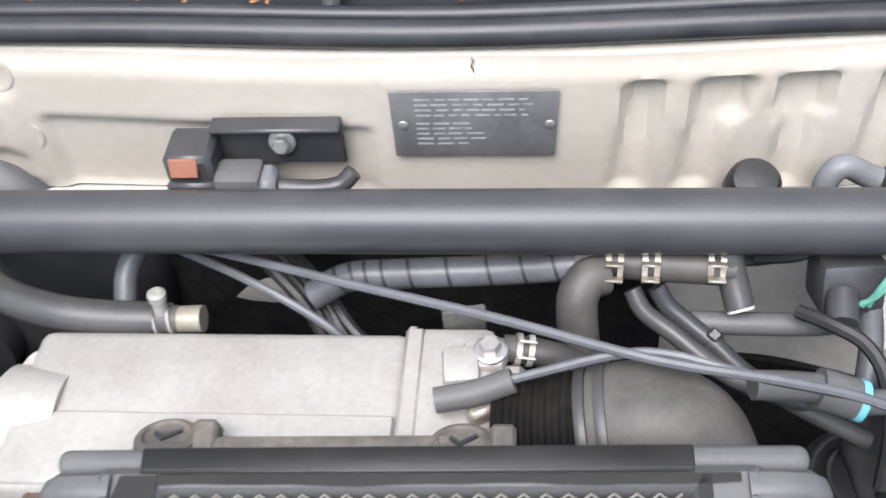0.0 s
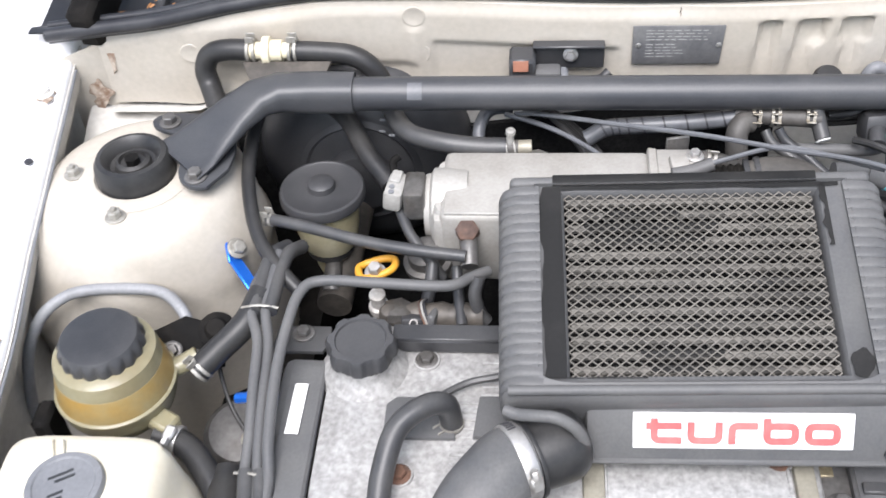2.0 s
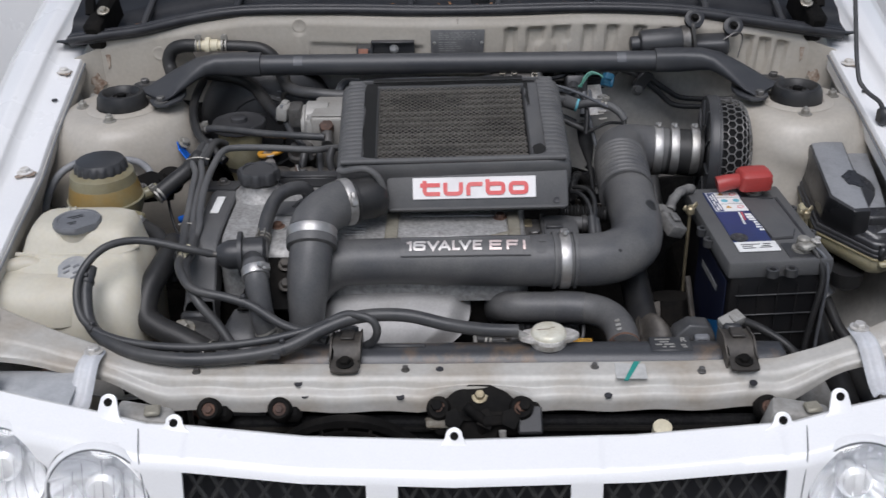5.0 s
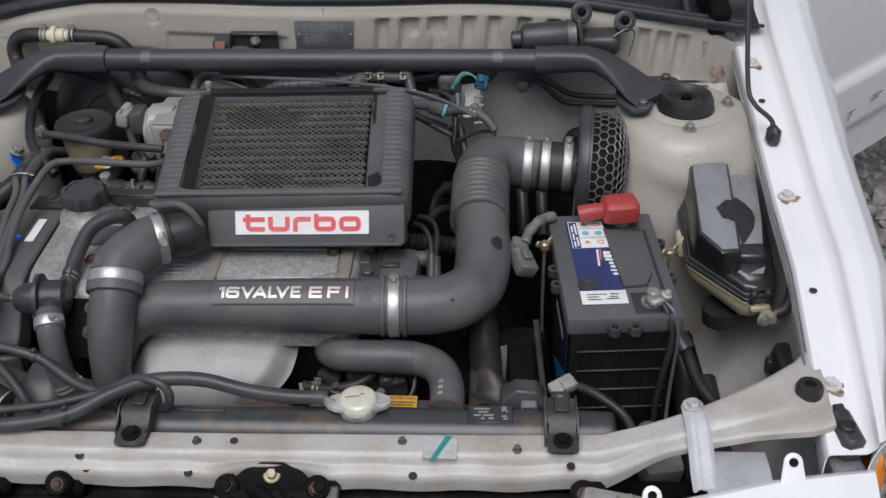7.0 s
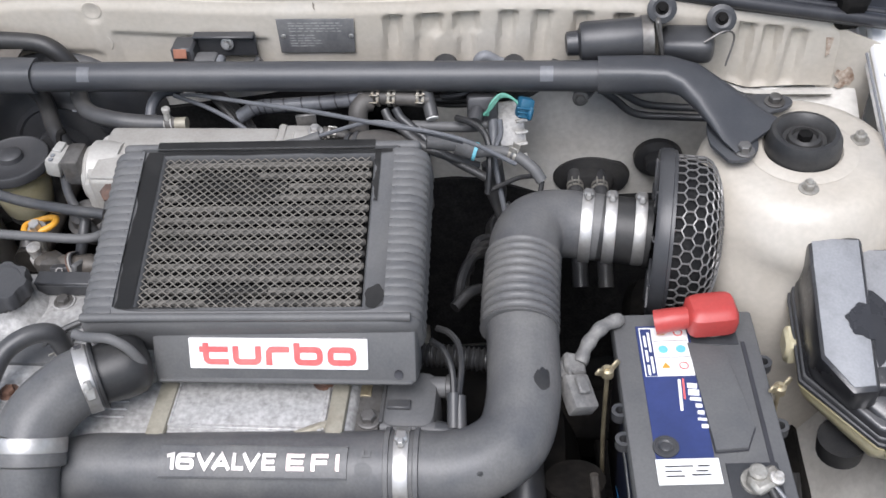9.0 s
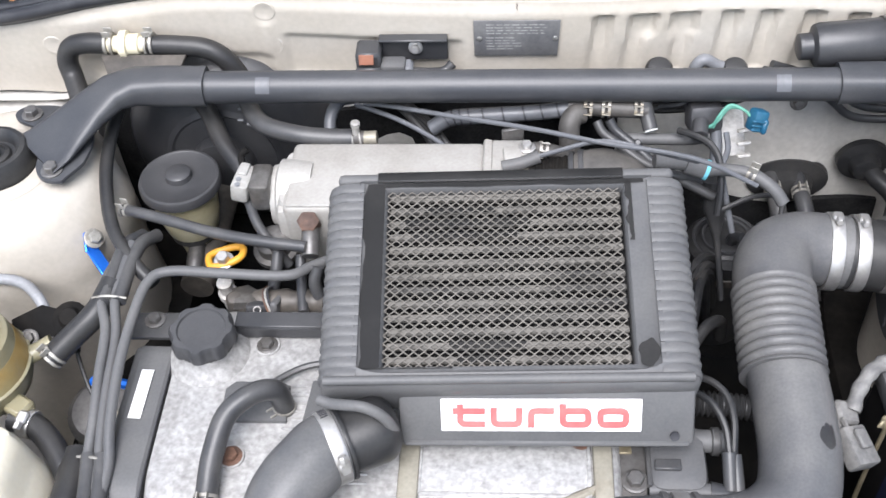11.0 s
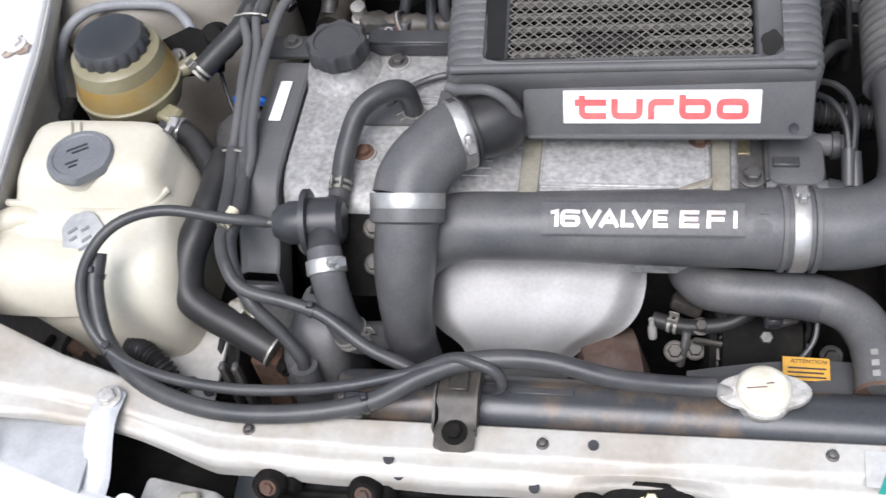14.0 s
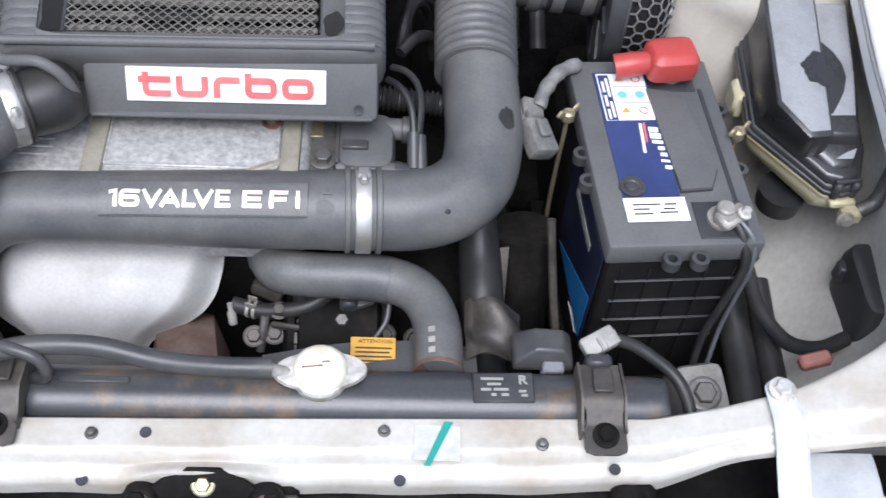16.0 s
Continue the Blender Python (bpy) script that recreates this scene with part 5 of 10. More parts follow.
# core below it
part("core", rbox(icm @ Matrix.Translation((0, HY0, -0.034)), (0.208, 0.168, 0.02), 0.002), FOAM, ic, "dark cooler core")
tb = shared("core_tube", rbox(Matrix.Identity(4), (0.202, 0.0062, 0.006), 0.0015), FIN)
for k in range(13):
    piece("core_tube", tb, icm @ pose(0, -HOLEY + HY0 + 0.007 + k * 0.0128, -0.0125), ic)
for k in range(13):
    y = -HOLEY + HY0 + 0.007 + k * 0.0128
    for cx, cy, rx, ry in PATCHES:
        if abs(y - cy) < ry:
            part("damp_streak", rbox(icm @ pose(cx + 0.004 * math.sin(k * 2.1), y, -0.0093), (2 * rx * math.sqrt(1 - ((y - cy) / ry) ** 2) + 0.01, 0.0060, 0.0006), 0.0002), WET, ic)
fb = bmesh.new()
for k in range(58):
    box(fb, pose(-0.1 + k * 0.0035, 0, 0, 0, 0, 18 if k % 2 else -18), (0.0006, 0.0075, 0.006), 0)
fnm = shared("corrugated_fin", fb, DARK)
for k in range(12):
    piece("corrugated_fin", fnm, icm @ pose(0, -HOLEY + HY0 + 0.0134 + k * 0.0128, -0.0205), ic)
# front face with the badge
fm = basis((0.033, 0.1495, 0.812), (1, ICT, 0), (0, -0.86, 0.50))
part("front_panel", rbox(fm @ Matrix.Translation((0, 0.002, -0.018)), (0.243, 0.056, 0.040), 0.005, 2), SHROUD, ic, "plain front panel of the shroud")
part("front_lip", rbox(fm @ Matrix.Translation((0, -0.024, -0.001)), (0.236, 0.006, 0.008), 0.002), SHROUD, ic)
part("top_lip", tube([icm @ V(-0.150, -HL + 0.006, 0.0), icm @ V(0.148, -HL + 0.006, 0.0)], 0.004, 10), SHROUD, ic)
bd = part("badge", rbox(fm @ Matrix.Translation((-0.004, 0.0025, 0.003)), (0.164, 0.029, 0.003), 0.0008), BADGE, ic, "white badge with red lettering")
W, Hh = 0.0208, 0.0122
lets = []
x = -0.0695
lets.append([(x + 0.003, Hh + 0.0030), (x + 0.003, 0), (x + W, 0)])
lets.append([(x - 0.0004, Hh - 0.0004), (x + W, Hh - 0.0004)])
x += 0.0305
lets.append([(x, Hh), (x, 0), (x + W, 0), (x + W, Hh)])
x += 0.0305
lets.append([(x, 0), (x, Hh), (x + W * 0.78, Hh)])
x += 0.0258
lets.append([(x, 0), (x + W, 0), (x + W, Hh), (x, Hh), (x, 0)])
lets.append([(x, Hh), (x, Hh + 0.0034)])
x += 0.0305
lets.append([(x, 0), (x, Hh), (x + W, Hh), (x + W, 0), (x, 0)])
part("lettering", strokes([[(a, b - 0.0068) for a, b in soft_corners(ln, 0.0045)] for ln in lets], 0.0054, fm @ Matrix.Translation((-0.0035, 0.0018, 0.0047)), 0.0008), LETTER, bd, "wide red letters")
part("grommet", turned([(0.004, 0), (0.004, 0.002), (0.0015, 0.0015)], fm @ Matrix.Translation((0.105, -0.016, 0.0025)), 12), INK, ic)
# rubber lug at the back
part("rear_bar", rbox(pose(-0.058, 0.378, 0.846, 15, 0, 1.6), (0.125, 0.015, 0.012), 0.004, 2), EARTHY, ic, "dusty rear mounting bar")
for x in (-0.127, 0.008):
    part("rear_lug", turned([(0.0150, -0.012), (0.0155, -0.002), (0.0145, 0.002), (0.0110, 0.0035), (0.0100, 0.0022), (0.002, 0.0022)], axis((x, 0.381, 0.850), (0, 0.4, 1)), 28), EARTHY, ic, "dusty rubber mounting lug")
    part("lug_mark", prism([(-0.006, 0.001), (-0.001, -0.004), (0.007, 0.003), (0.006, 0.005), (-0.001, -0.001), (-0.005, 0.003)], axis((x, 0.3818, 0.8522), (0, 0.4, 1)), 0.001), INK, ic)
    part("lug_ear", rbox(pose(x + 0.018, 0.380, 0.848, 15), (0.012, 0.022, 0.012), 0.002), EARTHY, ic)

# outlet collar and elbow to the intake pipe
CD = V(-0.88, -0.47, 0.02).normalized()
C1 = V(-0.138, 0.118, 0.811)
part("outlet_collar", turned([(0.0265, -0.006), (0.0262, 0.006), (0.0270, 0.012), (0.0280, 0.020), (0.0286, 0.029), (0.0286, 0.036), (0.0276, 0.042), (0.0242, 0.048), (0.0170, 0.053), (0.004, 0.055)], axis(C1, -CD), 40), RUBBER, ic, "black bulging outlet stub")
part("collar_lip", tube([(-0.150, 0.140, 0.846), (-0.140, 0.136, 0.846), (-0.128, 0.132, 0.850), (-0.112, 0.129, 0.852), (-0.098, 0.127, 0.843), (-0.0905, 0.127, 0.826), (-0.0890, 0.131, 0.805), (-0.0915, 0.140, 0.786)], 0.0046, 12), SHROUD, ic, "arched lip of the shroud over the outlet")
part("collar_bead", turned([(0.0262, -0.0016), (0.0312, -0.0016), (0.0316, 0.0), (0.0312, 0.0016), (0.0262, 0.0016)], axis(C1 - CD * 0.0075, CD), 36), RUBBER, ic)
EL = [C1 - CD * 0.006, C1 + CD * 0.010, (-0.1555, 0.1015, 0.8115), (-0.1675, 0.0855, 0.8085), (-0.1755, 0.071, 0.803), (-0.1785, 0.058, 0.795)]
elbow = thing("intercooler_elbow", EL[0], "fat black rubber elbow from the intercooler", "hose")
part("elbow", tube(EL, lambda u: 0.0296 + 0.0008 * u, 32, 8), PIPE, elbow)
wcl = band(elbow, C1 + CD * 0.002, CD, 0.0300, 0.0115, STEEL, screw=(0.35, -0.75, 0.35), name="worm_clamp", label="slotted worm-drive clamp")
for k in range(9):
    a = 0.35 + 0.10 * k
    u = (V(0, 0, 1) - CD * CD.z).normalized()
    t = CD.cross(u)
    q = u * math.cos(a) + t * math.sin(a)
    part("slot", rbox(basis(C1 + CD * 0.002 + q * 0.0317, CD, q), (0.0065, 0.0012, 0.0006), 0), INK, wcl)
LD = V(0.02, -0.77, -0.64).normalized()
C2 = V(-0.1783, 0.0580, 0.7950)
band(elbow, C2 + LD * 0.002, LD, 0.0306, 0.0130, STEEL, label="wide bright steel clamp")
EL2 = [C2 + LD * 0.004, C2 + LD * 0.018, (-0.1800, 0.032, 0.768), (-0.1825, 0.014, 0.738), (-0.184, 0.002, 0.705), (-0.184, -0.002, 0.665), (-0.182, 0.002, 0.60)]
dp = thing("throttle_down_pipe", EL2[0], "black moulded pipe running down beside the engine", "pipe")
part("pipe", tube(EL2, lambda u: 0.0270 - 0.0045 * soft_step(0.20, 0.55, u) + (0.0012 if 0.60 < u < 0.63 else 0), 32, 8), PIPE, dp)
part("rim", turned([(0.0270, -0.007), (0.0318, -0.006), (0.0322, 0.0), (0.0318, 0.005), (0.0270, 0.007)], axis(C2 + LD * 0.0145, LD), 36), PIPE, dp, "thick moulded rim")

# ---- long intake pipe with its lettering ----
AX0, AX1 = V(-0.150, 0.066, 0.750), V(0.150, 0.0795, 0.742)
pipe = thing("intake_pipe", AX0, "black moulded intake pipe with raised silver lettering", "pipe")
part("pipe", tube([(-0.200, 0.045, 0.690), (-0.185, 0.055, 0.722), (-0.150, 0.066, 0.745), (-0.09, 0.0685, 0.7485), (0.0, 0.0728, 0.746), (0.09, 0.0768, 0.7436), (0.138, 0.079, 0.7425), (0.160, 0.080, 0.742)], lambda u: 0.0300 + 0.0036 * soft_step(0.35, 0.80, u) + 0.0010 * soft_step(0.86, 0.90, u), 36, 8), PIPE, pipe)
nrm = V(-0.02, -0.60, 0.80).normalized()


def on_pipe(x, d, out):
    """A place on the pipe's upper front face."""
    c = AX0.lerp(AX1, (x - AX0.x) / (AX1.x - AX0.x)) + V(0, 0.001, 0.0012)
    r = 0.0302 + 0.0034 * soft_step(-0.085, 0.085, x)
    a = (d + 0.0045) / r
    up = V(0, 0.80, 0.60)
    return c + (nrm * math.cos(a) + up * math.sin(a)) * (r + out)


bm = bmesh.new()
loops = []
for x in [-0.0655 + 0.1655 * k / 20 for k in range(21)]:
    loops.append([on_pipe(x, d, o) for d, o in [(-0.0142, -0.002), (-0.0142, 0.0022), (-0.0134, 0.0026), (-0.0126, 0.0014), (-0.006, 0.0014), (0, 0.0014), (0.006, 0.0014), (0.0126, 0.0014), (0.0134, 0.0026), (0.0142, 0.0022), (0.0142, -0.002)]])
rings(bm, loops)
pl = part("name_panel", bm, PIPE, pipe, "raised label panel")


def wrap(bm, out):
    """Lays flat lettering on the pipe's face."""
    lo, hi = min(v.co.y for v in bm.verts), max(v.co.y for v in bm.verts)
    for k in range(1, 12):
        y = lo + (hi - lo) * k / 12
        bmesh.ops.bisect_plane(bm, geom=[*bm.verts, *bm.edges, *bm.faces], plane_co=(0, y, 0), plane_no=(0, 1, 0))
    for v in bm.verts:
        v.co = on_pipe(0.015 + v.co.x, v.co.y, out + v.co.z)
    return bm


def block_letters(rows, h):
    """Wide block capitals as stroke chains: (letter, left, right) each."""
    out = []
    lo, hi, md = -h / 2, h / 2, 0.0
    for ch, a, b in rows:
        w, c = b - a, (a + b) / 2
        out += {"1": [[(a, hi - 0.0008), (b, hi), (b, lo)]], "6": [soft_corners([(b, hi - 0.0004), (c, hi), (a, hi), (a, lo), (b, lo), (b, md + 0.0006), (a, md + 0.0006)], 0.003)], "V": [[(a, hi), (c, lo), (b, hi)]], "A": [[(a, lo), (c, hi), (b, lo)], [(a + w * 0.26, lo + h * 0.26), (b - w * 0.26, lo + h * 0.26)]], "L": [[(a, hi), (a, lo), (b, lo)]], "E": [[(b, hi), (a, hi), (a, lo), (b, lo)], [(a, md), (b - 0.001, md)]], "F": [[(b, hi), (a, hi), (a, lo)], [(a, md), (b - 0.001, md)]], "I": [[(a, hi), (a, lo)]]}[ch]
    return out


part("lettering", wrap(strokes(block_letters([("1", -0.0714, -0.0678), ("6", -0.0630, -0.0502), ("V", -0.0452, -0.0328), ("A", -0.0307, -0.0182), ("L", -0.0133, -0.0061), ("V", -0.0043, 0.0080), ("E", 0.0130, 0.0217)], 0.0106), 0.0031, Matrix.Identity(4), 0.0006), 0.0018), SILVER, pl, "silver lettering")
part("lettering", wrap(strokes(block_letters([("E", 0.0344, 0.0467), ("F", 0.0561, 0.0676), ("I", 0.0772, 0.0772)], 0.0106), 0.0031, Matrix.Identity(4), 0.0006), 0.0018), mat("rosy_silver_lettering", (0.72, 0.60, 0.57), 0.35, 0.3, (0.66, 0.50, 0.46), 60, 0.4, 0.05, 300, 0.0), pl, "rosy silver lettering")
part("mark", wrap(strokes([[(0, 0), (0, 0.004)], [(0, 0), (0.006, 0), (0.006, 0.004)]], 0.002, Matrix.Translation((0.098, 0.006, 0))), 0.0005), SHROUD, pipe)
for x in (0.131, 0.157):
    part("bead", turned([(0.0335, -0.003), (0.0372, -0.002), (0.0372, 0.002), (0.0335, 0.003)], axis((x, 0.0794, 0.7422), (1, 0.045, -0.02)), 32), PIPE, pipe)
band(pipe, (0.1440, 0.0794, 0.7422), (1, 0.045, -0.02), 0.0356, 0.013, STEEL, screw=(0, 0.2, 1), label="wide bright steel clamp")

UP = [(0.155, 0.0797, 0.742), (0.188, 0.0815, 0.742), (0.217, 0.0905, 0.744), (0.2405, 0.113, 0.748), (0.2485, 0.148, 0.756), (0.2480, 0.19, 0.765), (0.2455, 0.225, 0.773)]
inlet = thing("air_intake_elbow", UP[0], "large black intake elbow with a ribbed bellows", "pipe")
part("lower_elbow", tube(UP, 0.0345, 36, 8), PIPE, inlet)
BL = [(0.2435, 0.222, 0.7722), (0.2435, 0.262, 0.7800), (0.2445, 0.305, 0.786)]
bpath = smooth_path(BL, 60)
part("bellows", tube(bpath, lambda u: 0.0350 + 0.0036 * abs(math.cos(u * math.pi * 9)) ** 0.7, 36, raw=True), PIPE, inlet, "ribbed bellows")
UE = [(0.2445, 0.303, 0.786), (0.2465, 0.330, 0.787), (0.256, 0.352, 0.785), (0.275, 0.364, 0.781), (0.300, 0.367, 0.777), (0.322, 0.365, 0.775)]
part("upper_elbow", tube(UE, lambda u: 0.0362 - 0.001 * u, 32, 8), PIPE, inlet)
part("coupler", tube([(0.318, 0.3655, 0.775), (0.345, 0.363, 0.774), (0.374, 0.360, 0.772)], 0.0350, 32), RUBBER, inlet, "rubber coupling sleeve")
for x in (0.308, 0.332, 0.362):
    band(inlet, (x, 0.3665 - (x - 0.3) * 0.08, 0.7757), (1, -0.07, -0.04), 0.0362 if x < 0.32 else 0.0356, 0.012, STEEL, screw=(0, 0.25, 1), label="wide bright steel clamp")


def pipe_patch(name, c, d, r, out, wide, tall, m, parent):
    """A thin irregular stain that follows a pipe's skin, centred where the direction out leaves it."""
    d = Vector(d).normalized()
    o = Vector(out)
    o = (o - d * o.dot(d)).normalized()
    t = d.cross(o)
    bm = bmesh.new()
    mid = bm.verts.new(Vector(c) + o * (r + 0.0006))
    ring1, ring2 = [], []
    for k in range(28):
        a = 2 * math.pi * k / 28
        q = 1 + 0.09 * math.sin(2 * a + r * 900) + 0.05 * math.sin(5 * a + wide * 999)
        for rg, f, hgt in ((ring1, 0.55, 0.0006), (ring2, 1.0, 0.0002)):
            al, an = tall * q * f * math.sin(a), wide * q * f * math.cos(a) / r
            rg.append(bm.verts.new(Vector(c) + d * al + (o * math.cos(an) + t * math.sin(an)) * (r + hgt)))
    for k in range(28):
        bm.faces.new((mid, ring1[k], ring1[(k + 1) % 28]))
        bm.faces.new((ring1[k], ring2[k], ring2[(k + 1) % 28], ring1[(k + 1) % 28]))
    return part(name, bm, m, parent, "dark worn patch")


pipe_patch("scuff", (0.2482, 0.158, 0.758), (0, 1, 0.2), 0.0347, (0.55, -0.2, 0.8), 0.010, 0.012, RUBBER, inlet)
pipe_patch("scuff", (0.222, 0.098, 0.7455), (0.75, 0.65, 0.1), 0.0348, (0.6, -0.6, 0.35), 0.006, 0.006, RUBBER, inlet)
pipe_patch("scuff", (0.206, 0.0868, 0.7432), (0.9, 0.35, 0.05), 0.0348, (0.1, -0.75, 0.6), 0.003, 0.003, RUBBER, inlet)
pipe_patch("dust_mark", (0.114, 0.0780, 0.7430), (1, 0.06, 0), 0.0340, (0, -0.6, 0.8), 0.007, 0.009, SHROUD, inlet)

# ---- open cone air filter ----
fa = V(1, -0.09, -0.02).normalized()
fc = V(0.380, 0.362, 0.772)
filt = thing("air_filter", fc, "round air filter behind a silver honeycomb guard", "air filter")
fmx = axis(fc, fa)
part("front_plate", turned([(0.036, -0.002), (0.076, -0.003), (0.086, -0.004), (0.088, 0.000), (0.088, 0.010), (0.084, 0.012)], fmx, 48), PLASTIC, filt, "black plastic front plate")
for k in range(10):
    a = 2 * math.pi * k / 10
    part("plate_rib", rbox(fmx @ Matrix.Rotation(a, 4, "Z") @ Matrix.Translation((0.060, 0, -0.004)), (0.040, 0.003, 0.004), 0.001), PLASTIC, filt)
part("element", turned([(0.078, 0.008), (0.077, 0.034), (0.070, 0.050), (0.055, 0.058), (0.002, 0.060)], fmx, 40), FOAM, filt, "black foam element")
bm = bmesh.new()
NC = 40


def cone(q, h):
    a = q / NC * 2 * math.pi
    if h < 0.032:
        r, z = 0.0815, h
    else:
        t = (h - 0.032) / 0.04
        r, z = 0.0815 - 0.026 * t * t - 0.006 * t, 0.032 + 0.026 * (t - 0.25 * t * t)
    return fmx @ V(r * math.cos(a), r * math.sin(a), 0.010 + z)


ch = 0.0105
for row in range(8):
    for c in range(NC):
        q = c + (0.5 if row % 2 else 0)
        h = row * ch
        pts = [(q, h + ch / 3), (q + 0.5, h), (q + 0.5, h - ch * 0.0)]
        a, b = cone(q, h + ch * 0.36), cone(q + 0.5, h + ch * 0.02)
        c2 = cone(q - 0.5, h + ch * 0.02)
        d = cone(q, h + ch)
        for p0, p1 in ((a, b), (a, c2), (a, d)):
            sweep(bm, [p0, p1], 0.00095, 4, raw=True)
tagged(part("honeycomb_guard", bm, mat("dull_silver_wire", (0.22, 0.215, 0.21), 0.45, 0.4, (0.13, 0.125, 0.12), 30, 0.4, 0.1, 300, 0.1), filt, "silver honeycomb guard"), kind="stuff")
part("guard_rim", turned([(0.0805, 0.008), (0.0865, 0.008), (0.0865, 0.014), (0.0805, 0.014)], fmx, 48, False), PLASTIC, filt)

# ---- battery ----
bat = thing("battery", (0.414, 0.145, 0.54), "black car battery with a navy and white label", "battery")
bmx = basis((0.4062, 0.1470, 0.0), (1, 0.072, 0), (0, 0, 1))
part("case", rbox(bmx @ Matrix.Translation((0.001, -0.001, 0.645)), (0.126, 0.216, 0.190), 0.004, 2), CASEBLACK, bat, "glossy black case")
part("lid", rbox(bmx @ Matrix.Translation((0, 0, 0.7505)), (0.135, 0.224, 0.024), 0.004, 2), SHROUD, bat, "grey-black lid")
STEP = [(0.000, 0.070), (0.022, 0.066), (0.034, 0.055), (0.044, -0.030), (0.034, -0.052), (0.006, -0.054)]
part("lid_groove", prism([(x * 1.04 - 0.001, y * 1.03) for x, y in STEP][::-1], bmx @ Matrix.Translation((0, 0, 0.7624)), 0.0008), INK, bat)
part("lid_step", prism(STEP[::-1], bmx @ Matrix.Translation((0, 0, 0.7628)), 0.0035, 0.001), SHROUD, bat, "dark inset vent cover")
part("lid_channel", rbox(bmx @ Matrix.Translation((0.052, -0.004, 0.7628)), (0.004, 0.150, 0.0012), 0.0003), INK, bat)
part("terminal_well", rbox(bmx @ Matrix.Translation((0.034, -0.086, 0.7628)), (0.044, 0.040, 0.0016), 0.0004), PLASTIC, bat)
part("terminal_well", rbox(bmx @ Matrix.Translation((0.026, 0.090, 0.7628)), (0.044, 0.044, 0.0016), 0.0004), PLASTIC, bat)
br = shared("case_bar", rbox(Matrix.Identity(4), (0.108, 0.0026, 0.0013), 0.0004), HOSE)
for k in range(4):
    piece("case_bar", br, bmx @ pose(0, -0.1115, 0.714 - k * 0.0290), bat)
vb = shared("case_rib", rbox(Matrix.Identity(4), (0.0016, 0.0014, 0.15), 0.0004), CASEBLACK)
for k in range(5):
    piece("case_rib", vb, bmx @ pose(-0.05 + k * 0.025, -0.1112, 0.655), bat)
lab = part("top_label", rbox(bmx @ Matrix.Translation((-0.021, 0.010, 0.7632)), (0.050, 0.168, 0.0012), 0.0003), NAVY, bat, "navy top label")
part("label_white", rbox(bmx @ Matrix.Translation((-0.021, 0.061, 0.7642)), (0.045, 0.060, 0.0008), 0.0002), PAPER, lab)
part("label_white", rbox(bmx @ Matrix.Translation((-0.020, -0.074, 0.7642)), (0.054, 0.026, 0.0010), 0.0002), PAPER, bat, "white data sticker")
for j, (c1, c2) in enumerate(((AMBERLABEL, LETTER), (CYAN, CYAN), (AMBERLABEL, LETTER))):
    for k, mt in enumerate((c1, c2)):
        tri = mt is AMBERLABEL
        prof = [(0.0034, 0), (0.0044, 0), (0.0044, 0.0006), (0.0034, 0.0006)] if mt is LETTER else [(0.0046, 0), (0.0046, 0.0006), (0.001, 0.0006)]
        part("label_symbol", turned(prof, bmx @ Matrix.Translation((-0.0235 + 0.0165 * k, 0.0835 - 0.0205 * j, 0.7646)) @ Matrix.Rotation(1.571, 4, "Z"), 3 if tri else 18, mt is not LETTER), mt, lab)
part("label_strip", rbox(bmx @ Matrix.Translation((-0.0375, 0.060, 0.7647)), (0.010, 0.058, 0.0005), 0.0001), NAVY, lab)
part("printing", bars([(-0.028, -0.016, 0.002), (-0.012, 0.002, 0.002), (0.006, 0.020, 0.002), (-0.026, -0.006, -0.002), (0.0, 0.024, -0.002)], bmx @ Matrix.Translation((-0.0375, 0.060, 0.7651)) @ Matrix.Rotation(1.571, 4, "Z"), 0.0022), PAPER, lab)
part("label_line", rbox(bmx @ Matrix.Translation((-0.0155, 0.0735, 0.7647)), (0.032, 0.0008, 0.0004), 0.0), WORN, lab)
part("label_line", rbox(bmx @ Matrix.Translation((-0.0155, 0.0530, 0.7647)), (0.032, 0.0008, 0.0004), 0.0), WORN, lab)
part("printing", bars([(-0.020, -0.006, 0.0), (-0.020, 0.004, 0.005), (0.008, 0.018, 0.005), (0.002, 0.018, -0.004), (-0.020, -0.004, -0.005), (0.006, 0.016, 0.000)], bmx @ Matrix.Translation((-0.020, -0.074, 0.7648)), 0.0013), INK, bat)
for k, (w, h) in enumerate(((0.006, 0.009), (0.007, 0.010), (0.004, 0.010), (0.0045, 0.006), (0.0045, 0.006), (0.003, 0.008), (0.0045, 0.006))):
    part("print_block", rbox(bmx @ pose(-0.0035 + 0.0006 * k - h * 0.3 + 0.003, 0.019 - 0.0076 * k, 0.7640, 0, 0, -8), (h, w, 0.0006), 0.0015), PAPER, lab)
part("print_stripe", rbox(bmx @ pose(-0.0110, 0.016, 0.7640, 0, 0, -4), (0.0018, 0.024, 0.0006), 0.0002), LETTER, lab)
part("print_stripe", rbox(bmx @ pose(-0.0150, 0.009, 0.7640, 0, 0, -4), (0.0028, 0.036, 0.0006), 0.0002), PAPER, lab)
part("charge_eye", turned([(0.0115, 0), (0.0115, 0.0016), (0.0095, 0.0020), (0.0090, 0.0012), (0.0070, 0.0012), (0.0065, 0.0020), (0.005, 0.0012), (0.004, 0.0018), (0.001, 0.0018)], bmx @ Matrix.Translation((-0.036, -0.048, 0.7638)), 20), PLASTIC, bat)
sm = basis(bmx @ V(-0.0630, 0, 0.655), (0.06, -1, 0), (-1, -0.06, 0))
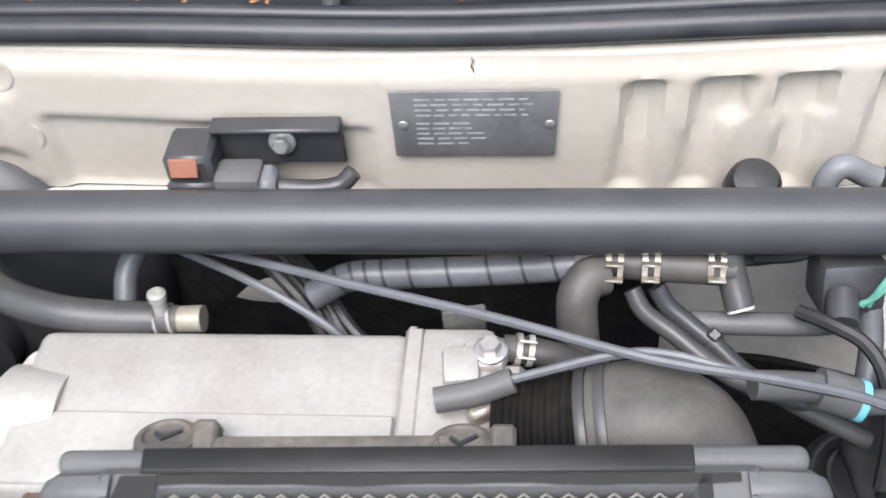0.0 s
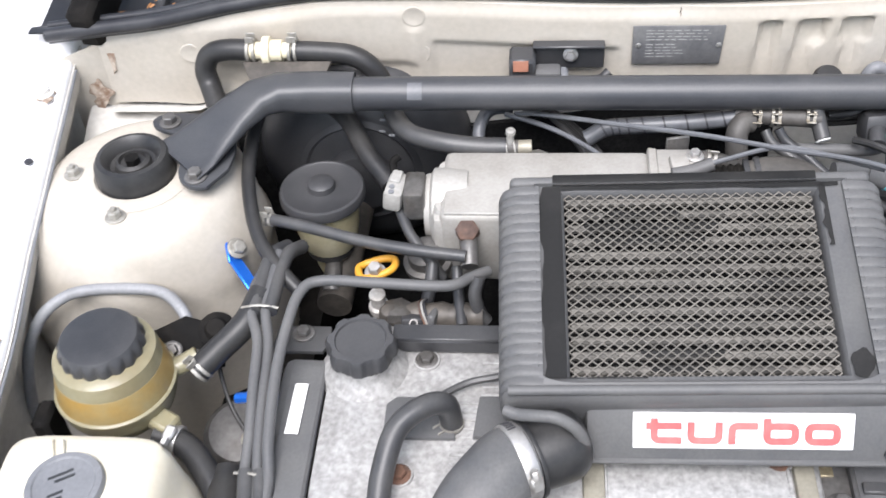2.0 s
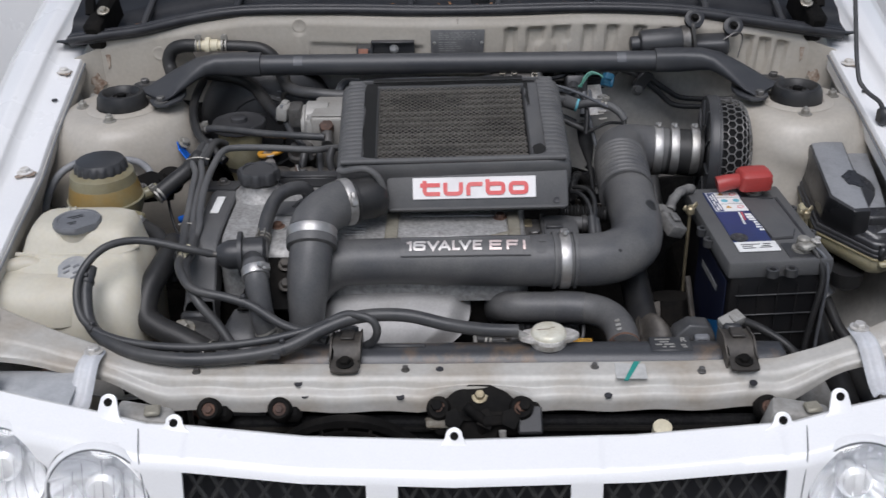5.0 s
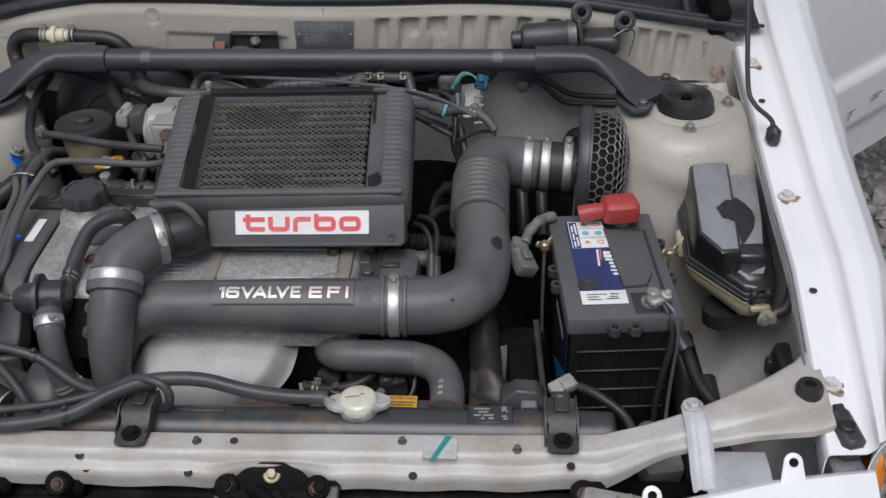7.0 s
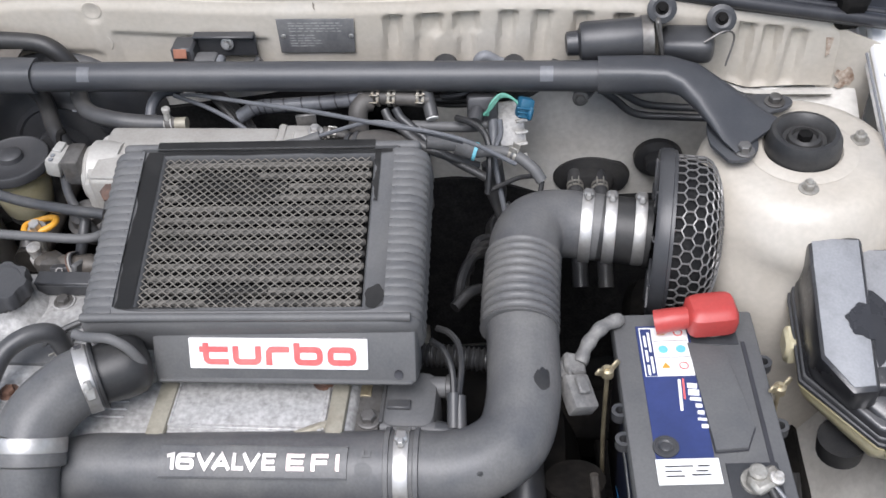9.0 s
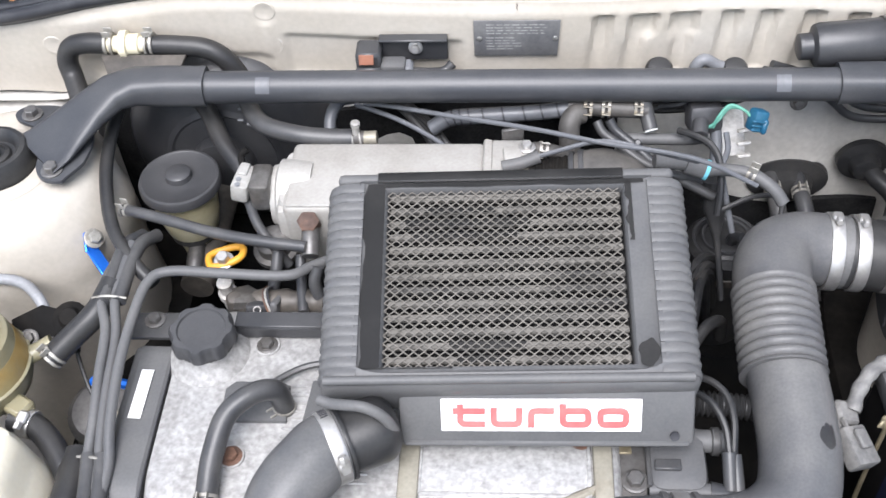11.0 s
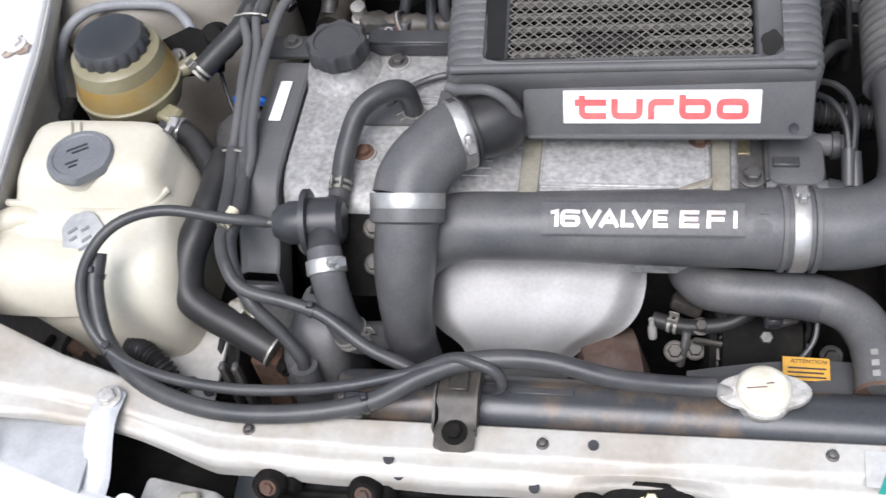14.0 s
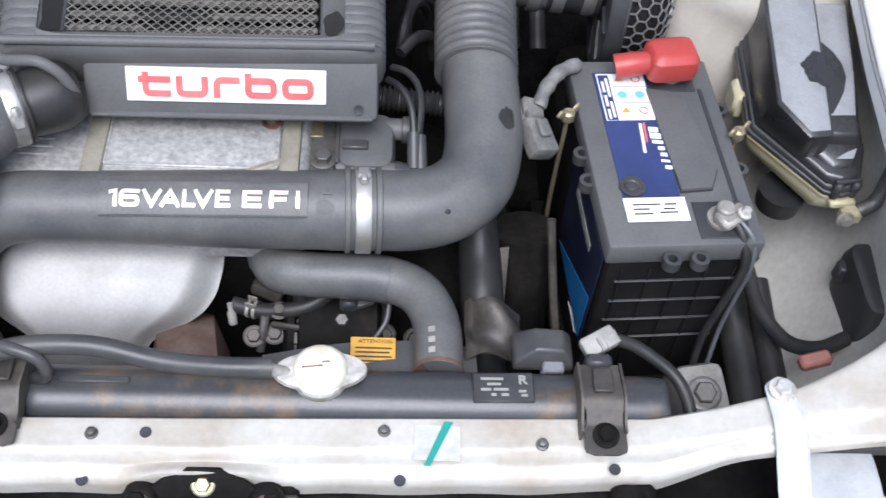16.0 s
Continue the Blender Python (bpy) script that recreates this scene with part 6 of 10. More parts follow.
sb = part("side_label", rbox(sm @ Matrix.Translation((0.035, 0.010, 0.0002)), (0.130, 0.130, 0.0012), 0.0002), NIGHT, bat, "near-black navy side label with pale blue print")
part("print_block", rbox(sm @ Matrix.Translation((0.030, 0.045, 0.0012)), (0.070, 0.009, 0.0008), 0.0002), WORN, sb)
part("blue_wedge", prism([(-0.02, -0.05), (0.095, -0.05), (0.095, 0.012)], sm @ Matrix.Translation((0, 0, 0.0009)), 0.0006), SKYBLUE, sb)
part("printing", bars([(0.06, 0.09, -0.052), (0.05, 0.085, -0.058)], sm @ Matrix.Translation((0, 0, 0.0009)), 0.002), PAPER, sb)
for x, y in ((-0.070, 0.000), (-0.070, -0.032), (0.069, 0.052), (0.069, -0.022), (-0.014, -0.120), (0.010, -0.120)):
    lp = turned([(0.0042, -0.008), (0.0078, -0.008), (0.0078, 0.002), (0.0042, 0.002), (0.0042, -0.008)], bmx @ Matrix.Translation((x, y, 0.754)), 16, False)
    part("lid_loop", lp, HOSE, bat)
for y, mt in ((-0.086, DULLZINC), (0.090, DULLZINC)):
    x = 0.034 if y < 0 else 0.026
    tm = part("terminal", turned([(0.013, 0), (0.013, 0.003), (0.0085, 0.004), (0.008, 0.016), (0.006, 0.018)], bmx @ Matrix.Translation((x, y, 0.7635)), 20), mt, bat, "lead terminal post")
    part("terminal_clamp", rbox(bmx @ Matrix.Translation((x + 0.006, y - 0.004, 0.772)) @ Matrix.Rotation(0.5, 4, "Z"), (0.030, 0.018, 0.010), 0.003), DULLZINC, tm, "cable clamp")
    bolt(tm, bmx @ V(x + 0.014, y - 0.006, 0.777), (0.3, 0, 1), 0.004, PALEZINC)
for x, y in ((-0.078, 0.038), (0.074, 0.012)):
    wn2 = thing("wing_nut", bmx @ V(x, y, 0.76), "yellow zinc wing nut on the battery hold-down", "wing nut", group="battery wing nuts")
    c = bmx @ V(x, y, 0.764)
    part("hub", turned([(0.006, -0.004), (0.006, 0.004), (0.004, 0.006)], Matrix.Translation(c), 14), GOLD, wn2)
    for q in (-1, 1):
        part("ear", rbox(Matrix.Translation(c) @ Matrix.Rotation(0.6, 4, "Z") @ pose(q * 0.008, 0, 0.005, 0, q * -40, 0), (0.012, 0.003, 0.008), 0.0014), GOLD, wn2)
    part("rod", tube([bmx @ V(x, y, 0.772), bmx @ V(x, y, 0.66), bmx @ V(x + 0.004, y, 0.55)], 0.0022, 8), GOLD, wn2, "threaded rod")
tr = thing("battery_tray", (0.41, 0.145, 0.535), "dark steel tray under the battery", "tray")
part("tray", rbox(bmx @ Matrix.Translation((0, 0, 0.543)), (0.150, 0.245, 0.012), 0.003), DARK, tr)
part("leg", rbox(bmx @ Matrix.Translation((0, 0, 0.43)), (0.12, 0.20, 0.22), 0.01), DARK, tr)
part("strap", tube([bmx @ V(-0.094, -0.03, 0.70), bmx @ V(-0.086, -0.07, 0.62), bmx @ V(-0.076, -0.11, 0.555)], 0.004, 8), BRACKETMET, tr, "bent steel strap")

# red cover on the positive pole
rc = thing("terminal_cover", (0.433, 0.232, 0.78), "red rubber terminal cover on the battery", "terminal cover")
rmx = basis((0.4225, 0.2345, 0.788), (1, 0.16, 0.02), (0, 0, 1))
part("hood", loft([(-0.023, 0.023, -0.017, 0.018, -0.014), (-0.024, 0.024, -0.019, 0.020, -0.002), (-0.023, 0.023, -0.018, 0.019, 0.007), (-0.019, 0.020, -0.013, 0.015, 0.012), (-0.012, 0.014, -0.007, 0.009, 0.0135)], 32, 5), RED, rc)
ob = rc.children[0]
ob.data.transform(Matrix.Translation(-ORIGIN[rc.name]) @ rmx @ Matrix.Translation(ORIGIN[rc.name]))
part("sleeve", tube([rmx @ V(-0.020, 0, -0.003), rmx @ V(-0.036, 0.000, -0.004), rmx @ V(-0.052, 0.002, -0.008)], lambda u: 0.0105 + 0.0015 * u, 14), RED, rc)

# ---- fuse boxes ----
fx = thing("relay_box", (0.567, 0.235, 0.66), "black relay box lid on a yellowed base", "fuse box")
RIM = [(0.520, 0.340), (0.513, 0.300), (0.5135, 0.212), (0.5735, 0.1500), (0.590, 0.1465), (0.606, 0.152), (0.618, 0.195), (0.620, 0.340)]


def rim(out, dz, tilt=0.20):
    """The lid's outline grown by out, on its forward slope."""
    cx, cy = 0.566, 0.245
    return [(cx + (x - cx) * (1 + out / 0.055), cy + (y - cy) * (1 + out / 0.11), 0.7225 + tilt * (y - 0.20) + dz) for x, y in RIM]


part("base", stack([rim(-0.008, -0.036), rim(-0.001, -0.024), rim(0.001, -0.008)], 0.003), MILKY, fx, "yellowed plastic base")
part("bracket", rbox((0.585, 0.28, 0.665), (0.06, 0.09, 0.05), 0.006), DARK, fx, "dark mounting bracket")
part("base_lip", stack([rim(0.0030, -0.013), rim(0.0030, -0.009)], 0.0012), MILKY, fx)
part("seam", stack([rim(0.0038, -0.0085), rim(0.0038, -0.0035)], 0.0014), PLASTIC, fx)
part("lid_edge", stack([rim(0.0018, -0.003), rim(0.0008, 0.003)], 0.0015), PLASTIC, fx)
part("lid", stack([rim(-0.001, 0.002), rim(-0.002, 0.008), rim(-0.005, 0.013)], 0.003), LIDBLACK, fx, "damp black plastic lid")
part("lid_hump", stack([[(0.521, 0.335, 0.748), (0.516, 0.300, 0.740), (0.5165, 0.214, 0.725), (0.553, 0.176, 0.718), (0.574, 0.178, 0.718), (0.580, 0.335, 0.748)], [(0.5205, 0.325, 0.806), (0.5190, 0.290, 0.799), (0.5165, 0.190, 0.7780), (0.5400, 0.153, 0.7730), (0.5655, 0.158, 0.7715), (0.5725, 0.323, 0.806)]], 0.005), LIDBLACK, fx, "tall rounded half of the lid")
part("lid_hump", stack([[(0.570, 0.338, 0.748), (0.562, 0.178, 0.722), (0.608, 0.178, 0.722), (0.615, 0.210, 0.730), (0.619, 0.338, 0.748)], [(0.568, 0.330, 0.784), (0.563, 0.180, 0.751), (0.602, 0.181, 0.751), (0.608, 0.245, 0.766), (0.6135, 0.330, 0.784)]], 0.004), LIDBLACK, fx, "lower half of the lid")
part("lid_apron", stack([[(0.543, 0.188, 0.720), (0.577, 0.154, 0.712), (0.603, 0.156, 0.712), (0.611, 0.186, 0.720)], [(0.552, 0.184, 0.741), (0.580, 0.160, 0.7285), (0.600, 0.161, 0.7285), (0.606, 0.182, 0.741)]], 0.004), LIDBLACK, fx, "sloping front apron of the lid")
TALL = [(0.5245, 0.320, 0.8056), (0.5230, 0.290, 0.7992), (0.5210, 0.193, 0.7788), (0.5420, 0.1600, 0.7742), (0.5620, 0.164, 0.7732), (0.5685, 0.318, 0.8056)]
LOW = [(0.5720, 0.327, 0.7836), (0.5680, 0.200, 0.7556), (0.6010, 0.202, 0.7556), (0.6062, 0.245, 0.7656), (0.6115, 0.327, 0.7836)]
# pale top plates: dust, with the sheen of the sky put into their grey
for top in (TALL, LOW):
    part("dusty_top", stack([[(x, y, z - 0.001) for x, y, z in top], [(x, y, z + 0.0006) for x, y, z in top]], 0.0004), BLUEGREY, fx, "lid top with dust and sky sheen in its pale grey")
part("dusty_top", prism([(-0.009, -0.005), (0.008, -0.004), (0.012, 0.006), (0.002, 0.002)], pose(0.590, 0.171, 0.7350, 28), 0.0010), BLUEGREY, fx, "dry dusty patch of the apron")
half = []
for k in range(25):
    a = math.radians(90 + 180 * k / 24)
    q = 1 + 0.06 * math.sin(7 * a) + 0.04 * math.sin(13 * a + 1)
    half.append((0.0225 * q * math.cos(a), 0.0195 * q * math.sin(a)))
part("water_mark", prism(half, pose(0.5675, 0.228, 0.7882, 12.0), 0.0009), LIDBLACK, fx, "dark drying water mark")
half = [(0.0, 0.044), (0.010, 0.041), (0.019, 0.031), (0.0255, 0.018), (0.0275, 0.003), (0.023, -0.014), (0.015, -0.028), (0.009, -0.038), (0.004, -0.042), (0.001, -0.01)]
part("water_mark", prism(half[::-1], pose(0.5705, 0.240, 0.7652, 12.4), 0.0010), LIDBLACK, fx, "dark drying water mark")
for x, y, z in ((0.603, 0.1520, 0.711), (0.585, 0.1490, 0.711)):
    part("catch", rbox(pose(x, y - 0.002, z, 8, 0, 8), (0.010, 0.010, 0.022), 0.003), PLASTIC, fx)
part("catch_bar", tube([(0.581, 0.147, 0.722), (0.606, 0.151, 0.722)], 0.0022, 8), PLASTIC, fx)
part("catch_tab", rbox(pose(0.595, 0.146, 0.696, 0, 0, 8), (0.026, 0.010, 0.008), 0.002), MILKY, fx)
part("catch", rbox(pose(0.510, 0.262, 0.715, 0, 0, 0), (0.014, 0.030, 0.030), 0.004), MILKY, fx)
part("mount_ear", rbox(pose(0.606, 0.140, 0.686, 0, 0, 10), (0.022, 0.016, 0.018), 0.004), MILKY, fx)
bolt(fx, V(0.598, 0.132, 0.688), (0, -1, 0.2), 0.0055, ZINC)
part("mount_ear", rbox((0.508, 0.338, 0.716), (0.028, 0.024, 0.028), 0.006, 2), MILKY, fx)
bolt(fx, V(0.505, 0.325, 0.722), (0, -0.8, 0.5), 0.0065, ZINC)
part("stay", tube([(0.612, 0.140, 0.690), (0.628, 0.146, 0.700), (0.634, 0.156, 0.735), (0.636, 0.16, 0.775)], 0.0075, 10), GREYMET, fx, "bent steel stay")
part("drain_cup", turned([(0.024, 0), (0.022, -0.022), (0.012, -0.030)], pose(0.556, 0.185, 0.668), 20), RUBBER, fx)
f2 = thing("fuse_box", (0.630, 0.088, 0.62), "small black fuse box on the inner wing", "fuse box")
part("body", loft([(0.612, 0.662, 0.044, 0.130, 0.585), (0.610, 0.662, 0.042, 0.132, 0.642), (0.613, 0.658, 0.046, 0.128, 0.656), (0.618, 0.652, 0.052, 0.122, 0.659)], 28, 6), PLASTIC, f2)
part("catch", rbox((0.609, 0.112, 0.632), (0.010, 0.014, 0.022), 0.002), PLASTIC, f2)

# ---- engine ----
eng = thing("engine", (-0.10, 0.18, 0.45), "four-cylinder engine with an oxidised alloy cam cover", "engine")
ETOP = 0.766


def frame_lip(rect, w, z, h):
    """A low raised border round a panel (x0, x1, y0, y1)."""
    x0, x1, y0, y1 = rect
    bm = bmesh.new()
    for c, sz in ((((x0 + x1) / 2, y0), (x1 - x0, w)), (((x0 + x1) / 2, y1), (x1 - x0, w)), ((x0, (y0 + y1) / 2), (w, y1 - y0)), ((x1, (y0 + y1) / 2), (w, y1 - y0))):
        box(bm, Matrix.Translation((c[0], c[1], z)), (sz[0], sz[1], h), 0.001)
    return bm


def cam_cover():
    secs = [(-0.3075, 0.100, 0.066, 0.300, 0.690), (-0.3075, 0.100, 0.066, 0.302, 0.730), (-0.3075, 0.099, 0.070, 0.301, 0.748), (-0.3072, 0.097, 0.077, 0.299, 0.758), (-0.3065, 0.093, 0.087, 0.295, 0.764), (-0.3055, 0.088, 0.098, 0.290, ETOP)]
    return loft(secs, 72, 12)


cc = part("cam_cover", cam_cover(), CAST, eng, "mottled oxidised alloy cam cover")
part("oil_filler_neck", turned([(0.040, -0.003), (0.037, 0.002), (0.031, 0.008), (0.0262, 0.014), (0.0255, 0.022)], axis((-0.2755, 0.243, ETOP), (0, -0.03, 1)), 36), CAST, cc)

for k in range(17):
    y = 0.110 + k * 0.0088
    part("cast_line", rbox((-0.156 + (0.012 if y > 0.21 else 0), y, ETOP + 0.0004), (0.080 if y < 0.21 else 0.058, 0.0026, 0.0022), 0.0008), CAST, cc)
part("plate_pad", prism([(-0.030, -0.020), (0.030, -0.020), (0.028, 0.018), (0.020, 0.022), (-0.022, 0.022), (-0.030, 0.014)], pose(-0.222, 0.188, ETOP), 0.004, 0.0015), SHROUD, cc, "dark baffle cover plate")
part("plate_pad", prism([(-0.020, -0.02), (0.02, -0.02), (0.02, 0.022), (-0.016, 0.022)], pose(-0.158, 0.190, ETOP), 0.004, 0.0015), SHROUD, cc)
for x, y in ((-0.222, 0.252), (-0.235, 0.133), (0.064, 0.155), (-0.045, 0.25)):
    part("dimple", turned([(0.012, 0), (0.0115, 0.002), (0.009, 0.0024), (0.008, 0.001)], axis((x, y, ETOP), (0, 0, 1)), 18), CAST, cc)
    bolt(cc, (x, y, ETOP + 0.001), (0, 0, 1), 0.0065, GREYMET if y > 0.2 else RUSTY, h=0.006)
# front part of the cover: bright panel and its straps
part("spark_cover", rbox((-0.001, 0.130, ETOP - 0.004), (0.146, 0.066, 0.012), 0.004, 2), BRIGHTCAST, cc, "bright mottled alloy centre panel")
part("panel_lip", frame_lip((-0.072, 0.070, 0.101, 0.161), 0.004, ETOP + 0.0015, 0.003), BRIGHTCAST, cc)
for x, w in ((-0.081, 0.0175), (0.0815, 0.0165)):
    part("strap", rbox((x, 0.125, ETOP + 0.001), (w, 0.085, 0.010), 0.003, 2), TANNED, cc, "khaki-grey cast strap")
part("strap_web", rbox(pose(0.064, 0.1030, ETOP + 0.001, 0, 0, 26), (0.044, 0.009, 0.008), 0.003), TANNED, cc)
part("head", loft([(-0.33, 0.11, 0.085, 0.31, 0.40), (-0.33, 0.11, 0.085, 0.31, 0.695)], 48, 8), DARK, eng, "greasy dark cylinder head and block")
cap = thing("oil_filler_cap", (-0.2755, 0.243, 0.788), "black lobed plastic oil filler cap", "oil cap")
bm = bmesh.new()
loops = []
for r, h in ((0.8, 0.0), (1.0, 0.002), (1.0, 0.014), (0.92, 0.018), (0.76, 0.0185), (0.73, 0.0165), (0.05, 0.0165)):
    lp = []
    for k in range(96):
        a = 2 * math.pi * k / 96
        lobe = 1 + 0.050 * math.tanh(3 * math.cos(8 * a)) * (1 if r > 0.9 else 0)
        q = 0.0292 * r * lobe
        lp.append(V(-0.2755 + q * math.cos(a), 0.243 + q * math.sin(a), 0.787 + h))
    loops.append(lp)
rings(bm, loops)
part("grip", bm, PLASTIC, cap)
part("neck_ring", turned([(0.026, 0.782), (0.0265, 0.788), (0.025, 0.7885)], pose(-0.2755, 0.243, 0), 32), RUBBER, cap)
# timing belt cover
tc = thing("timing_cover", (-0.335, 0.16, 0.6), "dark plastic timing belt cover with a white label", "belt cover")


def belt(u, v):
    y = 0.035 + 0.225 * u
    z = 0.7685 - 0.060 * (1 - soft_step(0.0, 0.42, u)) ** 2 - 0.03 * soft_step(0.94, 1.0, u)
    pr = [(0.0, -0.3082, -0.05), (0.1, -0.3082, 0.0), (0.16, -0.3105, 0.002), (0.62, -0.338, 0.003), (0.72, -0.345, -0.001), (0.80, -0.349, -0.010), (1.0, -0.352, -0.18)]
    x, dz = lerp_table(pr, v)
    return V(x, y, z + dz)


part("cover", sheet(belt, 40, 100, 0.002), SHROUD, tc)
part("front_cover", rbox((-0.330, 0.034, 0.625), (0.046, 0.012, 0.14), 0.004), HOSE, tc)
part("seam", tube([(-0.3082, 0.255, 0.7672), (-0.3082, 0.15, 0.7678), (-0.3080, 0.09, 0.763), (-0.3080, 0.062, 0.742)], 0.0008, 6), INK, tc)
part("label", rbox(pose(-0.3268, 0.193, 0.7725, 0, 0, -1), (0.0115, 0.052, 0.0012), 0.0002), PAPER, tc, "white paper label")
part("lifting_eye", prism([(-0.025, -0.014), (0.022, -0.014), (0.028, 0.0), (0.026, 0.016), (-0.022, 0.016)], pose(-0.338, 0.276, 0.761), 0.004, 0.001), HOSE, tc, "dark steel lifting plate")
bolt(tc, (-0.336, 0.282, 0.765), (0, 0, 1), 0.0065, GREYMET)
for y, z in ((0.10, 0.70), (0.17, 0.68)):
    bolt(tc, (-0.353, y, z), (-1, 0, 0), 0.006, DARK)
# coil rail behind the filler cap
wr = thing("wiring_rail", (-0.203, 0.268, 0.77), "black plastic wiring rail behind the oil cap", "wiring rail")
part("rail", rbox((-0.203, 0.2685, 0.775), (0.098, 0.0165, 0.016), 0.002), PLASTIC, wr)
part("rail_lid", rbox((-0.203, 0.2690, 0.7842), (0.098, 0.0180, 0.0030), 0.001), PLASTIC, wr)

# distributor at the cover's end
ds = thing("distributor", (0.135, 0.14, 0.74), "black distributor with ignition leads", "distributor")
part("body", loft([(0.118, 0.170, 0.112, 0.178, 0.690), (0.118, 0.171, 0.110, 0.180, 0.750), (0.121, 0.168, 0.114, 0.176, 0.760), (0.128, 0.160, 0.122, 0.168, 0.763)], 32, 5), SHROUD, ds)
part("body_ridge", rbox((0.1205, 0.146, 0.757), (0.004, 0.060, 0.012), 0.001), HOSE, ds)
part("flange", prism([(-0.014, -0.034), (0.012, -0.034), (0.013, 0.032), (-0.012, 0.034), (-0.014, -0.010)], pose(0.1065, 0.142, 0.748), 0.008, 0.002), GREYMET, ds, "dull alloy flange")
bolt(ds, (0.1085, 0.1225, 0.756), (0, 0, 1), 0.0075, GREYMET, h=0.008)
part("upper_tower", tube([(0.158, 0.166, 0.752), (0.172, 0.166, 0.752), (0.190, 0.166, 0.751)], 0.0100, 16), SHROUD, ds)
part("tower_collar", turned([(0.010, -0.004), (0.0125, -0.003), (0.0125, 0.003), (0.010, 0.004)], axis((0.180, 0.166, 0.7515), (1, 0, 0)), 20), HOSE, ds)
part("lower_tower", tube([(0.120, 0.118, 0.751), (0.150, 0.117, 0.751), (0.178, 0.115, 0.751)], 0.0085, 16), SHROUD, ds)
part("boot", tube([(0.170, 0.1155, 0.751), (0.186, 0.114, 0.750), (0.206, 0.111, 0.748)], lambda u: 0.0105 - 0.0035 * u, 16), HOSE, ds, "rubber lead boot")
part("bracket_tab", rbox((0.136, 0.134, 0.765), (0.022, 0.010, 0.004), 0.001), HOSE, ds)
part("yellow_mark", rbox((0.1015, 0.160, 0.7568), (0.012, 0.022, 0.002), 0.0006), GOLD, ds, "olive yellow paint mark")
for pts in ([(0.166, 0.208, 0.788), (0.178, 0.200, 0.791), (0.188, 0.186, 0.790), (0.192, 0.165, 0.784), (0.191, 0.142, 0.770), (0.193, 0.116, 0.755)], [(0.162, 0.192, 0.788), (0.174, 0.180, 0.790), (0.183, 0.162, 0.785), (0.186, 0.142, 0.774), (0.187, 0.116, 0.756)]):
    ld = hose("ignition_lead", pts, 0.0031, "black ignition lead from the distributor", "ignition lead", RUBBER, group="ignition leads", seg=8)
    part("sleeve", tube([V(*pts[-2]), V(*pts[-2]).lerp(V(*pts[-1]), 0.5), V(*pts[-1])], 0.0060, 12), HOSE, ld)

# intake plenum and throttle
pn = thing("intake_plenum", (-0.12, 0.42, 0.80), "pale cast alloy intake plenum", "intake plenum")
pb = rbox((-0.119, 0.4105, 0.7935), (0.194, 0.094, 0.085), 0.007, 3)
part("body", pb, PLENUM, pn)
part("left_step", rbox((-0.213, 0.4085, 0.7895), (0.020, 0.086, 0.077), 0.006, 2), PLENUM, pn)
part("end_block", rbox((0.000, 0.4125, 0.794), (0.042, 0.094, 0.088), 0.006, 2), PLENUM, pn)
part("gasket", rbox((-0.0215, 0.4115, 0.794), (0.005, 0.0955, 0.0875), 0.001), TANNED, pn)
part("body_step", rbox((-0.119, 0.385, 0.8365), (0.186, 0.040, 0.003), 0.0012), PLENUM, pn)
part("end_rib", rbox((-0.020, 0.4115, 0.8365), (0.010, 0.092, 0.005), 0.0018), PLENUM, pn)
bolt(pn, (0.018, 0.414, 0.838), (0, 0, 1), 0.006, STEEL)
for x, y in ((0.012, 0.388), (0.016, 0.405)):
    part("linkage", rbox(pose(x, y, 0.842, 0, 0, 30), (0.016, 0.008, 0.010), 0.002), ZINC, pn)
part("end_lug", prism([(-0.010, -0.008), (0.006, -0.010), (0.011, 0.0), (0.006, 0.010), (-0.010, 0.008)], pose(0.016, 0.440, 0.834, 0, 0, 12), 0.008, 0.002), PLENUM, pn)
bolt(pn, (0.018, 0.440, 0.842), (0, 0, 1), 0.0055, STEEL)
part("end_lug", prism([(-0.010, -0.007), (0.004, -0.009), (0.010, 0.0), (0.004, 0.009), (-0.010, 0.007)], pose(0.018, 0.386, 0.832, 0, 0, -8), 0.009, 0.002), PLENUM, pn)
for k in range(3):
    part("bolt_hole", turned([(0.0032, 0), (0.0032, 0.0008), (0.001, 0.0008)], axis((0.012 + 0.004 * (k % 2), 0.376 + 0.017 * k, 0.8414 if k == 0 else 0.8386), (0, 0, 1)), 12), INK, pn)
part("end_boss", rbox(pose(0.004, 0.432, 0.840, 0, 0, 6), (0.018, 0.022, 0.008), 0.003, 2), PLENUM, pn)
part("cable_bracket", rbox(pose(0.004, 0.462, 0.838, 0, 0, 10), (0.022, 0.004, 0.020), 0.001), GREYMET, pn, "dull plated cable bracket")
th = pn
part("throttle_housing", turned([(0.034, -0.022), (0.036, -0.004), (0.036, 0.010), (0.031, 0.013), (0.030, 0.018)], axis((-0.214, 0.411, 0.806), (-1, 0, 0)), 32), PLENUM, th)
part("throat", loft([(-0.226, -0.190, 0.368, 0.448, 0.775), (-0.228, -0.190, 0.366, 0.450, 0.815), (-0.222, -0.192, 0.374, 0.446, 0.832)], 28, 4), PLENUM, th)
part("sensor", rbox((-0.241, 0.402, 0.826), (0.020, 0.036, 0.032), 0.004, 2), GREYMET, th, "grey throttle sensor")
part("plug", rbox(pose(-0.259, 0.402, 0.831, 0, 8, -8), (0.018, 0.034, 0.022), 0.004, 2), PLUGWHITE, th, "off-white connector plug")
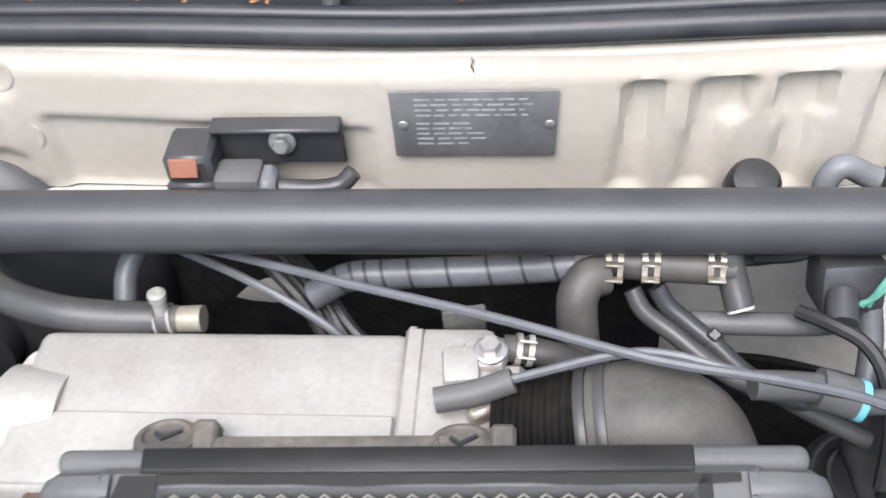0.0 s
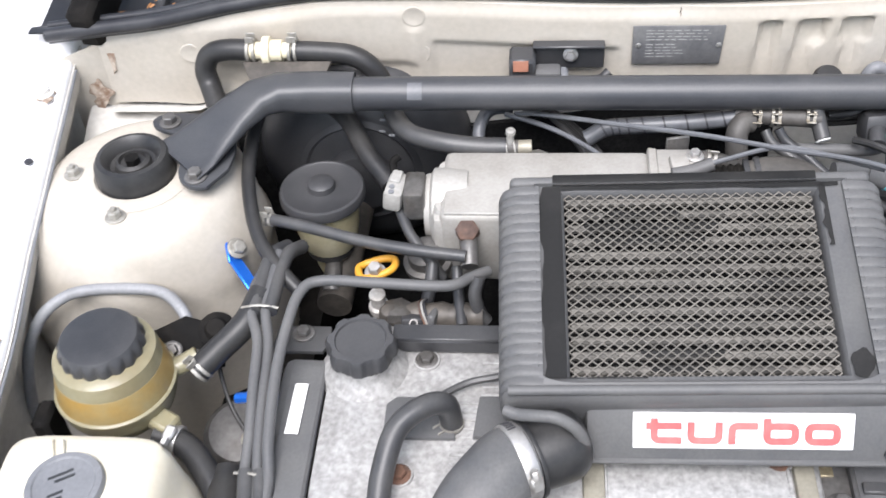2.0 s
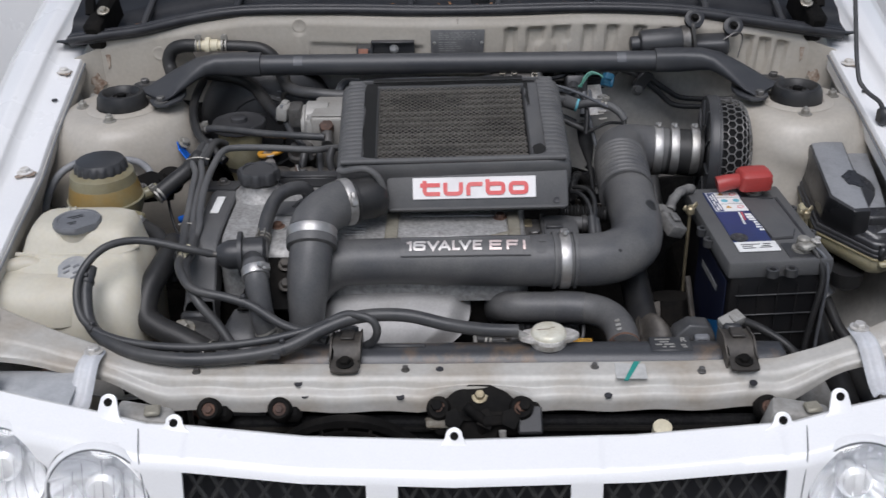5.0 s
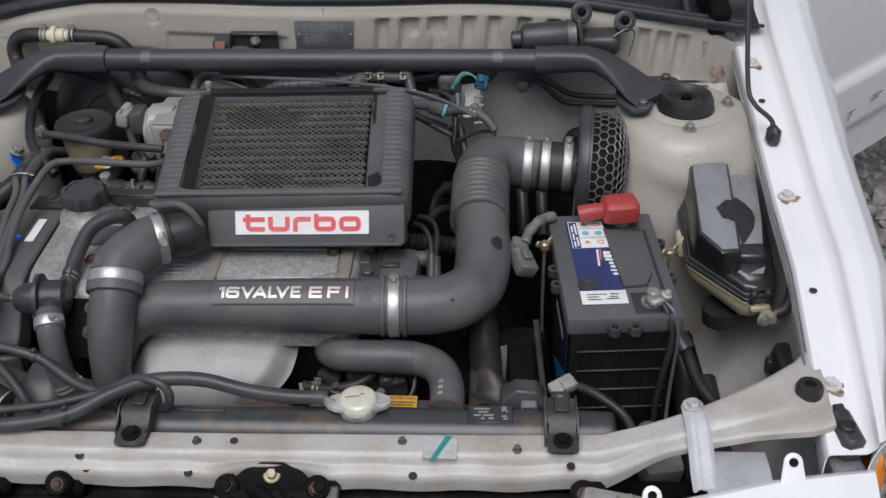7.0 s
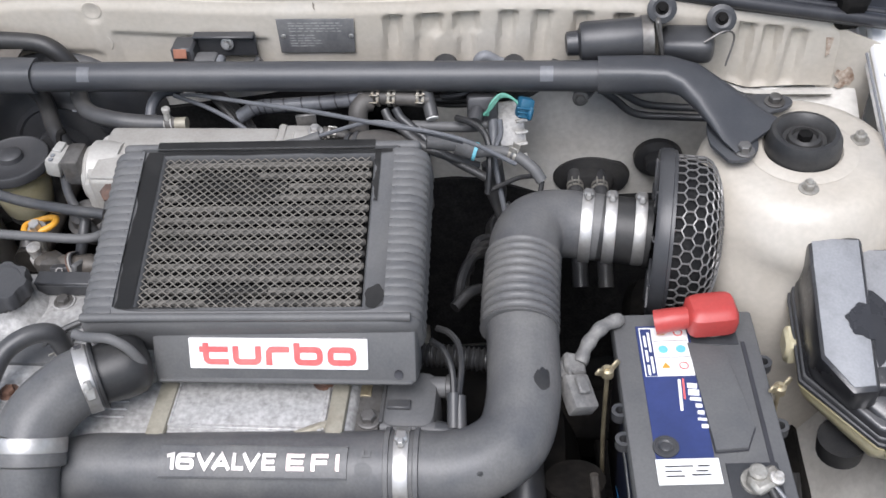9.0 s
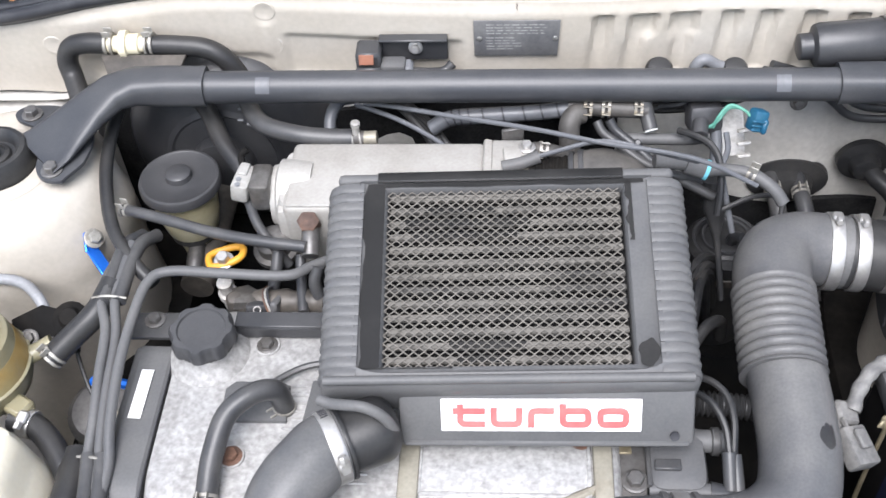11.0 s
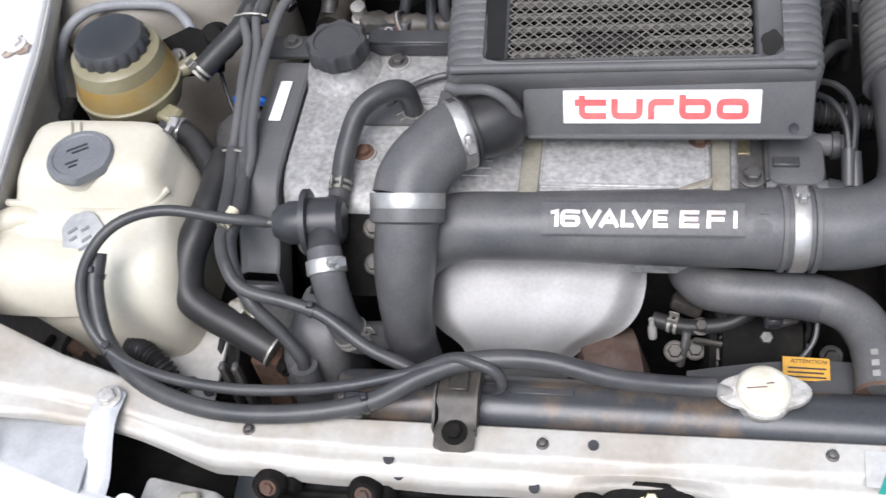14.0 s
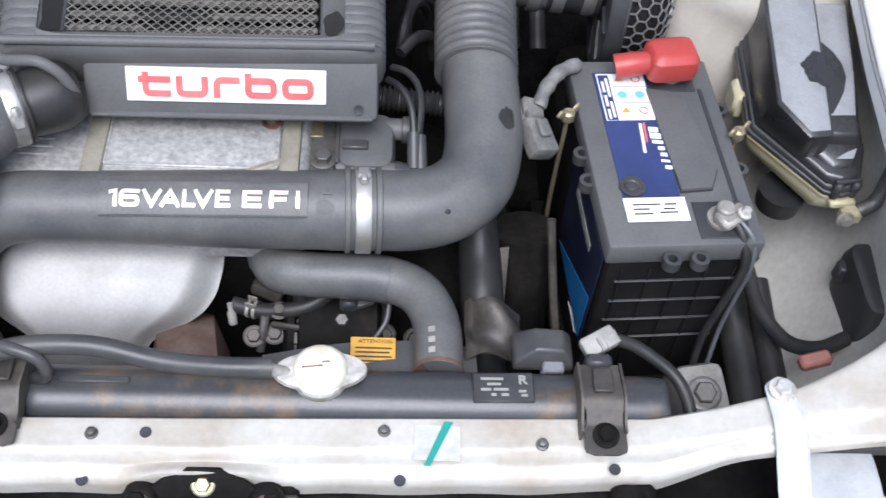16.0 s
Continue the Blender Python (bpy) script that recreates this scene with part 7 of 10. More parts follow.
for y in (0.389, 0.396):
    part("pin_hole", turned([(0.0028, 0), (0.0028, 0.0008), (0.001, 0.0006)], axis((-0.261, y, 0.8422), (0, 0, 1)), 12), GREYCAP, th)
part("plug_rib", rbox(pose(-0.258, 0.410, 0.842, 0, 8, -8), (0.010, 0.016, 0.005), 0.001), PLUGWHITE, th)
part("plug_tail", tube([(-0.260, 0.414, 0.838), (-0.262, 0.424, 0.848), (-0.256, 0.428, 0.852)], 0.0035, 8), DARK, th)
part("idle_valve", turned([(0.016, -0.020), (0.018, -0.002), (0.0235, 0.0), (0.0235, 0.006), (0.0185, 0.008), (0.0175, 0.018), (0.012, 0.023), (0.004, 0.024)], axis((-0.229, 0.368, 0.772), (-0.1, -0.15, 1)), 28), GREYMET, th, "grey idle valve")
part("copper_nut", turned([(0.011, 0), (0.011, 0.012), (0.008, 0.014)], axis((-0.190, 0.362, 0.815), (0, -0.5, 1)), 6), RUSTY, th)
part("outlet_stub", tube([(-0.190, 0.362, 0.815), (-0.188, 0.345, 0.812), (-0.187, 0.330, 0.805)], 0.0085, 12), GREYMET, th)
hose("sensor_lead", [(-0.256, 0.395, 0.815), (-0.244, 0.370, 0.806), (-0.226, 0.350, 0.795), (-0.214, 0.345, 0.775)], 0.005, "black sleeved throttle sensor lead", "cable", HOSE)

# black rubber elbow behind the intercooler
ce = thing("intake_elbow", (0.10, 0.40, 0.83), "large black rubber intake elbow behind the intercooler", "pipe")
part("elbow", tube([(0.072, 0.402, 0.828), (0.082, 0.402, 0.832), (0.095, 0.401, 0.833), (0.107, 0.398, 0.826), (0.113, 0.393, 0.808), (0.115, 0.388, 0.78)], 0.0325, 36, 8), EARTHPIPE, ce)
part("neck", tube(smooth_path([(0.024, 0.404, 0.820), (0.046, 0.403, 0.823), (0.072, 0.402, 0.828)], 30), lambda u: 0.0305 + 0.0010 * math.cos(u * 44), 32, raw=True), DARK, ce, "dark ribbed neck")
for q in (0.066, 0.075):
    part("collar_ring", turned([(0.0310, -0.0030), (0.0345, -0.0024), (0.0352, 0.0), (0.0345, 0.0024), (0.0310, 0.0030)], axis((q, 0.402, 0.8265 + (q - 0.066) * 0.3), (1, 0.0, 0.22)), 36), PLASTIC, ce, "thick moulded collar ring")
part("flange", rbox((0.028, 0.405, 0.80), (0.016, 0.07, 0.07), 0.004), PLENUM, ce)

# grey elbow and vacuum pipes beneath the brace
ge = thing("breather_elbow", (0.055, 0.48, 0.83), "dusty grey rubber breather elbow", "hose")
part("elbow", tube([(0.0735, 0.484, 0.849), (0.0655, 0.480, 0.8495), (0.0605, 0.473, 0.844), (0.0605, 0.466, 0.831), (0.063, 0.458, 0.806)], 0.0106, 18), EARTHPIPE, ge)
GL = [(0.005, 0.446, 0.806), (0.009, 0.447, 0.824), (0.017, 0.448, 0.834), (0.033, 0.448, 0.833)]
gp = thing("coolant_stub", GL[0], "bent yellow zinc coolant stub with a clip", "pipe")
part("stub", tube(GL, 0.0050, 12), TANNED, gp)
part("sleeve", tube([(0.024, 0.448, 0.834), GL[3], (0.048, 0.447, 0.830), (0.062, 0.446, 0.822)], 0.0070, 14), EARTHPIPE, gp)
spring_clip(gp, (0.034, 0.448, 0.833), (1, 0, -0.2), 0.0072, up=(0, -0.6, 0.8), material=PALEZINC)
vr = thing("vacuum_pipe", (0.10, 0.487, 0.85), "dusty vacuum pipe with plated clips", "pipe")
part("pipe", tube([(0.060, 0.494, 0.851), (0.085, 0.490, 0.851), (0.12, 0.488, 0.850), (0.138, 0.487, 0.849)], 0.0085, 14), EARTHPIPE, vr)
part("end_tube", tube([(0.134, 0.492, 0.858), (0.137, 0.485, 0.847), (0.141, 0.474, 0.836)], 0.0075, 16), HOSE, vr)
part("end_face", turned([(0.0072, 0), (0.0066, 0.0012), (0.001, 0.0012)], axis((0.1413, 0.4732, 0.8352), (0.25, -0.75, -0.60)), 16), PAPER, vr)
for x in (0.079, 0.097, 0.129):
    spring_clip(vr, (x, 0.489, 0.851), (1, -0.08, 0), 0.009, up=(0, -0.9, 0.5), material=ZINC)
hose("heater_hose", [(0.088, 0.482, 0.840), (0.094, 0.474, 0.832), (0.108, 0.466, 0.825), (0.135, 0.447, 0.815), (0.165, 0.440, 0.806), (0.192, 0.444, 0.792)], 0.0049, "thin dusty black hose", "hose", HOSE, group="vacuum hoses")
hose("heater_hose", [(0.100, 0.482, 0.842), (0.106, 0.476, 0.834), (0.116, 0.470, 0.828), (0.128, 0.462, 0.822), (0.145, 0.450, 0.812), (0.170, 0.440, 0.800), (0.205, 0.43, 0.785)], 0.0049, "thin dusty black hose", "hose", group="vacuum hoses", ties=(0.5,))
hose("vacuum_hose", [(0.118, 0.474, 0.824), (0.146, 0.473, 0.824), (0.184, 0.475, 0.822), (0.200, 0.478, 0.824)], 0.006, "grey vacuum hose across the bulkhead", "hose", material=SHROUD)
part("conduit", tube([(-0.080, 0.492, 0.822), (-0.060, 0.496, 0.832), (-0.034, 0.496, 0.835), (0.025, 0.494, 0.841), (0.070, 0.492, 0.850), (0.09, 0.50, 0.855)], 0.0082, 14), TUBEGREY, thing("wiring_conduit", (-0.03, 0.496, 0.835), "grey split wiring conduit with black tape", "conduit"))
cd = bpy.data.objects["wiring_conduit"]
cpath = smooth_path([V(*q) for q in ((-0.080, 0.492, 0.822), (-0.060, 0.496, 0.832), (-0.034, 0.496, 0.835), (0.025, 0.494, 0.841), (0.070, 0.492, 0.850), (0.09, 0.50, 0.855))], 6)
for k in range(5, len(cpath) - 3, 2):
    part("tape_ring", turned([(0.0078, -0.0009), (0.0086, -0.0009), (0.0086, 0.0009), (0.0078, 0.0009)], axis(cpath[k], (cpath[k + 1] - cpath[k - 1]).normalized() + V(0, 0.15, 0.1)), 16), INK, cd)

# throttle cable and its mate
hose("throttle_cable", [(-0.150, 0.512, 0.838), (-0.125, 0.500, 0.846), (-0.05, 0.468, 0.858), (0.02, 0.440, 0.868), (0.091, 0.412, 0.874), (0.150, 0.405, 0.868), (0.190, 0.404, 0.855), (0.235, 0.395, 0.835)], 0.0024, "thin grey sheathed throttle cable", "cable", TUBEGREY, seg=8)
hose("throttle_cable", [(0.000, 0.408, 0.852), (0.030, 0.412, 0.858), (0.075, 0.417, 0.870), (0.10, 0.416, 0.872), (0.135, 0.408, 0.868), (0.180, 0.41, 0.852)], 0.0023, "thin grey sheathed cable", "cable", TUBEGREY, seg=8)
hose("clutch_cable", [(-0.16, 0.515, 0.835), (-0.115, 0.492, 0.835), (-0.075, 0.475, 0.822), (-0.055, 0.465, 0.808)], 0.0025, "grey sheathed cable under the brace", "cable", TUBEGREY, seg=8)
sl2 = thing("cable_sleeve", (-0.01, 0.41, 0.85), "dusty rubber cable sleeve", "cable sleeve")
part("sleeve", tube([(-0.006, 0.405, 0.850), (0.012, 0.408, 0.852), (0.030, 0.412, 0.857)], 0.0062, 12), SHROUD, sl2)
bcn = thing("vacuum_valve", (0.186, 0.424, 0.836), "grey vacuum valve with a cyan cap", "valve")
part("body", tube([(0.171, 0.426, 0.835), (0.189, 0.424, 0.829)], 0.0100, 18), SHROUD, bcn)
part("cap", tube([(0.189, 0.424, 0.829), (0.1925, 0.4235, 0.828)], 0.0102, 18), CYAN, bcn, "cyan end cap")
hose("vacuum_hose", [(0.192, 0.423, 0.828), (0.208, 0.420, 0.832), (0.232, 0.412, 0.834), (0.252, 0.400, 0.826), (0.262, 0.392, 0.815)], 0.0062, "dusty hose from the vacuum valve", "hose", SHROUD, clips=(0.5,))
hose("vacuum_hose", [(0.140, 0.422, 0.842), (0.156, 0.424, 0.839), (0.172, 0.426, 0.835)], 0.0072, "short dusty vacuum hose", "hose", SHROUD)
hose("earth_wire", [(0.262, 0.392, 0.815), (0.258, 0.382, 0.80), (0.245, 0.372, 0.785), (0.236, 0.362, 0.76)], 0.0028, "thin black earth wire by the filter", "wire", RUBBER, seg=8)
hd = thing("wire_splice", (0.185, 0.405, 0.79), "dusty black moulded cable boot", "connector")
part("splice", tube([(0.206, 0.452, 0.790), (0.209, 0.446, 0.768), (0.212, 0.440, 0.750), (0.220, 0.420, 0.70), (0.226, 0.40, 0.66)], lambda u: 0.0120 if u < 0.24 else max(0.0032, 0.0120 - 0.034 * (u - 0.24)), 14), HOSE, hd)

# map sensor and plugs on the bulkhead
ms = thing("pressure_sensor", (0.222, 0.50, 0.80), "sensor on a bright bracket with a plug", "sensor")
part("bracket", rbox(pose(0.226, 0.500, 0.808, -30, 0, 12), (0.030, 0.004, 0.050), 0.001), PALEZINC, ms, "bright folded bracket")
part("body", rbox(pose(0.195, 0.492, 0.838, -20, 0, 5), (0.034, 0.030, 0.030), 0.006, 2), PLASTIC, ms)
part("nipple", tube([(0.190, 0.478, 0.842), (0.188, 0.462, 0.838)], 0.008, 12), PLASTIC, ms)
for k in range(4):
    part("bracket_fold", rbox(pose(0.238, 0.492 - k * 0.008, 0.818 - k * 0.010, -30, 0, 12), (0.014, 0.006, 0.004), 0.001), PALEZINC, ms)
bp2 = thing("blue_connector", (0.243, 0.485, 0.842), "teal blue plug with green wires", "connector")
part("plug", rbox(pose(0.242, 0.468, 0.853, -20, 20, 15), (0.016, 0.015, 0.022), 0.003, 2), TEALPLUG, bp2)
part("latch", rbox(pose(0.248, 0.460, 0.851, -20, 20, 15), (0.006, 0.006, 0.015), 0.002), TEALPLUG, bp2)
for k in range(3):
    part("ridge", rbox(pose(0.242, 0.4585, 0.8475 + 0.0055 * k, -20, 20, 15), (0.0165, 0.002, 0.002), 0.0006), TEALPLUG, bp2)
for k in range(3):
    hose("green_wire", [(0.196 + 0.003 * k, 0.472, 0.840), (0.205, 0.472, 0.848 + 0.003 * k), (0.216, 0.480, 0.858 + 0.002 * k), (0.230, 0.474, 0.860), (0.240, 0.464, 0.852)], 0.0014, "thin green sensor wire", "wire", GREEN, group="sensor wires", seg=6)
hose("red_wire", [(0.190, 0.50, 0.858), (0.205, 0.498, 0.861), (0.222, 0.500, 0.858)], 0.0035, "short red sleeved wire", "wire", RED, seg=6)
hose("vacuum_hose", [(0.200, 0.505, 0.852), (0.205, 0.488, 0.838), (0.208, 0.470, 0.815), (0.205, 0.452, 0.80)], 0.006, "grey vacuum hose from the sensor", "hose", TUBEGREY)

# bulkhead grommets, heater pipes, lines
for x, z, r, wide in ((0.320, 0.668, 0.030, 1.6), (0.400, 0.698, 0.026, 1.15)):
    gt = thing("bulkhead_grommet", (x, 0.585, z), "black rubber bulkhead grommet", "grommet", group="bulkhead grommets")
    part("disc", turned([(r, 0), (r * 0.97, 0.008), (r * 0.6, 0.012), (r * 0.5, 0.026), (r * 0.3, 0.028)], Matrix.Translation((x, 0.580, z)) @ Matrix.Diagonal((wide, 1, 1, 1)) @ axis((0, 0, 0), (0, -1, 0.1)), 32), RUBBER, gt)
for x in (0.300, 0.330):
    hp = hose("heater_pipe", [(x, 0.585, 0.676), (x, 0.550, 0.676), (x + 0.003, 0.52, 0.668), (x + 0.005, 0.48, 0.645), (x + 0.008, 0.44, 0.61)], 0.0095, "heater hose with a plated clip", "hose", HOSE, clips=(0.28,), group="heater hoses")
hose("ac_line", [(0.262, 0.555, 0.845), (0.30, 0.560, 0.830), (0.340, 0.560, 0.800), (0.368, 0.560, 0.777), (0.416, 0.558, 0.774), (0.47, 0.552, 0.776)], 0.0045, "thin black pipe along the bulkhead", "pipe", PLASTIC, group="bulkhead lines")
hose("ac_line", [(0.270, 0.558, 0.850), (0.31, 0.562, 0.832), (0.352, 0.562, 0.804), (0.378, 0.562, 0.789), (0.42, 0.560, 0.786), (0.47, 0.554, 0.788)], 0.0045, "thin black pipe along the bulkhead", "pipe", PLASTIC, group="bulkhead lines")
pc = thing("pipe_clip", (0.305, 0.552, 0.815), "black pipe clip bolted to the bulkhead", "clip")
part("clip", rbox(pose(0.312, 0.553, 0.822, 0, 35, 0), (0.022, 0.010, 0.036), 0.003), PLASTIC, pc)
bolt(pc, (0.303, 0.548, 0.808), (0, -1, 0.3), 0.006, GREYMET)

# ignition coil and bolt on the cowl panel
ig = thing("ignition_module", (-0.11, 0.545, 0.875), "black ignition module bracketed to the cowl panel", "ignition module")
part("bracket", rbox((-0.098, 0.552, 0.880), (0.070, 0.004, 0.030), 0.001), PLASTIC, ig)
part("bracket_lip", rbox((-0.098, 0.548, 0.894), (0.070, 0.012, 0.003), 0.001), PLASTIC, ig)
part("body", rbox((-0.143, 0.540, 0.873), (0.026, 0.028, 0.034), 0.003), PLASTIC, ig)
part("orange_mark", rbox(pose(-0.1445, 0.5252, 0.8845, 70), (0.0150, 0.0105, 0.0014), 0.0003), mat("brown_sticker", (0.28, 0.12, 0.075), 0.5, 0, (0.20, 0.09, 0.06), 40, 0.4, 0.05, 300, 0.0), ig, "faded brown sticker")
part("body_step", rbox((-0.143, 0.5262, 0.868), (0.027, 0.006, 0.012), 0.002), PLASTIC, ig)
part("plug", rbox((-0.118, 0.532, 0.868), (0.026, 0.020, 0.020), 0.004, 2), SHROUD, ig)
part("plug_cap", rbox((-0.103, 0.532, 0.866), (0.010, 0.018, 0.018), 0.003), GREYCAP, ig)
part("lead", tube([(-0.098, 0.532, 0.864), (-0.080, 0.533, 0.862), (-0.066, 0.536, 0.862), (-0.058, 0.54, 0.868)], 0.005, 10), HOSE, ig)
bolt(ig, (-0.096, 0.549, 0.882), (0, -1, 0.2), 0.0048, STEEL)

# heater valve on the left of the cowl
hv = thing("heater_valve", (-0.39, 0.545, 0.885), "black heater hose with a beige joiner", "hose")
part("hose", tube([(-0.450, 0.515, 0.842), (-0.462, 0.540, 0.852), (-0.466, 0.548, 0.868), (-0.458, 0.550, 0.884), (-0.440, 0.548, 0.891), (-0.415, 0.546, 0.892)], 0.0110, 18), RUBBER, hv)
part("hose", tube([(-0.372, 0.546, 0.890), (-0.345, 0.546, 0.889), (-0.315, 0.545, 0.886), (-0.297, 0.543, 0.876), (-0.285, 0.541, 0.858), (-0.278, 0.540, 0.835)], 0.0105, 18), RUBBER, hv)
part("joiner", turned([(0.009, -0.022), (0.009, -0.009), (0.0145, -0.008), (0.0145, -0.001), (0.011, 0.0), (0.011, 0.011), (0.0085, 0.012), (0.0085, 0.022)], axis((-0.393, 0.546, 0.891), (1, 0, 0)), 24), BEIGE, hv, "beige nylon joiner")
for x in (-0.413, -0.371):
    spring_clip(hv, (x, 0.546, 0.8915), (1, 0, 0), 0.0113)
part("bracket", prism([(-0.030, 0.0), (0.060, 0.0), (0.052, -0.03), (-0.016, -0.03)], basis((-0.392, 0.536, 0.883), (1, 0, 0), (0, -0.35, 0.95)), 0.003, 0.0008), BRACKETMET, hv, "grey steel bracket")

# wiper motor
wm = thing("wiper_motor", (0.34, 0.535, 0.885), "grey-black wiper motor on a steel clip", "wiper motor")
part("can", turned([(0.008, -0.058), (0.013, -0.056), (0.0135, -0.044), (0.021, -0.041), (0.0225, -0.036), (0.0225, 0.030), (0.021, 0.034)], axis((0.342, 0.540, 0.891), (1, 0.05, 0.06)), 30), PLASTIC, wm)
part("end_ring", turned([(0.0226, 0.024), (0.0240, 0.024), (0.0240, 0.036), (0.0226, 0.036)], axis((0.342, 0.540, 0.891), (1, 0.05, 0.06)), 30), GREYMET, wm)
part("strap", rbox(pose(0.385, 0.545, 0.898, 0, -10, 0), (0.006, 0.044, 0.052), 0.002), GREYMET, wm)
part("gearbox", rbox(pose(0.415, 0.540, 0.885, 10, -5, -10), (0.058, 0.040, 0.030), 0.010, 3), PLASTIC, wm)
for x, y, z in ((0.385, 0.545, 0.925), (0.448, 0.545, 0.912)):
    part("lug", turned([(0.0155, 0), (0.0155, 0.008), (0.010, 0.010), (0.006, 0.0085)], axis((x, y, z), (0, -0.8, 0.6)), 20), PLASTIC, wm)
    bolt(wm, (x, y - 0.006, z + 0.005), (0, -0.8, 0.6), 0.0045, DARK)
part("wire_loop", tube([(0.43, 0.52, 0.90), (0.45, 0.525, 0.91), (0.462, 0.53, 0.90), (0.455, 0.52, 0.87)], 0.0012, 6), GREYMET, wm)
for x, r in ((0.152, 0.014), (0.228, 0.013)):
    pg = thing("pipe_plug", (x, 0.535, 0.85), "black rubber plug on the ledge", "plug", group="ledge plugs")
    part("plug", turned([(r, -0.012), (r * 1.1, 0), (r * 1.0, 0.012), (r * 0.8, 0.016), (r * 0.3, 0.017)], axis((x, 0.540, 0.852), (0, -0.4, 1)), 20), RUBBER, pg)
hose("washer_hose", [(0.190, 0.535, 0.840), (0.188, 0.536, 0.862), (0.196, 0.538, 0.872), (0.212, 0.540, 0.862), (0.228, 0.540, 0.858)], 0.0065, "bent grey washer hose", "hose", GREYCAP)

# brake servo and fluid reservoir
bs2 = thing("brake_servo", (-0.315, 0.56, 0.74), "round black brake servo on the bulkhead", "brake servo")
part("shell", turned([(0.115, -0.010), (0.118, 0.012), (0.116, 0.026), (0.108, 0.040), (0.085, 0.056), (0.055, 0.064), (0.035, 0.068), (0.034, 0.085), (0.02, 0.086)], axis((-0.315, 0.590, 0.745), (0, -1, 0.05)), 48), PLASTIC, bs2)
part("stiffener", turned([(0.052, 0.060), (0.060, 0.0655), (0.066, 0.062)], axis((-0.315, 0.590, 0.745), (0, -1, 0.05)), 40), PLASTIC, bs2)
part("marking", bars([(-0.006, 0.000, 0.006), (-0.006, 0.000, -0.006), (0.004, 0.010, 0.002), (0.004, 0.010, -0.010)], basis((-0.283, 0.522, 0.815), (1, 0, 0), (0.1, -0.6, 0.8)), 0.0025), GREYCAP, bs2)
part("master_cylinder", tube([(-0.320, 0.52, 0.715), (-0.330, 0.42, 0.695), (-0.332, 0.385, 0.692)], 0.018, 18), BRACKETMET, bs2, "dull alloy master cylinder")
hose("servo_hose", [(-0.405, 0.535, 0.848), (-0.36, 0.540, 0.838), (-0.325, 0.526, 0.826), (-0.297, 0.480, 0.812), (-0.271, 0.448, 0.800)], 0.0098, "black brake servo vacuum hose", "hose", RUBBER)
rs2 = thing("brake_fluid_reservoir", (-0.341, 0.448, 0.70), "yellowed brake fluid reservoir with a black lid", "reservoir")
rx, ry = -0.339, 0.442
part("bottle", turned([(0.014, 0.690), (0.017, 0.700), (0.021, 0.720), (0.028, 0.732), (0.0325, 0.755), (0.0355, 0.790)], pose(rx, ry, 0), 32), MILKY, rs2, "yellowed translucent bottle")
part("lid", turned([(0.0405, 0.789), (0.0425, 0.791), (0.0425, 0.798), (0.0410, 0.801), (0.0385, 0.8015), (0.037, 0.8005), (0.014, 0.8010), (0.0130, 0.807), (0.010, 0.8090), (0.001, 0.8090)], pose(rx, ry, 0), 44), PLASTIC, rs2, "black ribbed lid")
part("neck_band", turned([(0.022, 0.722), (0.0245, 0.722), (0.0245, 0.732), (0.022, 0.732)], pose(rx, ry - 0.002, 0), 24), RUBBER, rs2)
part("outlet", tube([(rx + 0.004, ry - 0.015, 0.715), (rx + 0.005, ry - 0.035, 0.712), (rx + 0.005, ry - 0.05, 0.705)], 0.009, 12), GREYMET, rs2)

# power steering reservoir
ps = thing("steering_fluid_reservoir", (-0.490, 0.205, 0.7460), "power steering reservoir with amber fluid and a black cap", "reservoir")
qx, qy = -0.490, 0.218
part("bottle", turned([(0.024, 0.7340), (0.036, 0.7380), (0.0455, 0.7480), (0.0505, 0.7610), (0.0515, 0.7700), (0.0530, 0.7725), (0.0530, 0.7750), (0.0510, 0.7765)], pose(qx, qy, 0), 48), SMOKED, ps, "smoky yellowed bottle base")
part("fluid_band", turned([(0.0509, 0.7760), (0.0500, 0.7820), (0.0480, 0.7920), (0.0462, 0.7990)], pose(qx, qy, 0), 48), OILFLUID, ps, "amber fluid showing through the bottle")
part("shoulder", turned([(0.0461, 0.7985), (0.0450, 0.8060), (0.0435, 0.8130), (0.036, 0.8180)], pose(qx, qy, 0), 48), SMOKED, ps)
bm = bmesh.new()
loops = []
for r, z, lob in ((0.033, 0.8150, 0), (0.0342, 0.8155, 1), (0.0346, 0.8180, 1), (0.0344, 0.8250, 1), (0.0338, 0.8280, 0.4), (0.0335, 0.8300, 0), (0.0320, 0.8320, 0), (0.029, 0.8328, 0), (0.001, 0.8322, 0)):
    lp = []
    for k in range(208):
        a = 2 * math.pi * k / 208
        q = r * (1 + 0.065 * lob * abs(math.sin(9 * a)))
        lp.append(V(qx + q * math.cos(a), qy + q * math.sin(a), z))
    loops.append(lp)
rings(bm, loops)
part("cap", bm, PLASTIC, ps, "black scalloped screw cap")
part("outlet", tube([(qx + 0.030, qy + 0.010, 0.7660), (qx + 0.052, qy + 0.022, 0.7700), (qx + 0.066, qy + 0.030, 0.7740)], 0.0085, 14), SMOKED, ps)
part("outlet", tube([(qx + 0.020, qy - 0.020, 0.7560), (qx + 0.040, qy - 0.026, 0.7540)], 0.010, 14), SMOKED, ps)
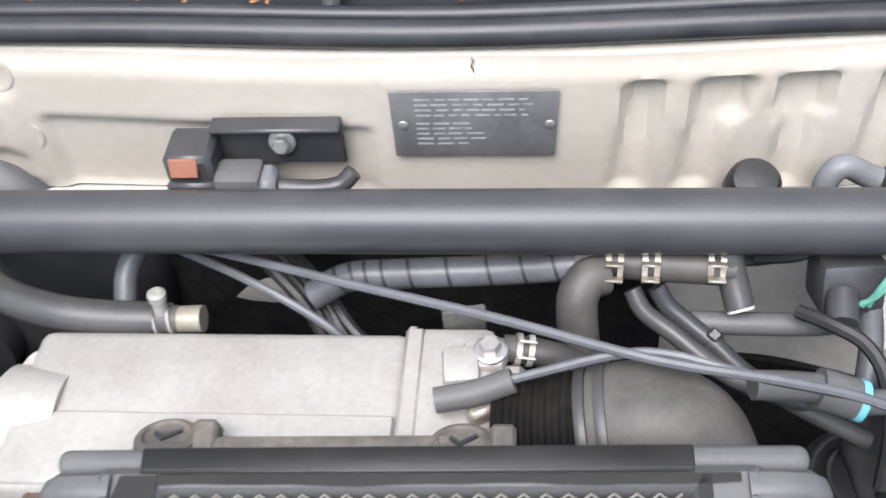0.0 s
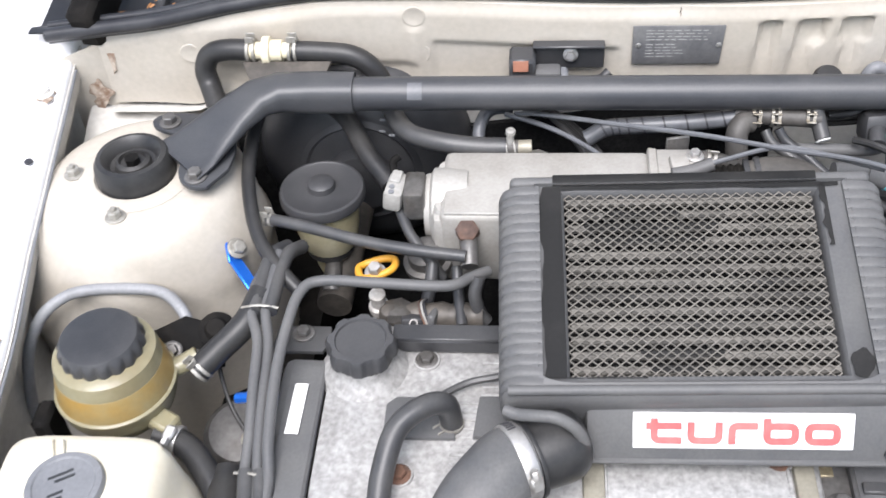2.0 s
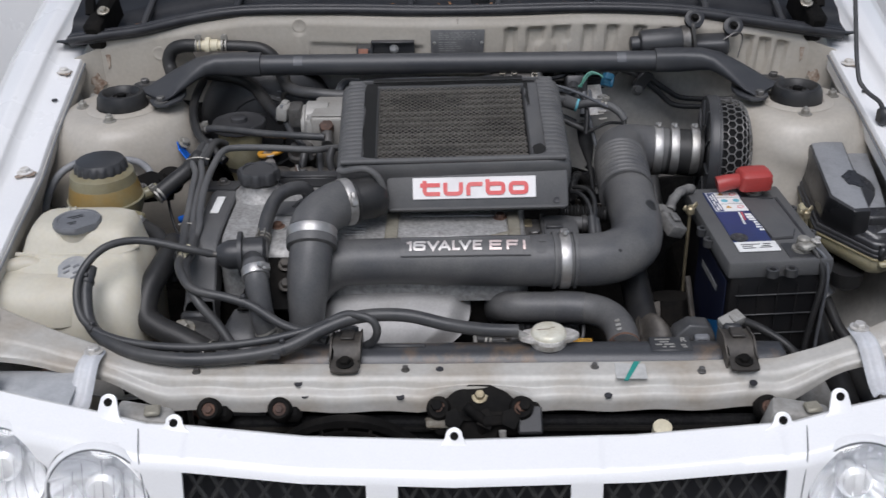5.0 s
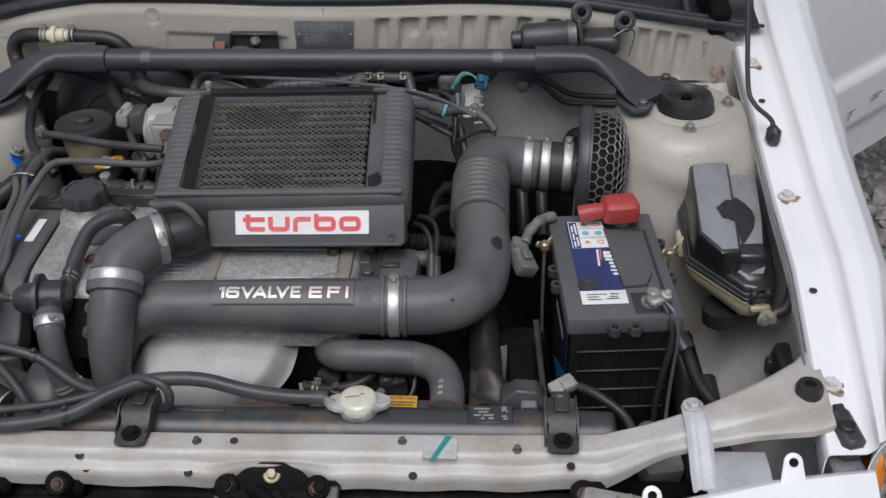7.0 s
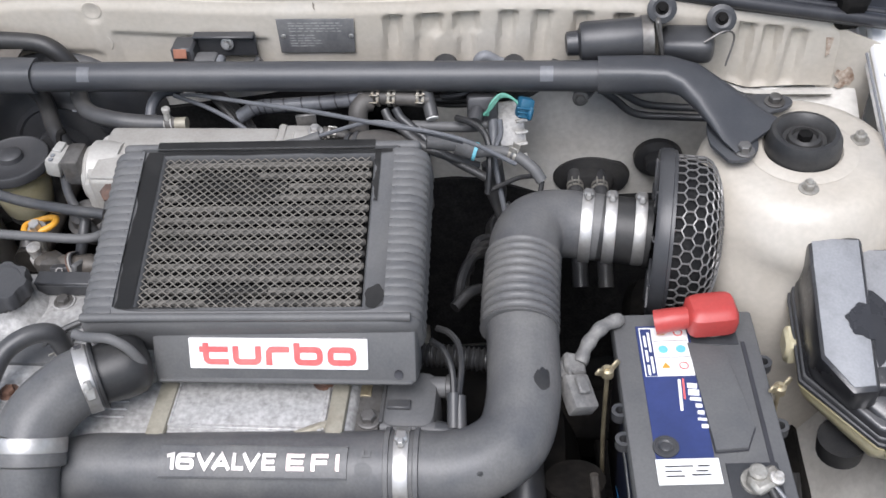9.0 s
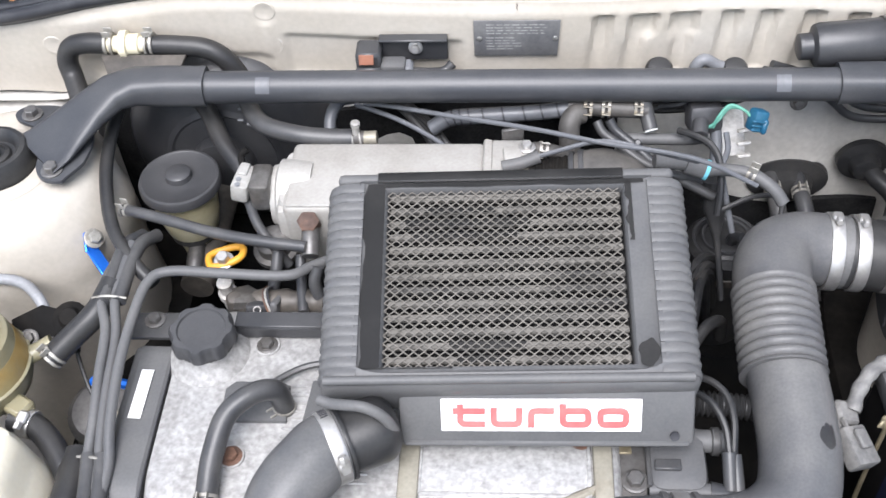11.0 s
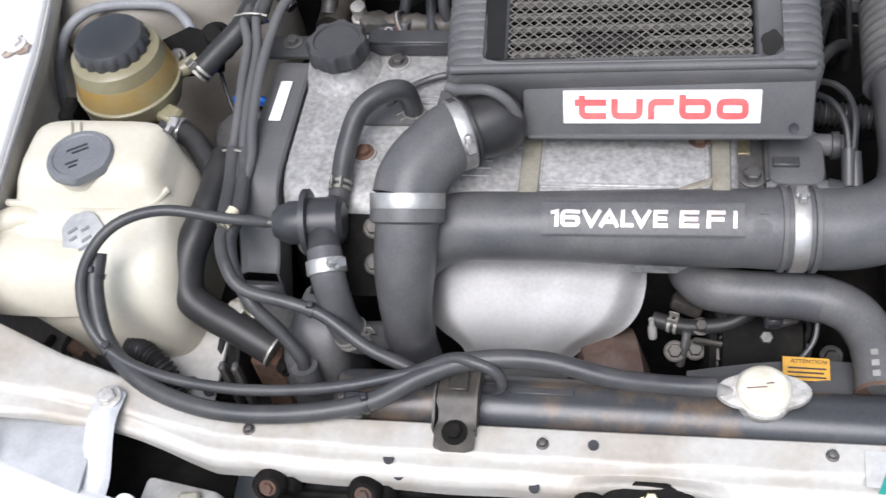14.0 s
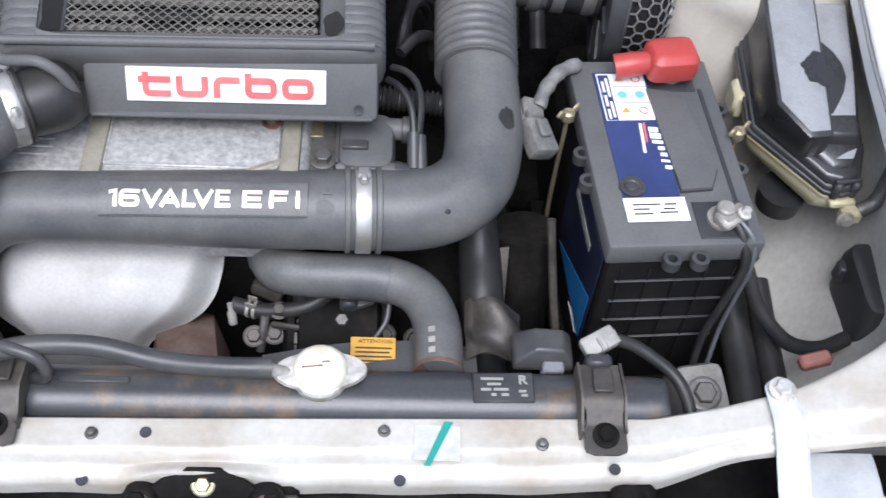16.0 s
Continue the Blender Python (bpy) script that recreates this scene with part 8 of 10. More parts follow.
part("cradle", tube([(-0.604, 0.240, 0.66), (-0.598, 0.262, 0.735), (-0.584, 0.284, 0.772), (-0.562, 0.300, 0.788), (-0.535, 0.308, 0.792), (-0.49, 0.310, 0.792), (-0.465, 0.306, 0.790), (-0.447, 0.292, 0.783), (-0.438, 0.278, 0.770), (-0.434, 0.268, 0.750)], 0.0055, 12), BLUEGREY, ps, "grey wire cradle")
part("mount", rbox((-0.546, 0.185, 0.7410), (0.016, 0.03, 0.06), 0.004), DARK, ps)
part("base_tab", rbox(pose(qx + 0.045, qy - 0.03, 0.7580, 0, 0, -30), (0.03, 0.02, 0.012), 0.003), SMOKED, ps)
hose("steering_hose", [(-0.424, 0.234, 0.767), (-0.405, 0.250, 0.779), (-0.382, 0.270, 0.793), (-0.372, 0.300, 0.800)], 0.0120, "black power steering hose with a plated clip", "hose", RUBBER, clips=(0.05,))
hose("steering_hose", [(-0.450, 0.180, 0.748), (-0.425, 0.172, 0.746), (-0.402, 0.150, 0.742), (-0.386, 0.125, 0.732), (-0.378, 0.10, 0.70)], 0.0115, "black power steering return hose", "hose", RUBBER, bands=(0.16,))
ubr = thing("wing_bracket", (-0.44, 0.25, 0.74), "black drilled bracket on the inner wing", "bracket")
part("plate", prism([(-0.03, -0.02), (0.03, -0.02), (0.035, 0.015), (0.0, 0.03), (-0.03, 0.02)], basis((-0.437, 0.262, 0.765), (1, 0.2, 0), (0.1, -0.6, 0.8)), 0.004, 0.001), DARK, ubr)
for x, y, z in ((-0.450, 0.255, 0.770), (-0.428, 0.250, 0.765), (-0.405, 0.262, 0.775)):
    bolt(ubr, (x, y, z), (0.1, -0.5, 0.8), 0.006, GREYMET)
part("bush", turned([(0.016, -0.012), (0.017, 0), (0.017, 0.012), (0.011, 0.014), (0.008, 0.020)], axis((-0.410, 0.272, 0.775), (0.1, -0.4, 0.9)), 20), DARK, ubr)

# blue anodised bracket
bb = thing("blue_bracket", (-0.40, 0.35, 0.79), "long blue anodised hose bracket with a plated bolt", "bracket")
part("arm", rbox(basis((-0.3925, 0.332, 0.778), (0.029, -0.032, -0.020), (0.5, -0.1, 0.85)), (0.062, 0.013, 0.003), 0.001), BLUE, bb)
part("hook", rbox(basis((-0.4145, 0.362, 0.792), (0.30, -1, -0.25), (0.7, 0.1, 0.7)), (0.034, 0.013, 0.003), 0.001), BLUE, bb)
bolt(bb, (-0.407, 0.357, 0.799), (0.6, -0.3, 0.7), 0.0065, DULLZINC, h=0.007)
part("lower_arm", tube([(-0.395, 0.235, 0.73), (-0.375, 0.232, 0.735), (-0.355, 0.230, 0.73)], 0.005, 8), BLUE, bb)

# washer tank
wt = thing("washer_tank", (-0.485, 0.06, 0.55), "milky plastic washer fluid tank with a grey cap", "washer tank")
part("tank", loft([(-0.520, -0.400, -0.002, 0.150, 0.560), (-0.530, -0.394, -0.016, 0.150, 0.645), (-0.556, -0.392, -0.018, 0.150, 0.690), (-0.566, -0.395, -0.010, 0.150, 0.722), (-0.566, -0.402, 0.008, 0.150, 0.744), (-0.564, -0.408, 0.034, 0.150, 0.754), (-0.562, -0.412, 0.058, 0.150, 0.762), (-0.557, -0.416, 0.068, 0.149, 0.778), (-0.550, -0.422, 0.076, 0.147, 0.790), (-0.540, -0.432, 0.086, 0.140, 0.7955), (-0.52, -0.45, 0.10, 0.13, 0.796)], 60, 5.0), TANK, wt)
part("side_lobe", loft([(-0.600, -0.470, -0.014, 0.075, 0.694), (-0.610, -0.462, -0.020, 0.080, 0.704), (-0.611, -0.460, -0.016, 0.080, 0.722), (-0.604, -0.462, -0.004, 0.078, 0.740), (-0.590, -0.466, 0.014, 0.074, 0.751), (-0.57, -0.48, 0.03, 0.066, 0.7535)], 44, 4.0), TANK, wt)
part("seam_roll", tube([(-0.600, 0.036, 0.728), (-0.580, 0.046, 0.748), (-0.555, 0.056, 0.754), (-0.535, 0.058, 0.750)], 0.012, 14), TANK, wt)
part("seam_line", tube([(-0.566, 0.066, 0.7635), (-0.50, 0.063, 0.7645), (-0.43, 0.066, 0.7645), (-0.412, 0.085, 0.7655)], 0.0035, 8), TANK, wt)
part("neck", turned([(0.030, 0.780), (0.029, 0.796)], pose(-0.490, 0.098, 0), 28), TANK, wt)
lid = bmesh.new()
loops = []
for r, z in ((0.0300, 0.792), (0.0312, 0.794), (0.0312, 0.798), (0.0295, 0.8010), (0.0250, 0.8014), (0.0238, 0.8002), (0.001, 0.8002)):
    lp = []
    for k in range(60):
        a = 2 * math.pi * k / 60
        q = r * (1 + 0.07 * math.exp(-(((a - 5.35) / 0.45) ** 2)))
        c, sn = q * math.cos(a), q * math.sin(a)
        flat = c * 0.62 - sn * 0.78
        cut = max(0.0, flat - 0.0285)
        lp.append(V(-0.489 + c - 0.62 * cut, 0.0945 + sn + 0.78 * cut, z))
    loops.append(lp)
rings(lid, loops)
cpx = part("cap", lid, GREYCAP, wt, "grey flip cap")
for dx in (-0.006, 0.003):
    part("cap_tab", rbox(pose(-0.504 + dx, 0.128, 0.797, 0, 0, 20), (0.003, 0.020, 0.005), 0.0012), TANK, wt)
part("printing", bars([(-0.010, 0.010, 0.010), (-0.006, 0.010, 0.005), (-0.014, -0.002, -0.006), (-0.012, -0.004, -0.011)], pose(-0.489, 0.0945, 0.8003, 0, 0, 30), 0.0022), PLASTIC, cpx)
sc = part("sensor_cap", prism([((0.0205 + 0.0013 * math.sin(3 * a + 1) + 0.0008 * math.sin(7 * a)) * math.cos(a), (0.0225 + 0.0012 * math.sin(2 * a)) * math.sin(a)) for a in [2 * math.pi * k / 40 for k in range(40)]], axis((-0.4835, 0.037, 0.7545), (0, -0.42, 0.9)), 0.0035, 0.0012), HAZY, wt, "hazy grey plastic cap over the small filler")
part("cap_relief", bars([(-0.010, 0.000, 0.008), (-0.012, -0.004, 0.001), (0.002, 0.010, 0.003), (-0.002, 0.008, -0.006), (-0.008, 0.002, -0.012)], axis((-0.4835, 0.0355, 0.7577), (0, -0.42, 0.9)) @ Matrix.Rotation(0.6, 4, "Z"), 0.0026, 0.0010), GREYCAP, sc)
part("dimple", turned([(0.008, 0), (0.008, 0.002), (0.005, 0.0035), (0.002, 0.003)], axis((-0.409, 0.060, 0.690), (1, -0.4, 0.5)), 18), TANNED, wt)

# ---- hoses on the engine's left ----
rth = hose("radiator_top_hose", [(-0.384, 0.150, 0.735), (-0.378, 0.110, 0.742), (-0.382, 0.075, 0.738), (-0.393, 0.045, 0.722), (-0.394, 0.018, 0.700), (-0.375, 0.004, 0.690), (-0.345, -0.008, 0.682), (-0.310, -0.022, 0.670)], 0.0155, "thick black radiator hose bending to the thermostat", "hose", RUBBER, seg=18)
part("end_ring", turned([(0.0152, -0.001), (0.0166, -0.001), (0.0166, 0.001), (0.0152, 0.001)], axis((-0.309, -0.0225, 0.6697), (0.035, -0.014, -0.012)), 28), DULLZINC, rth, "thin pale wire ring")
hose("metal_pipe", [(-0.377, 0.322, 0.800), (-0.379, 0.300, 0.803), (-0.378, 0.277, 0.802), (-0.366, 0.245, 0.798), (-0.362, 0.200, 0.792), (-0.359, 0.160, 0.782), (-0.358, 0.125, 0.772), (-0.352, 0.080, 0.768)], 0.0048, "grey steel coolant pipe", "pipe", SHROUD, group="side pipes", seg=10)
hose("metal_pipe", [(-0.363, 0.345, 0.806), (-0.364, 0.310, 0.805), (-0.364, 0.277, 0.802), (-0.356, 0.240, 0.795), (-0.353, 0.190, 0.788), (-0.350, 0.150, 0.780), (-0.347, 0.118, 0.772), (-0.348, 0.085, 0.768)], 0.0048, "grey steel coolant pipe", "pipe", SHROUD, group="side pipes", seg=10)
hose("metal_pipe", [(-0.170, 0.330, 0.800), (-0.185, 0.318, 0.804), (-0.206, 0.303, 0.808), (-0.266, 0.302, 0.812), (-0.316, 0.304, 0.812), (-0.334, 0.290, 0.812), (-0.341, 0.250, 0.806), (-0.343, 0.200, 0.798), (-0.341, 0.150, 0.786), (-0.337, 0.115, 0.774), (-0.340, 0.070, 0.768)], 0.0050, "grey steel pipe looping over the cam cover", "pipe", SHROUD, group="side pipes", seg=10)
for p0, p1 in (((-0.379, 0.276, 0.802), (-0.358, 0.276, 0.802)), ((-0.360, 0.125, 0.772), (-0.340, 0.120, 0.772))):
    pk = thing("pipe_clamp", p0, "bent wire clamp across the side pipes", "clamp", group="pipe clamps")
    part("wire", tube([V(*p0) + V(-0.006, 0, 0.004), V(*p0).lerp(V(*p1), 0.5) + V(0, 0, 0.007), V(*p1) + V(0.006, 0, 0.004)], 0.0013, 6), DULLZINC, pk)
for x in (-0.374, -0.360):
    sv = hose("pipe_sleeve", [(x, 0.275, 0.802), (x + 0.001, 0.310, 0.804), (x + 0.004, 0.345, 0.803), (x + 0.012, 0.37, 0.79)], 0.0068, "black rubber sleeve on a steel pipe", "hose", HOSE, group="pipe sleeves")
for x in (-0.355, -0.343):
    hose("pipe_sleeve", [(x - 0.002, 0.128, 0.774), (x + 0.003, 0.095, 0.770), (x + 0.007, 0.060, 0.770), (x + 0.006, 0.045, 0.769)], 0.0070, "black rubber sleeve on a steel pipe", "hose", HOSE, group="pipe sleeves")
hose("vacuum_hose", [(-0.384, 0.388, 0.808), (-0.360, 0.378, 0.813), (-0.325, 0.365, 0.815), (-0.287, 0.352, 0.815), (-0.240, 0.340, 0.816), (-0.190, 0.332, 0.816)], 0.0057, "black vacuum hose over the brake reservoir", "hose", HOSE, clips=(0.04,))
hose("vacuum_hose", [(-0.406, 0.520, 0.842), (-0.410, 0.477, 0.832), (-0.404, 0.420, 0.823), (-0.385, 0.360, 0.812), (-0.356, 0.322, 0.802), (-0.336, 0.306, 0.790)], 0.0068, "long black hose down the strut tower", "hose", RUBBER)
hose("heater_hose", [(-0.282, 0.540, 0.850), (-0.271, 0.512, 0.836), (-0.252, 0.485, 0.834), (-0.216, 0.470, 0.834), (-0.185, 0.467, 0.832), (-0.158, 0.467, 0.831)], 0.0098, "black heater hose to the plenum", "hose", HOSE)
tb2 = thing("brass_tee", (-0.115, 0.478, 0.83), "pale metal hose tee behind the plenum", "fitting")
part("body", tube([(-0.150, 0.467, 0.831), (-0.133, 0.467, 0.832)], 0.0072, 16), TANNED, tb2)
part("sleeve", tube([(-0.176, 0.467, 0.832), (-0.162, 0.467, 0.831), (-0.146, 0.467, 0.831)], 0.0078, 16), EARTHPIPE, tb2)
part("stem", turned([(0.0040, 0), (0.0036, 0.010), (0.0048, 0.011), (0.0048, 0.015), (0.003, 0.0165)], axis((-0.154, 0.467, 0.837), (0.05, 0, 1)), 14), PLUGWHITE, tb2)
for q in (-0.158, -0.150):
    part("clip_wire", turned([(0.0080, -0.0008), (0.0090, -0.0008), (0.0090, 0.0008), (0.0080, 0.0008)], axis((q, 0.467, 0.831), (1, 0.15, 0.1)), 18), PLUGWHITE, tb2)
hose("vacuum_hose", [(-0.155, 0.53, 0.832), (-0.175, 0.52, 0.836), (-0.185, 0.505, 0.828), (-0.186, 0.49, 0.815)], 0.0065, "looped grey vacuum hose", "hose", TUBEGREY)
for k in range(5):
    y = 0.545 - 0.006 * k
    hose("loom_wire", [(-0.160 + 0.01 * k, 0.56, 0.815 - 0.004 * k), (-0.12, y, 0.818 + 0.004 * k), (-0.085, y - 0.03, 0.812), (-0.060, y - 0.06, 0.800 - 0.006 * k), (-0.04, y - 0.07, 0.79)], 0.0038, "black wire in the loom under the brace", "wire", RUBBER, group="loom wires", seg=8)
    hose("loom_wire", [(0.02, 0.555, 0.812 + 0.003 * k), (0.08, 0.545 + 0.003 * k, 0.815), (0.15, 0.54, 0.825 - 0.005 * k), (0.24, 0.545, 0.83 - 0.004 * k), (0.27, 0.552, 0.842)], 0.0042, "black wire in the loom under the brace", "wire", RUBBER, group="loom wires", seg=8)
hose("breather_hose", [(-0.247, 0.070, 0.768), (-0.247, 0.095, 0.776), (-0.245, 0.122, 0.788), (-0.236, 0.152, 0.802), (-0.217, 0.170, 0.807), (-0.200, 0.180, 0.800), (-0.196, 0.183, 0.778), (-0.196, 0.183, 0.764)], 0.0095, "curved black breather hose on the cam cover", "hose", HOSE, clips=(0.10, 0.97), seg=16)
hose("plug_lead", [(-0.222, 0.190, 0.768), (-0.210, 0.205, 0.773), (-0.185, 0.222, 0.774), (-0.158, 0.228, 0.776)], 0.0034, "thin black lead from the baffle plate", "wire", HOSE, seg=8)
yb = thing("dipstick", (-0.296, 0.335, 0.80), "yellow-orange plastic dipstick handle", "dipstick")
bm = tube([(-0.300, 0.345, 0.796), (-0.305, 0.338, 0.797), (-0.300, 0.325, 0.798), (-0.285, 0.326, 0.800), (-0.272, 0.334, 0.802), (-0.272, 0.346, 0.801), (-0.283, 0.349, 0.799), (-0.300, 0.345, 0.796)], 0.0036, 10)
for o in [bm]:
    bmesh.ops.translate(o, verts=o.verts, vec=(0.013, 0.008, -0.012))
part("handle", bm, YELLOW, yb)
part("tube", tube([(-0.276, 0.338, 0.788), (-0.274, 0.332, 0.74), (-0.272, 0.33, 0.66)], 0.005, 8), ZINC, yb)
bolt(yb, (-0.275, 0.338, 0.788), (0, -0.2, 1), 0.0065, STEEL, h=0.010)
jt = thing("thermo_housing", (-0.235, 0.315, 0.75), "grey alloy sensor housing by the oil cap", "housing")
part("body", tube([(-0.262, 0.306, 0.762), (-0.245, 0.306, 0.766), (-0.205, 0.306, 0.766), (-0.175, 0.306, 0.766)], lambda u: 0.0105 + 0.003 * math.sin(u * 14) ** 2, 18), BRACKETMET, jt)
part("flange", prism([(-0.012, -0.010), (0.010, -0.012), (0.014, 0.004), (0.004, 0.013), (-0.012, 0.010)], pose(-0.252, 0.305, 0.768, 0, 10, 15), 0.010, 0.003), GREYMET, jt, "grey alloy flange")
part("boss", turned([(0.0085, -0.012), (0.0085, 0.006), (0.0065, 0.009), (0.003, 0.010)], axis((-0.261, 0.302, 0.770), (0.1, -0.2, 1)), 18), BRACKETMET, jt)
part("plug", rbox(pose(-0.238, 0.293, 0.772, -20, 0, 6), (0.020, 0.012, 0.011), 0.0025, 2), PLASTIC, jt)
part("plug_hole", turned([(0.0028, 0), (0.0040, 0.0), (0.0040, 0.0016), (0.0028, 0.0016)], axis((-0.236, 0.287, 0.776), (0, -0.6, 0.8)), 14, False), GREYMET, jt)
part("fin", rbox(pose(-0.219, 0.297, 0.773, -20, 0, -14), (0.007, 0.022, 0.014), 0.002), SHROUD, jt)
for dx, mt in ((0.0, RUSTY), (0.0022, PLUGWHITE), (0.0046, INK)):
    part("loop_wire", tube([(-0.231 + dx, 0.316, 0.776), (-0.2325 + dx, 0.305, 0.783), (-0.230 + dx, 0.294, 0.781), (-0.2245 + dx, 0.285, 0.771)], 0.0011, 6), mt, jt)
part("riser", turned([(0.0075, -0.02), (0.0075, -0.004), (0.0095, -0.003), (0.0095, 0.004), (0.0070, 0.006), (0.0065, 0.016), (0.0075, 0.017), (0.0075, 0.021), (0.004, 0.022)], axis((-0.271, 0.316, 0.765), (0, -0.15, 1)), 18), PALEZINC, jt, "pale plated riser")
hose("vacuum_hose", [(-0.200, 0.343, 0.792), (-0.199, 0.330, 0.784), (-0.196, 0.308, 0.776), (-0.193, 0.290, 0.770)], 0.0052, "short black hose dropping to the cam cover", "hose", HOSE)
hose("coolant_hose", [(-0.222, 0.345, 0.795), (-0.224, 0.330, 0.78), (-0.228, 0.32, 0.765)], 0.006, "short black coolant hose", "hose", HOSE)
hose("coolant_hose", [(-0.178, 0.318, 0.805), (-0.182, 0.310, 0.79), (-0.178, 0.305, 0.772), (-0.172, 0.303, 0.762)], 0.0062, "short black coolant hose", "hose", HOSE)

# boost valve, thermostat
pv = thing("boost_valve", (-0.264, 0.045, 0.77), "round black boost valve with hoses", "valve")
part("drum", turned([(0.012, -0.036), (0.016, -0.030), (0.019, -0.022), (0.019, -0.010), (0.029, -0.009), (0.029, -0.004), (0.021, -0.003), (0.021, 0.022), (0.016, 0.026)], axis((-0.262, 0.048, 0.772), (1, 0.10, 0.0)), 28), PLASTIC, pv)
part("top_stub", tube([(-0.250, 0.055, 0.775), (-0.248, 0.068, 0.772)], 0.0105, 14), PLASTIC, pv)
part("bottom_stub", tube([(-0.254, 0.040, 0.770), (-0.248, 0.020, 0.772), (-0.244, 0.006, 0.772)], 0.014, 16), PLASTIC, pv)
part("nozzle", tube([(-0.293, 0.045, 0.773), (-0.312, 0.043, 0.774)], 0.004, 10), GREYMET, pv)
part("backplate", prism([(-0.05, -0.05), (0.045, -0.05), (0.05, 0.03), (0.02, 0.04), (-0.03, 0.03)], basis((-0.225, 0.058, 0.735), (1, 0, 0), (0, -0.6, 0.8)), 0.005, 0.001), DARK, pv)
for x, y, z in ((-0.216, 0.062, 0.748), (-0.212, 0.032, 0.735)):
    bolt(pv, (x, y, z), (0, -0.5, 0.85), 0.0065, BRACKETMET, h=0.007)
hd2 = hose("boost_hose", [(-0.247, 0.016, 0.774), (-0.243, 0.000, 0.766), (-0.240, -0.010, 0.742), (-0.236, -0.016, 0.712), (-0.228, -0.016, 0.690), (-0.212, -0.004, 0.672)], 0.0150, "ribbed grey-black boost hose with clamps", "hose", PIPE, bands=(0.16,), seg=18)
spring_clip(hd2, (-0.231, -0.017, 0.696), (0.4, -0.1, -0.9), 0.0155)
part("elbow_end", tube([(-0.214, -0.006, 0.674), (-0.200, 0.006, 0.668), (-0.19, 0.02, 0.66)], 0.013, 14), GREYMET, hd2)
tn = thing("thermostat_housing", (-0.28, 0.0, 0.62), "black thermostat housing with a hose outlet", "housing")
part("body", loft([(-0.305, -0.235, -0.045, 0.03, 0.55), (-0.305, -0.237, -0.045, 0.032, 0.640), (-0.300, -0.240, -0.038, 0.03, 0.672), (-0.290, -0.246, -0.020, 0.03, 0.690), (-0.282, -0.252, 0.0, 0.03, 0.702)], 32, 3.5), PIPE, tn)
part("outlet", tube([(-0.270, -0.046, 0.655), (-0.270, -0.050, 0.668), (-0.272, -0.046, 0.684)], 0.012, 16), PIPE, tn)
bolt(tn, (-0.300, -0.03, 0.655), (-0.5, -0.6, 0.6), 0.006, DARK)
en = thing("engine_mount", (-0.33, 0.01, 0.66), "dull steel engine mount with a large bolt", "engine mount")
part("bracket", rbox(pose(-0.325, 0.012, 0.672, 0, 10, -15), (0.06, 0.04, 0.022), 0.006, 2), GREYMET, en)
bolt(en, (-0.345, 0.008, 0.682), (-0.2, -0.3, 0.9), 0.0105, ZINC, h=0.012)
part("rust_arm", rbox(pose(-0.320, -0.015, 0.60, 0, 0, 0), (0.028, 0.03, 0.12), 0.004), RUSTY, en, "rusty brown arm")
part("brown_plate", stack([[(-0.345, 0.030, 0.560), (-0.345, -0.012, 0.560), (-0.306, -0.012, 0.560), (-0.306, 0.030, 0.560)], [(-0.343, 0.034, 0.672), (-0.343, -0.004, 0.664), (-0.308, -0.004, 0.664), (-0.308, 0.034, 0.672)]], 0.005), MUDBROWN, en, "brown primed mounting plate")
bolt(en, (-0.326, 0.012, 0.670), (0, -0.2, 1), 0.0075, DULLZINC)
pu = thing("pulley", (-0.375, 0.01, 0.57), "black ribbed crank pulley", "pulley")
part("wheel", turned([(0.02, -0.014), (0.065, -0.014), (0.068, -0.008), (0.062, -0.004), (0.068, 0.0), (0.062, 0.004), (0.068, 0.010), (0.02, 0.012)], axis((-0.365, 0.02, 0.575), (1, 0, 0)), 36), RUBBER, pu)
for x, y in ((-0.346, -0.052), (-0.334, -0.052)):
    part("bar", rbox((x, y, 0.60), (0.006, 0.010, 0.18), 0.002), GREYMET, pu)
hose("vacuum_hose", [(-0.342, 0.046, 0.770), (-0.345, 0.030, 0.768), (-0.336, 0.005, 0.764), (-0.318, -0.014, 0.755), (-0.275, -0.022, 0.748), (-0.246, -0.028, 0.740), (-0.208, -0.048, 0.726), (-0.175, -0.060, 0.720), (-0.150, -0.07, 0.716)], 0.0058, "black vacuum hose curling over the boost hose", "hose", HOSE, ties=(0.58,), clips=(0.03,))
hose("vacuum_hose", [(-0.336, 0.046, 0.768), (-0.338, 0.030, 0.764), (-0.330, 0.004, 0.756), (-0.313, -0.018, 0.738), (-0.290, -0.030, 0.714), (-0.274, -0.042, 0.694), (-0.272, -0.046, 0.684)], 0.0062, "black vacuum hose to the thermostat housing", "hose", HOSE)
wc = thing("hose_joiner", (-0.339, 0.044, 0.772), "cream plastic hose joiner", "joiner")
part("joiner", tube([(-0.336, 0.054, 0.778), (-0.342, 0.038, 0.776)], 0.0055, 10), BEIGE, wc)
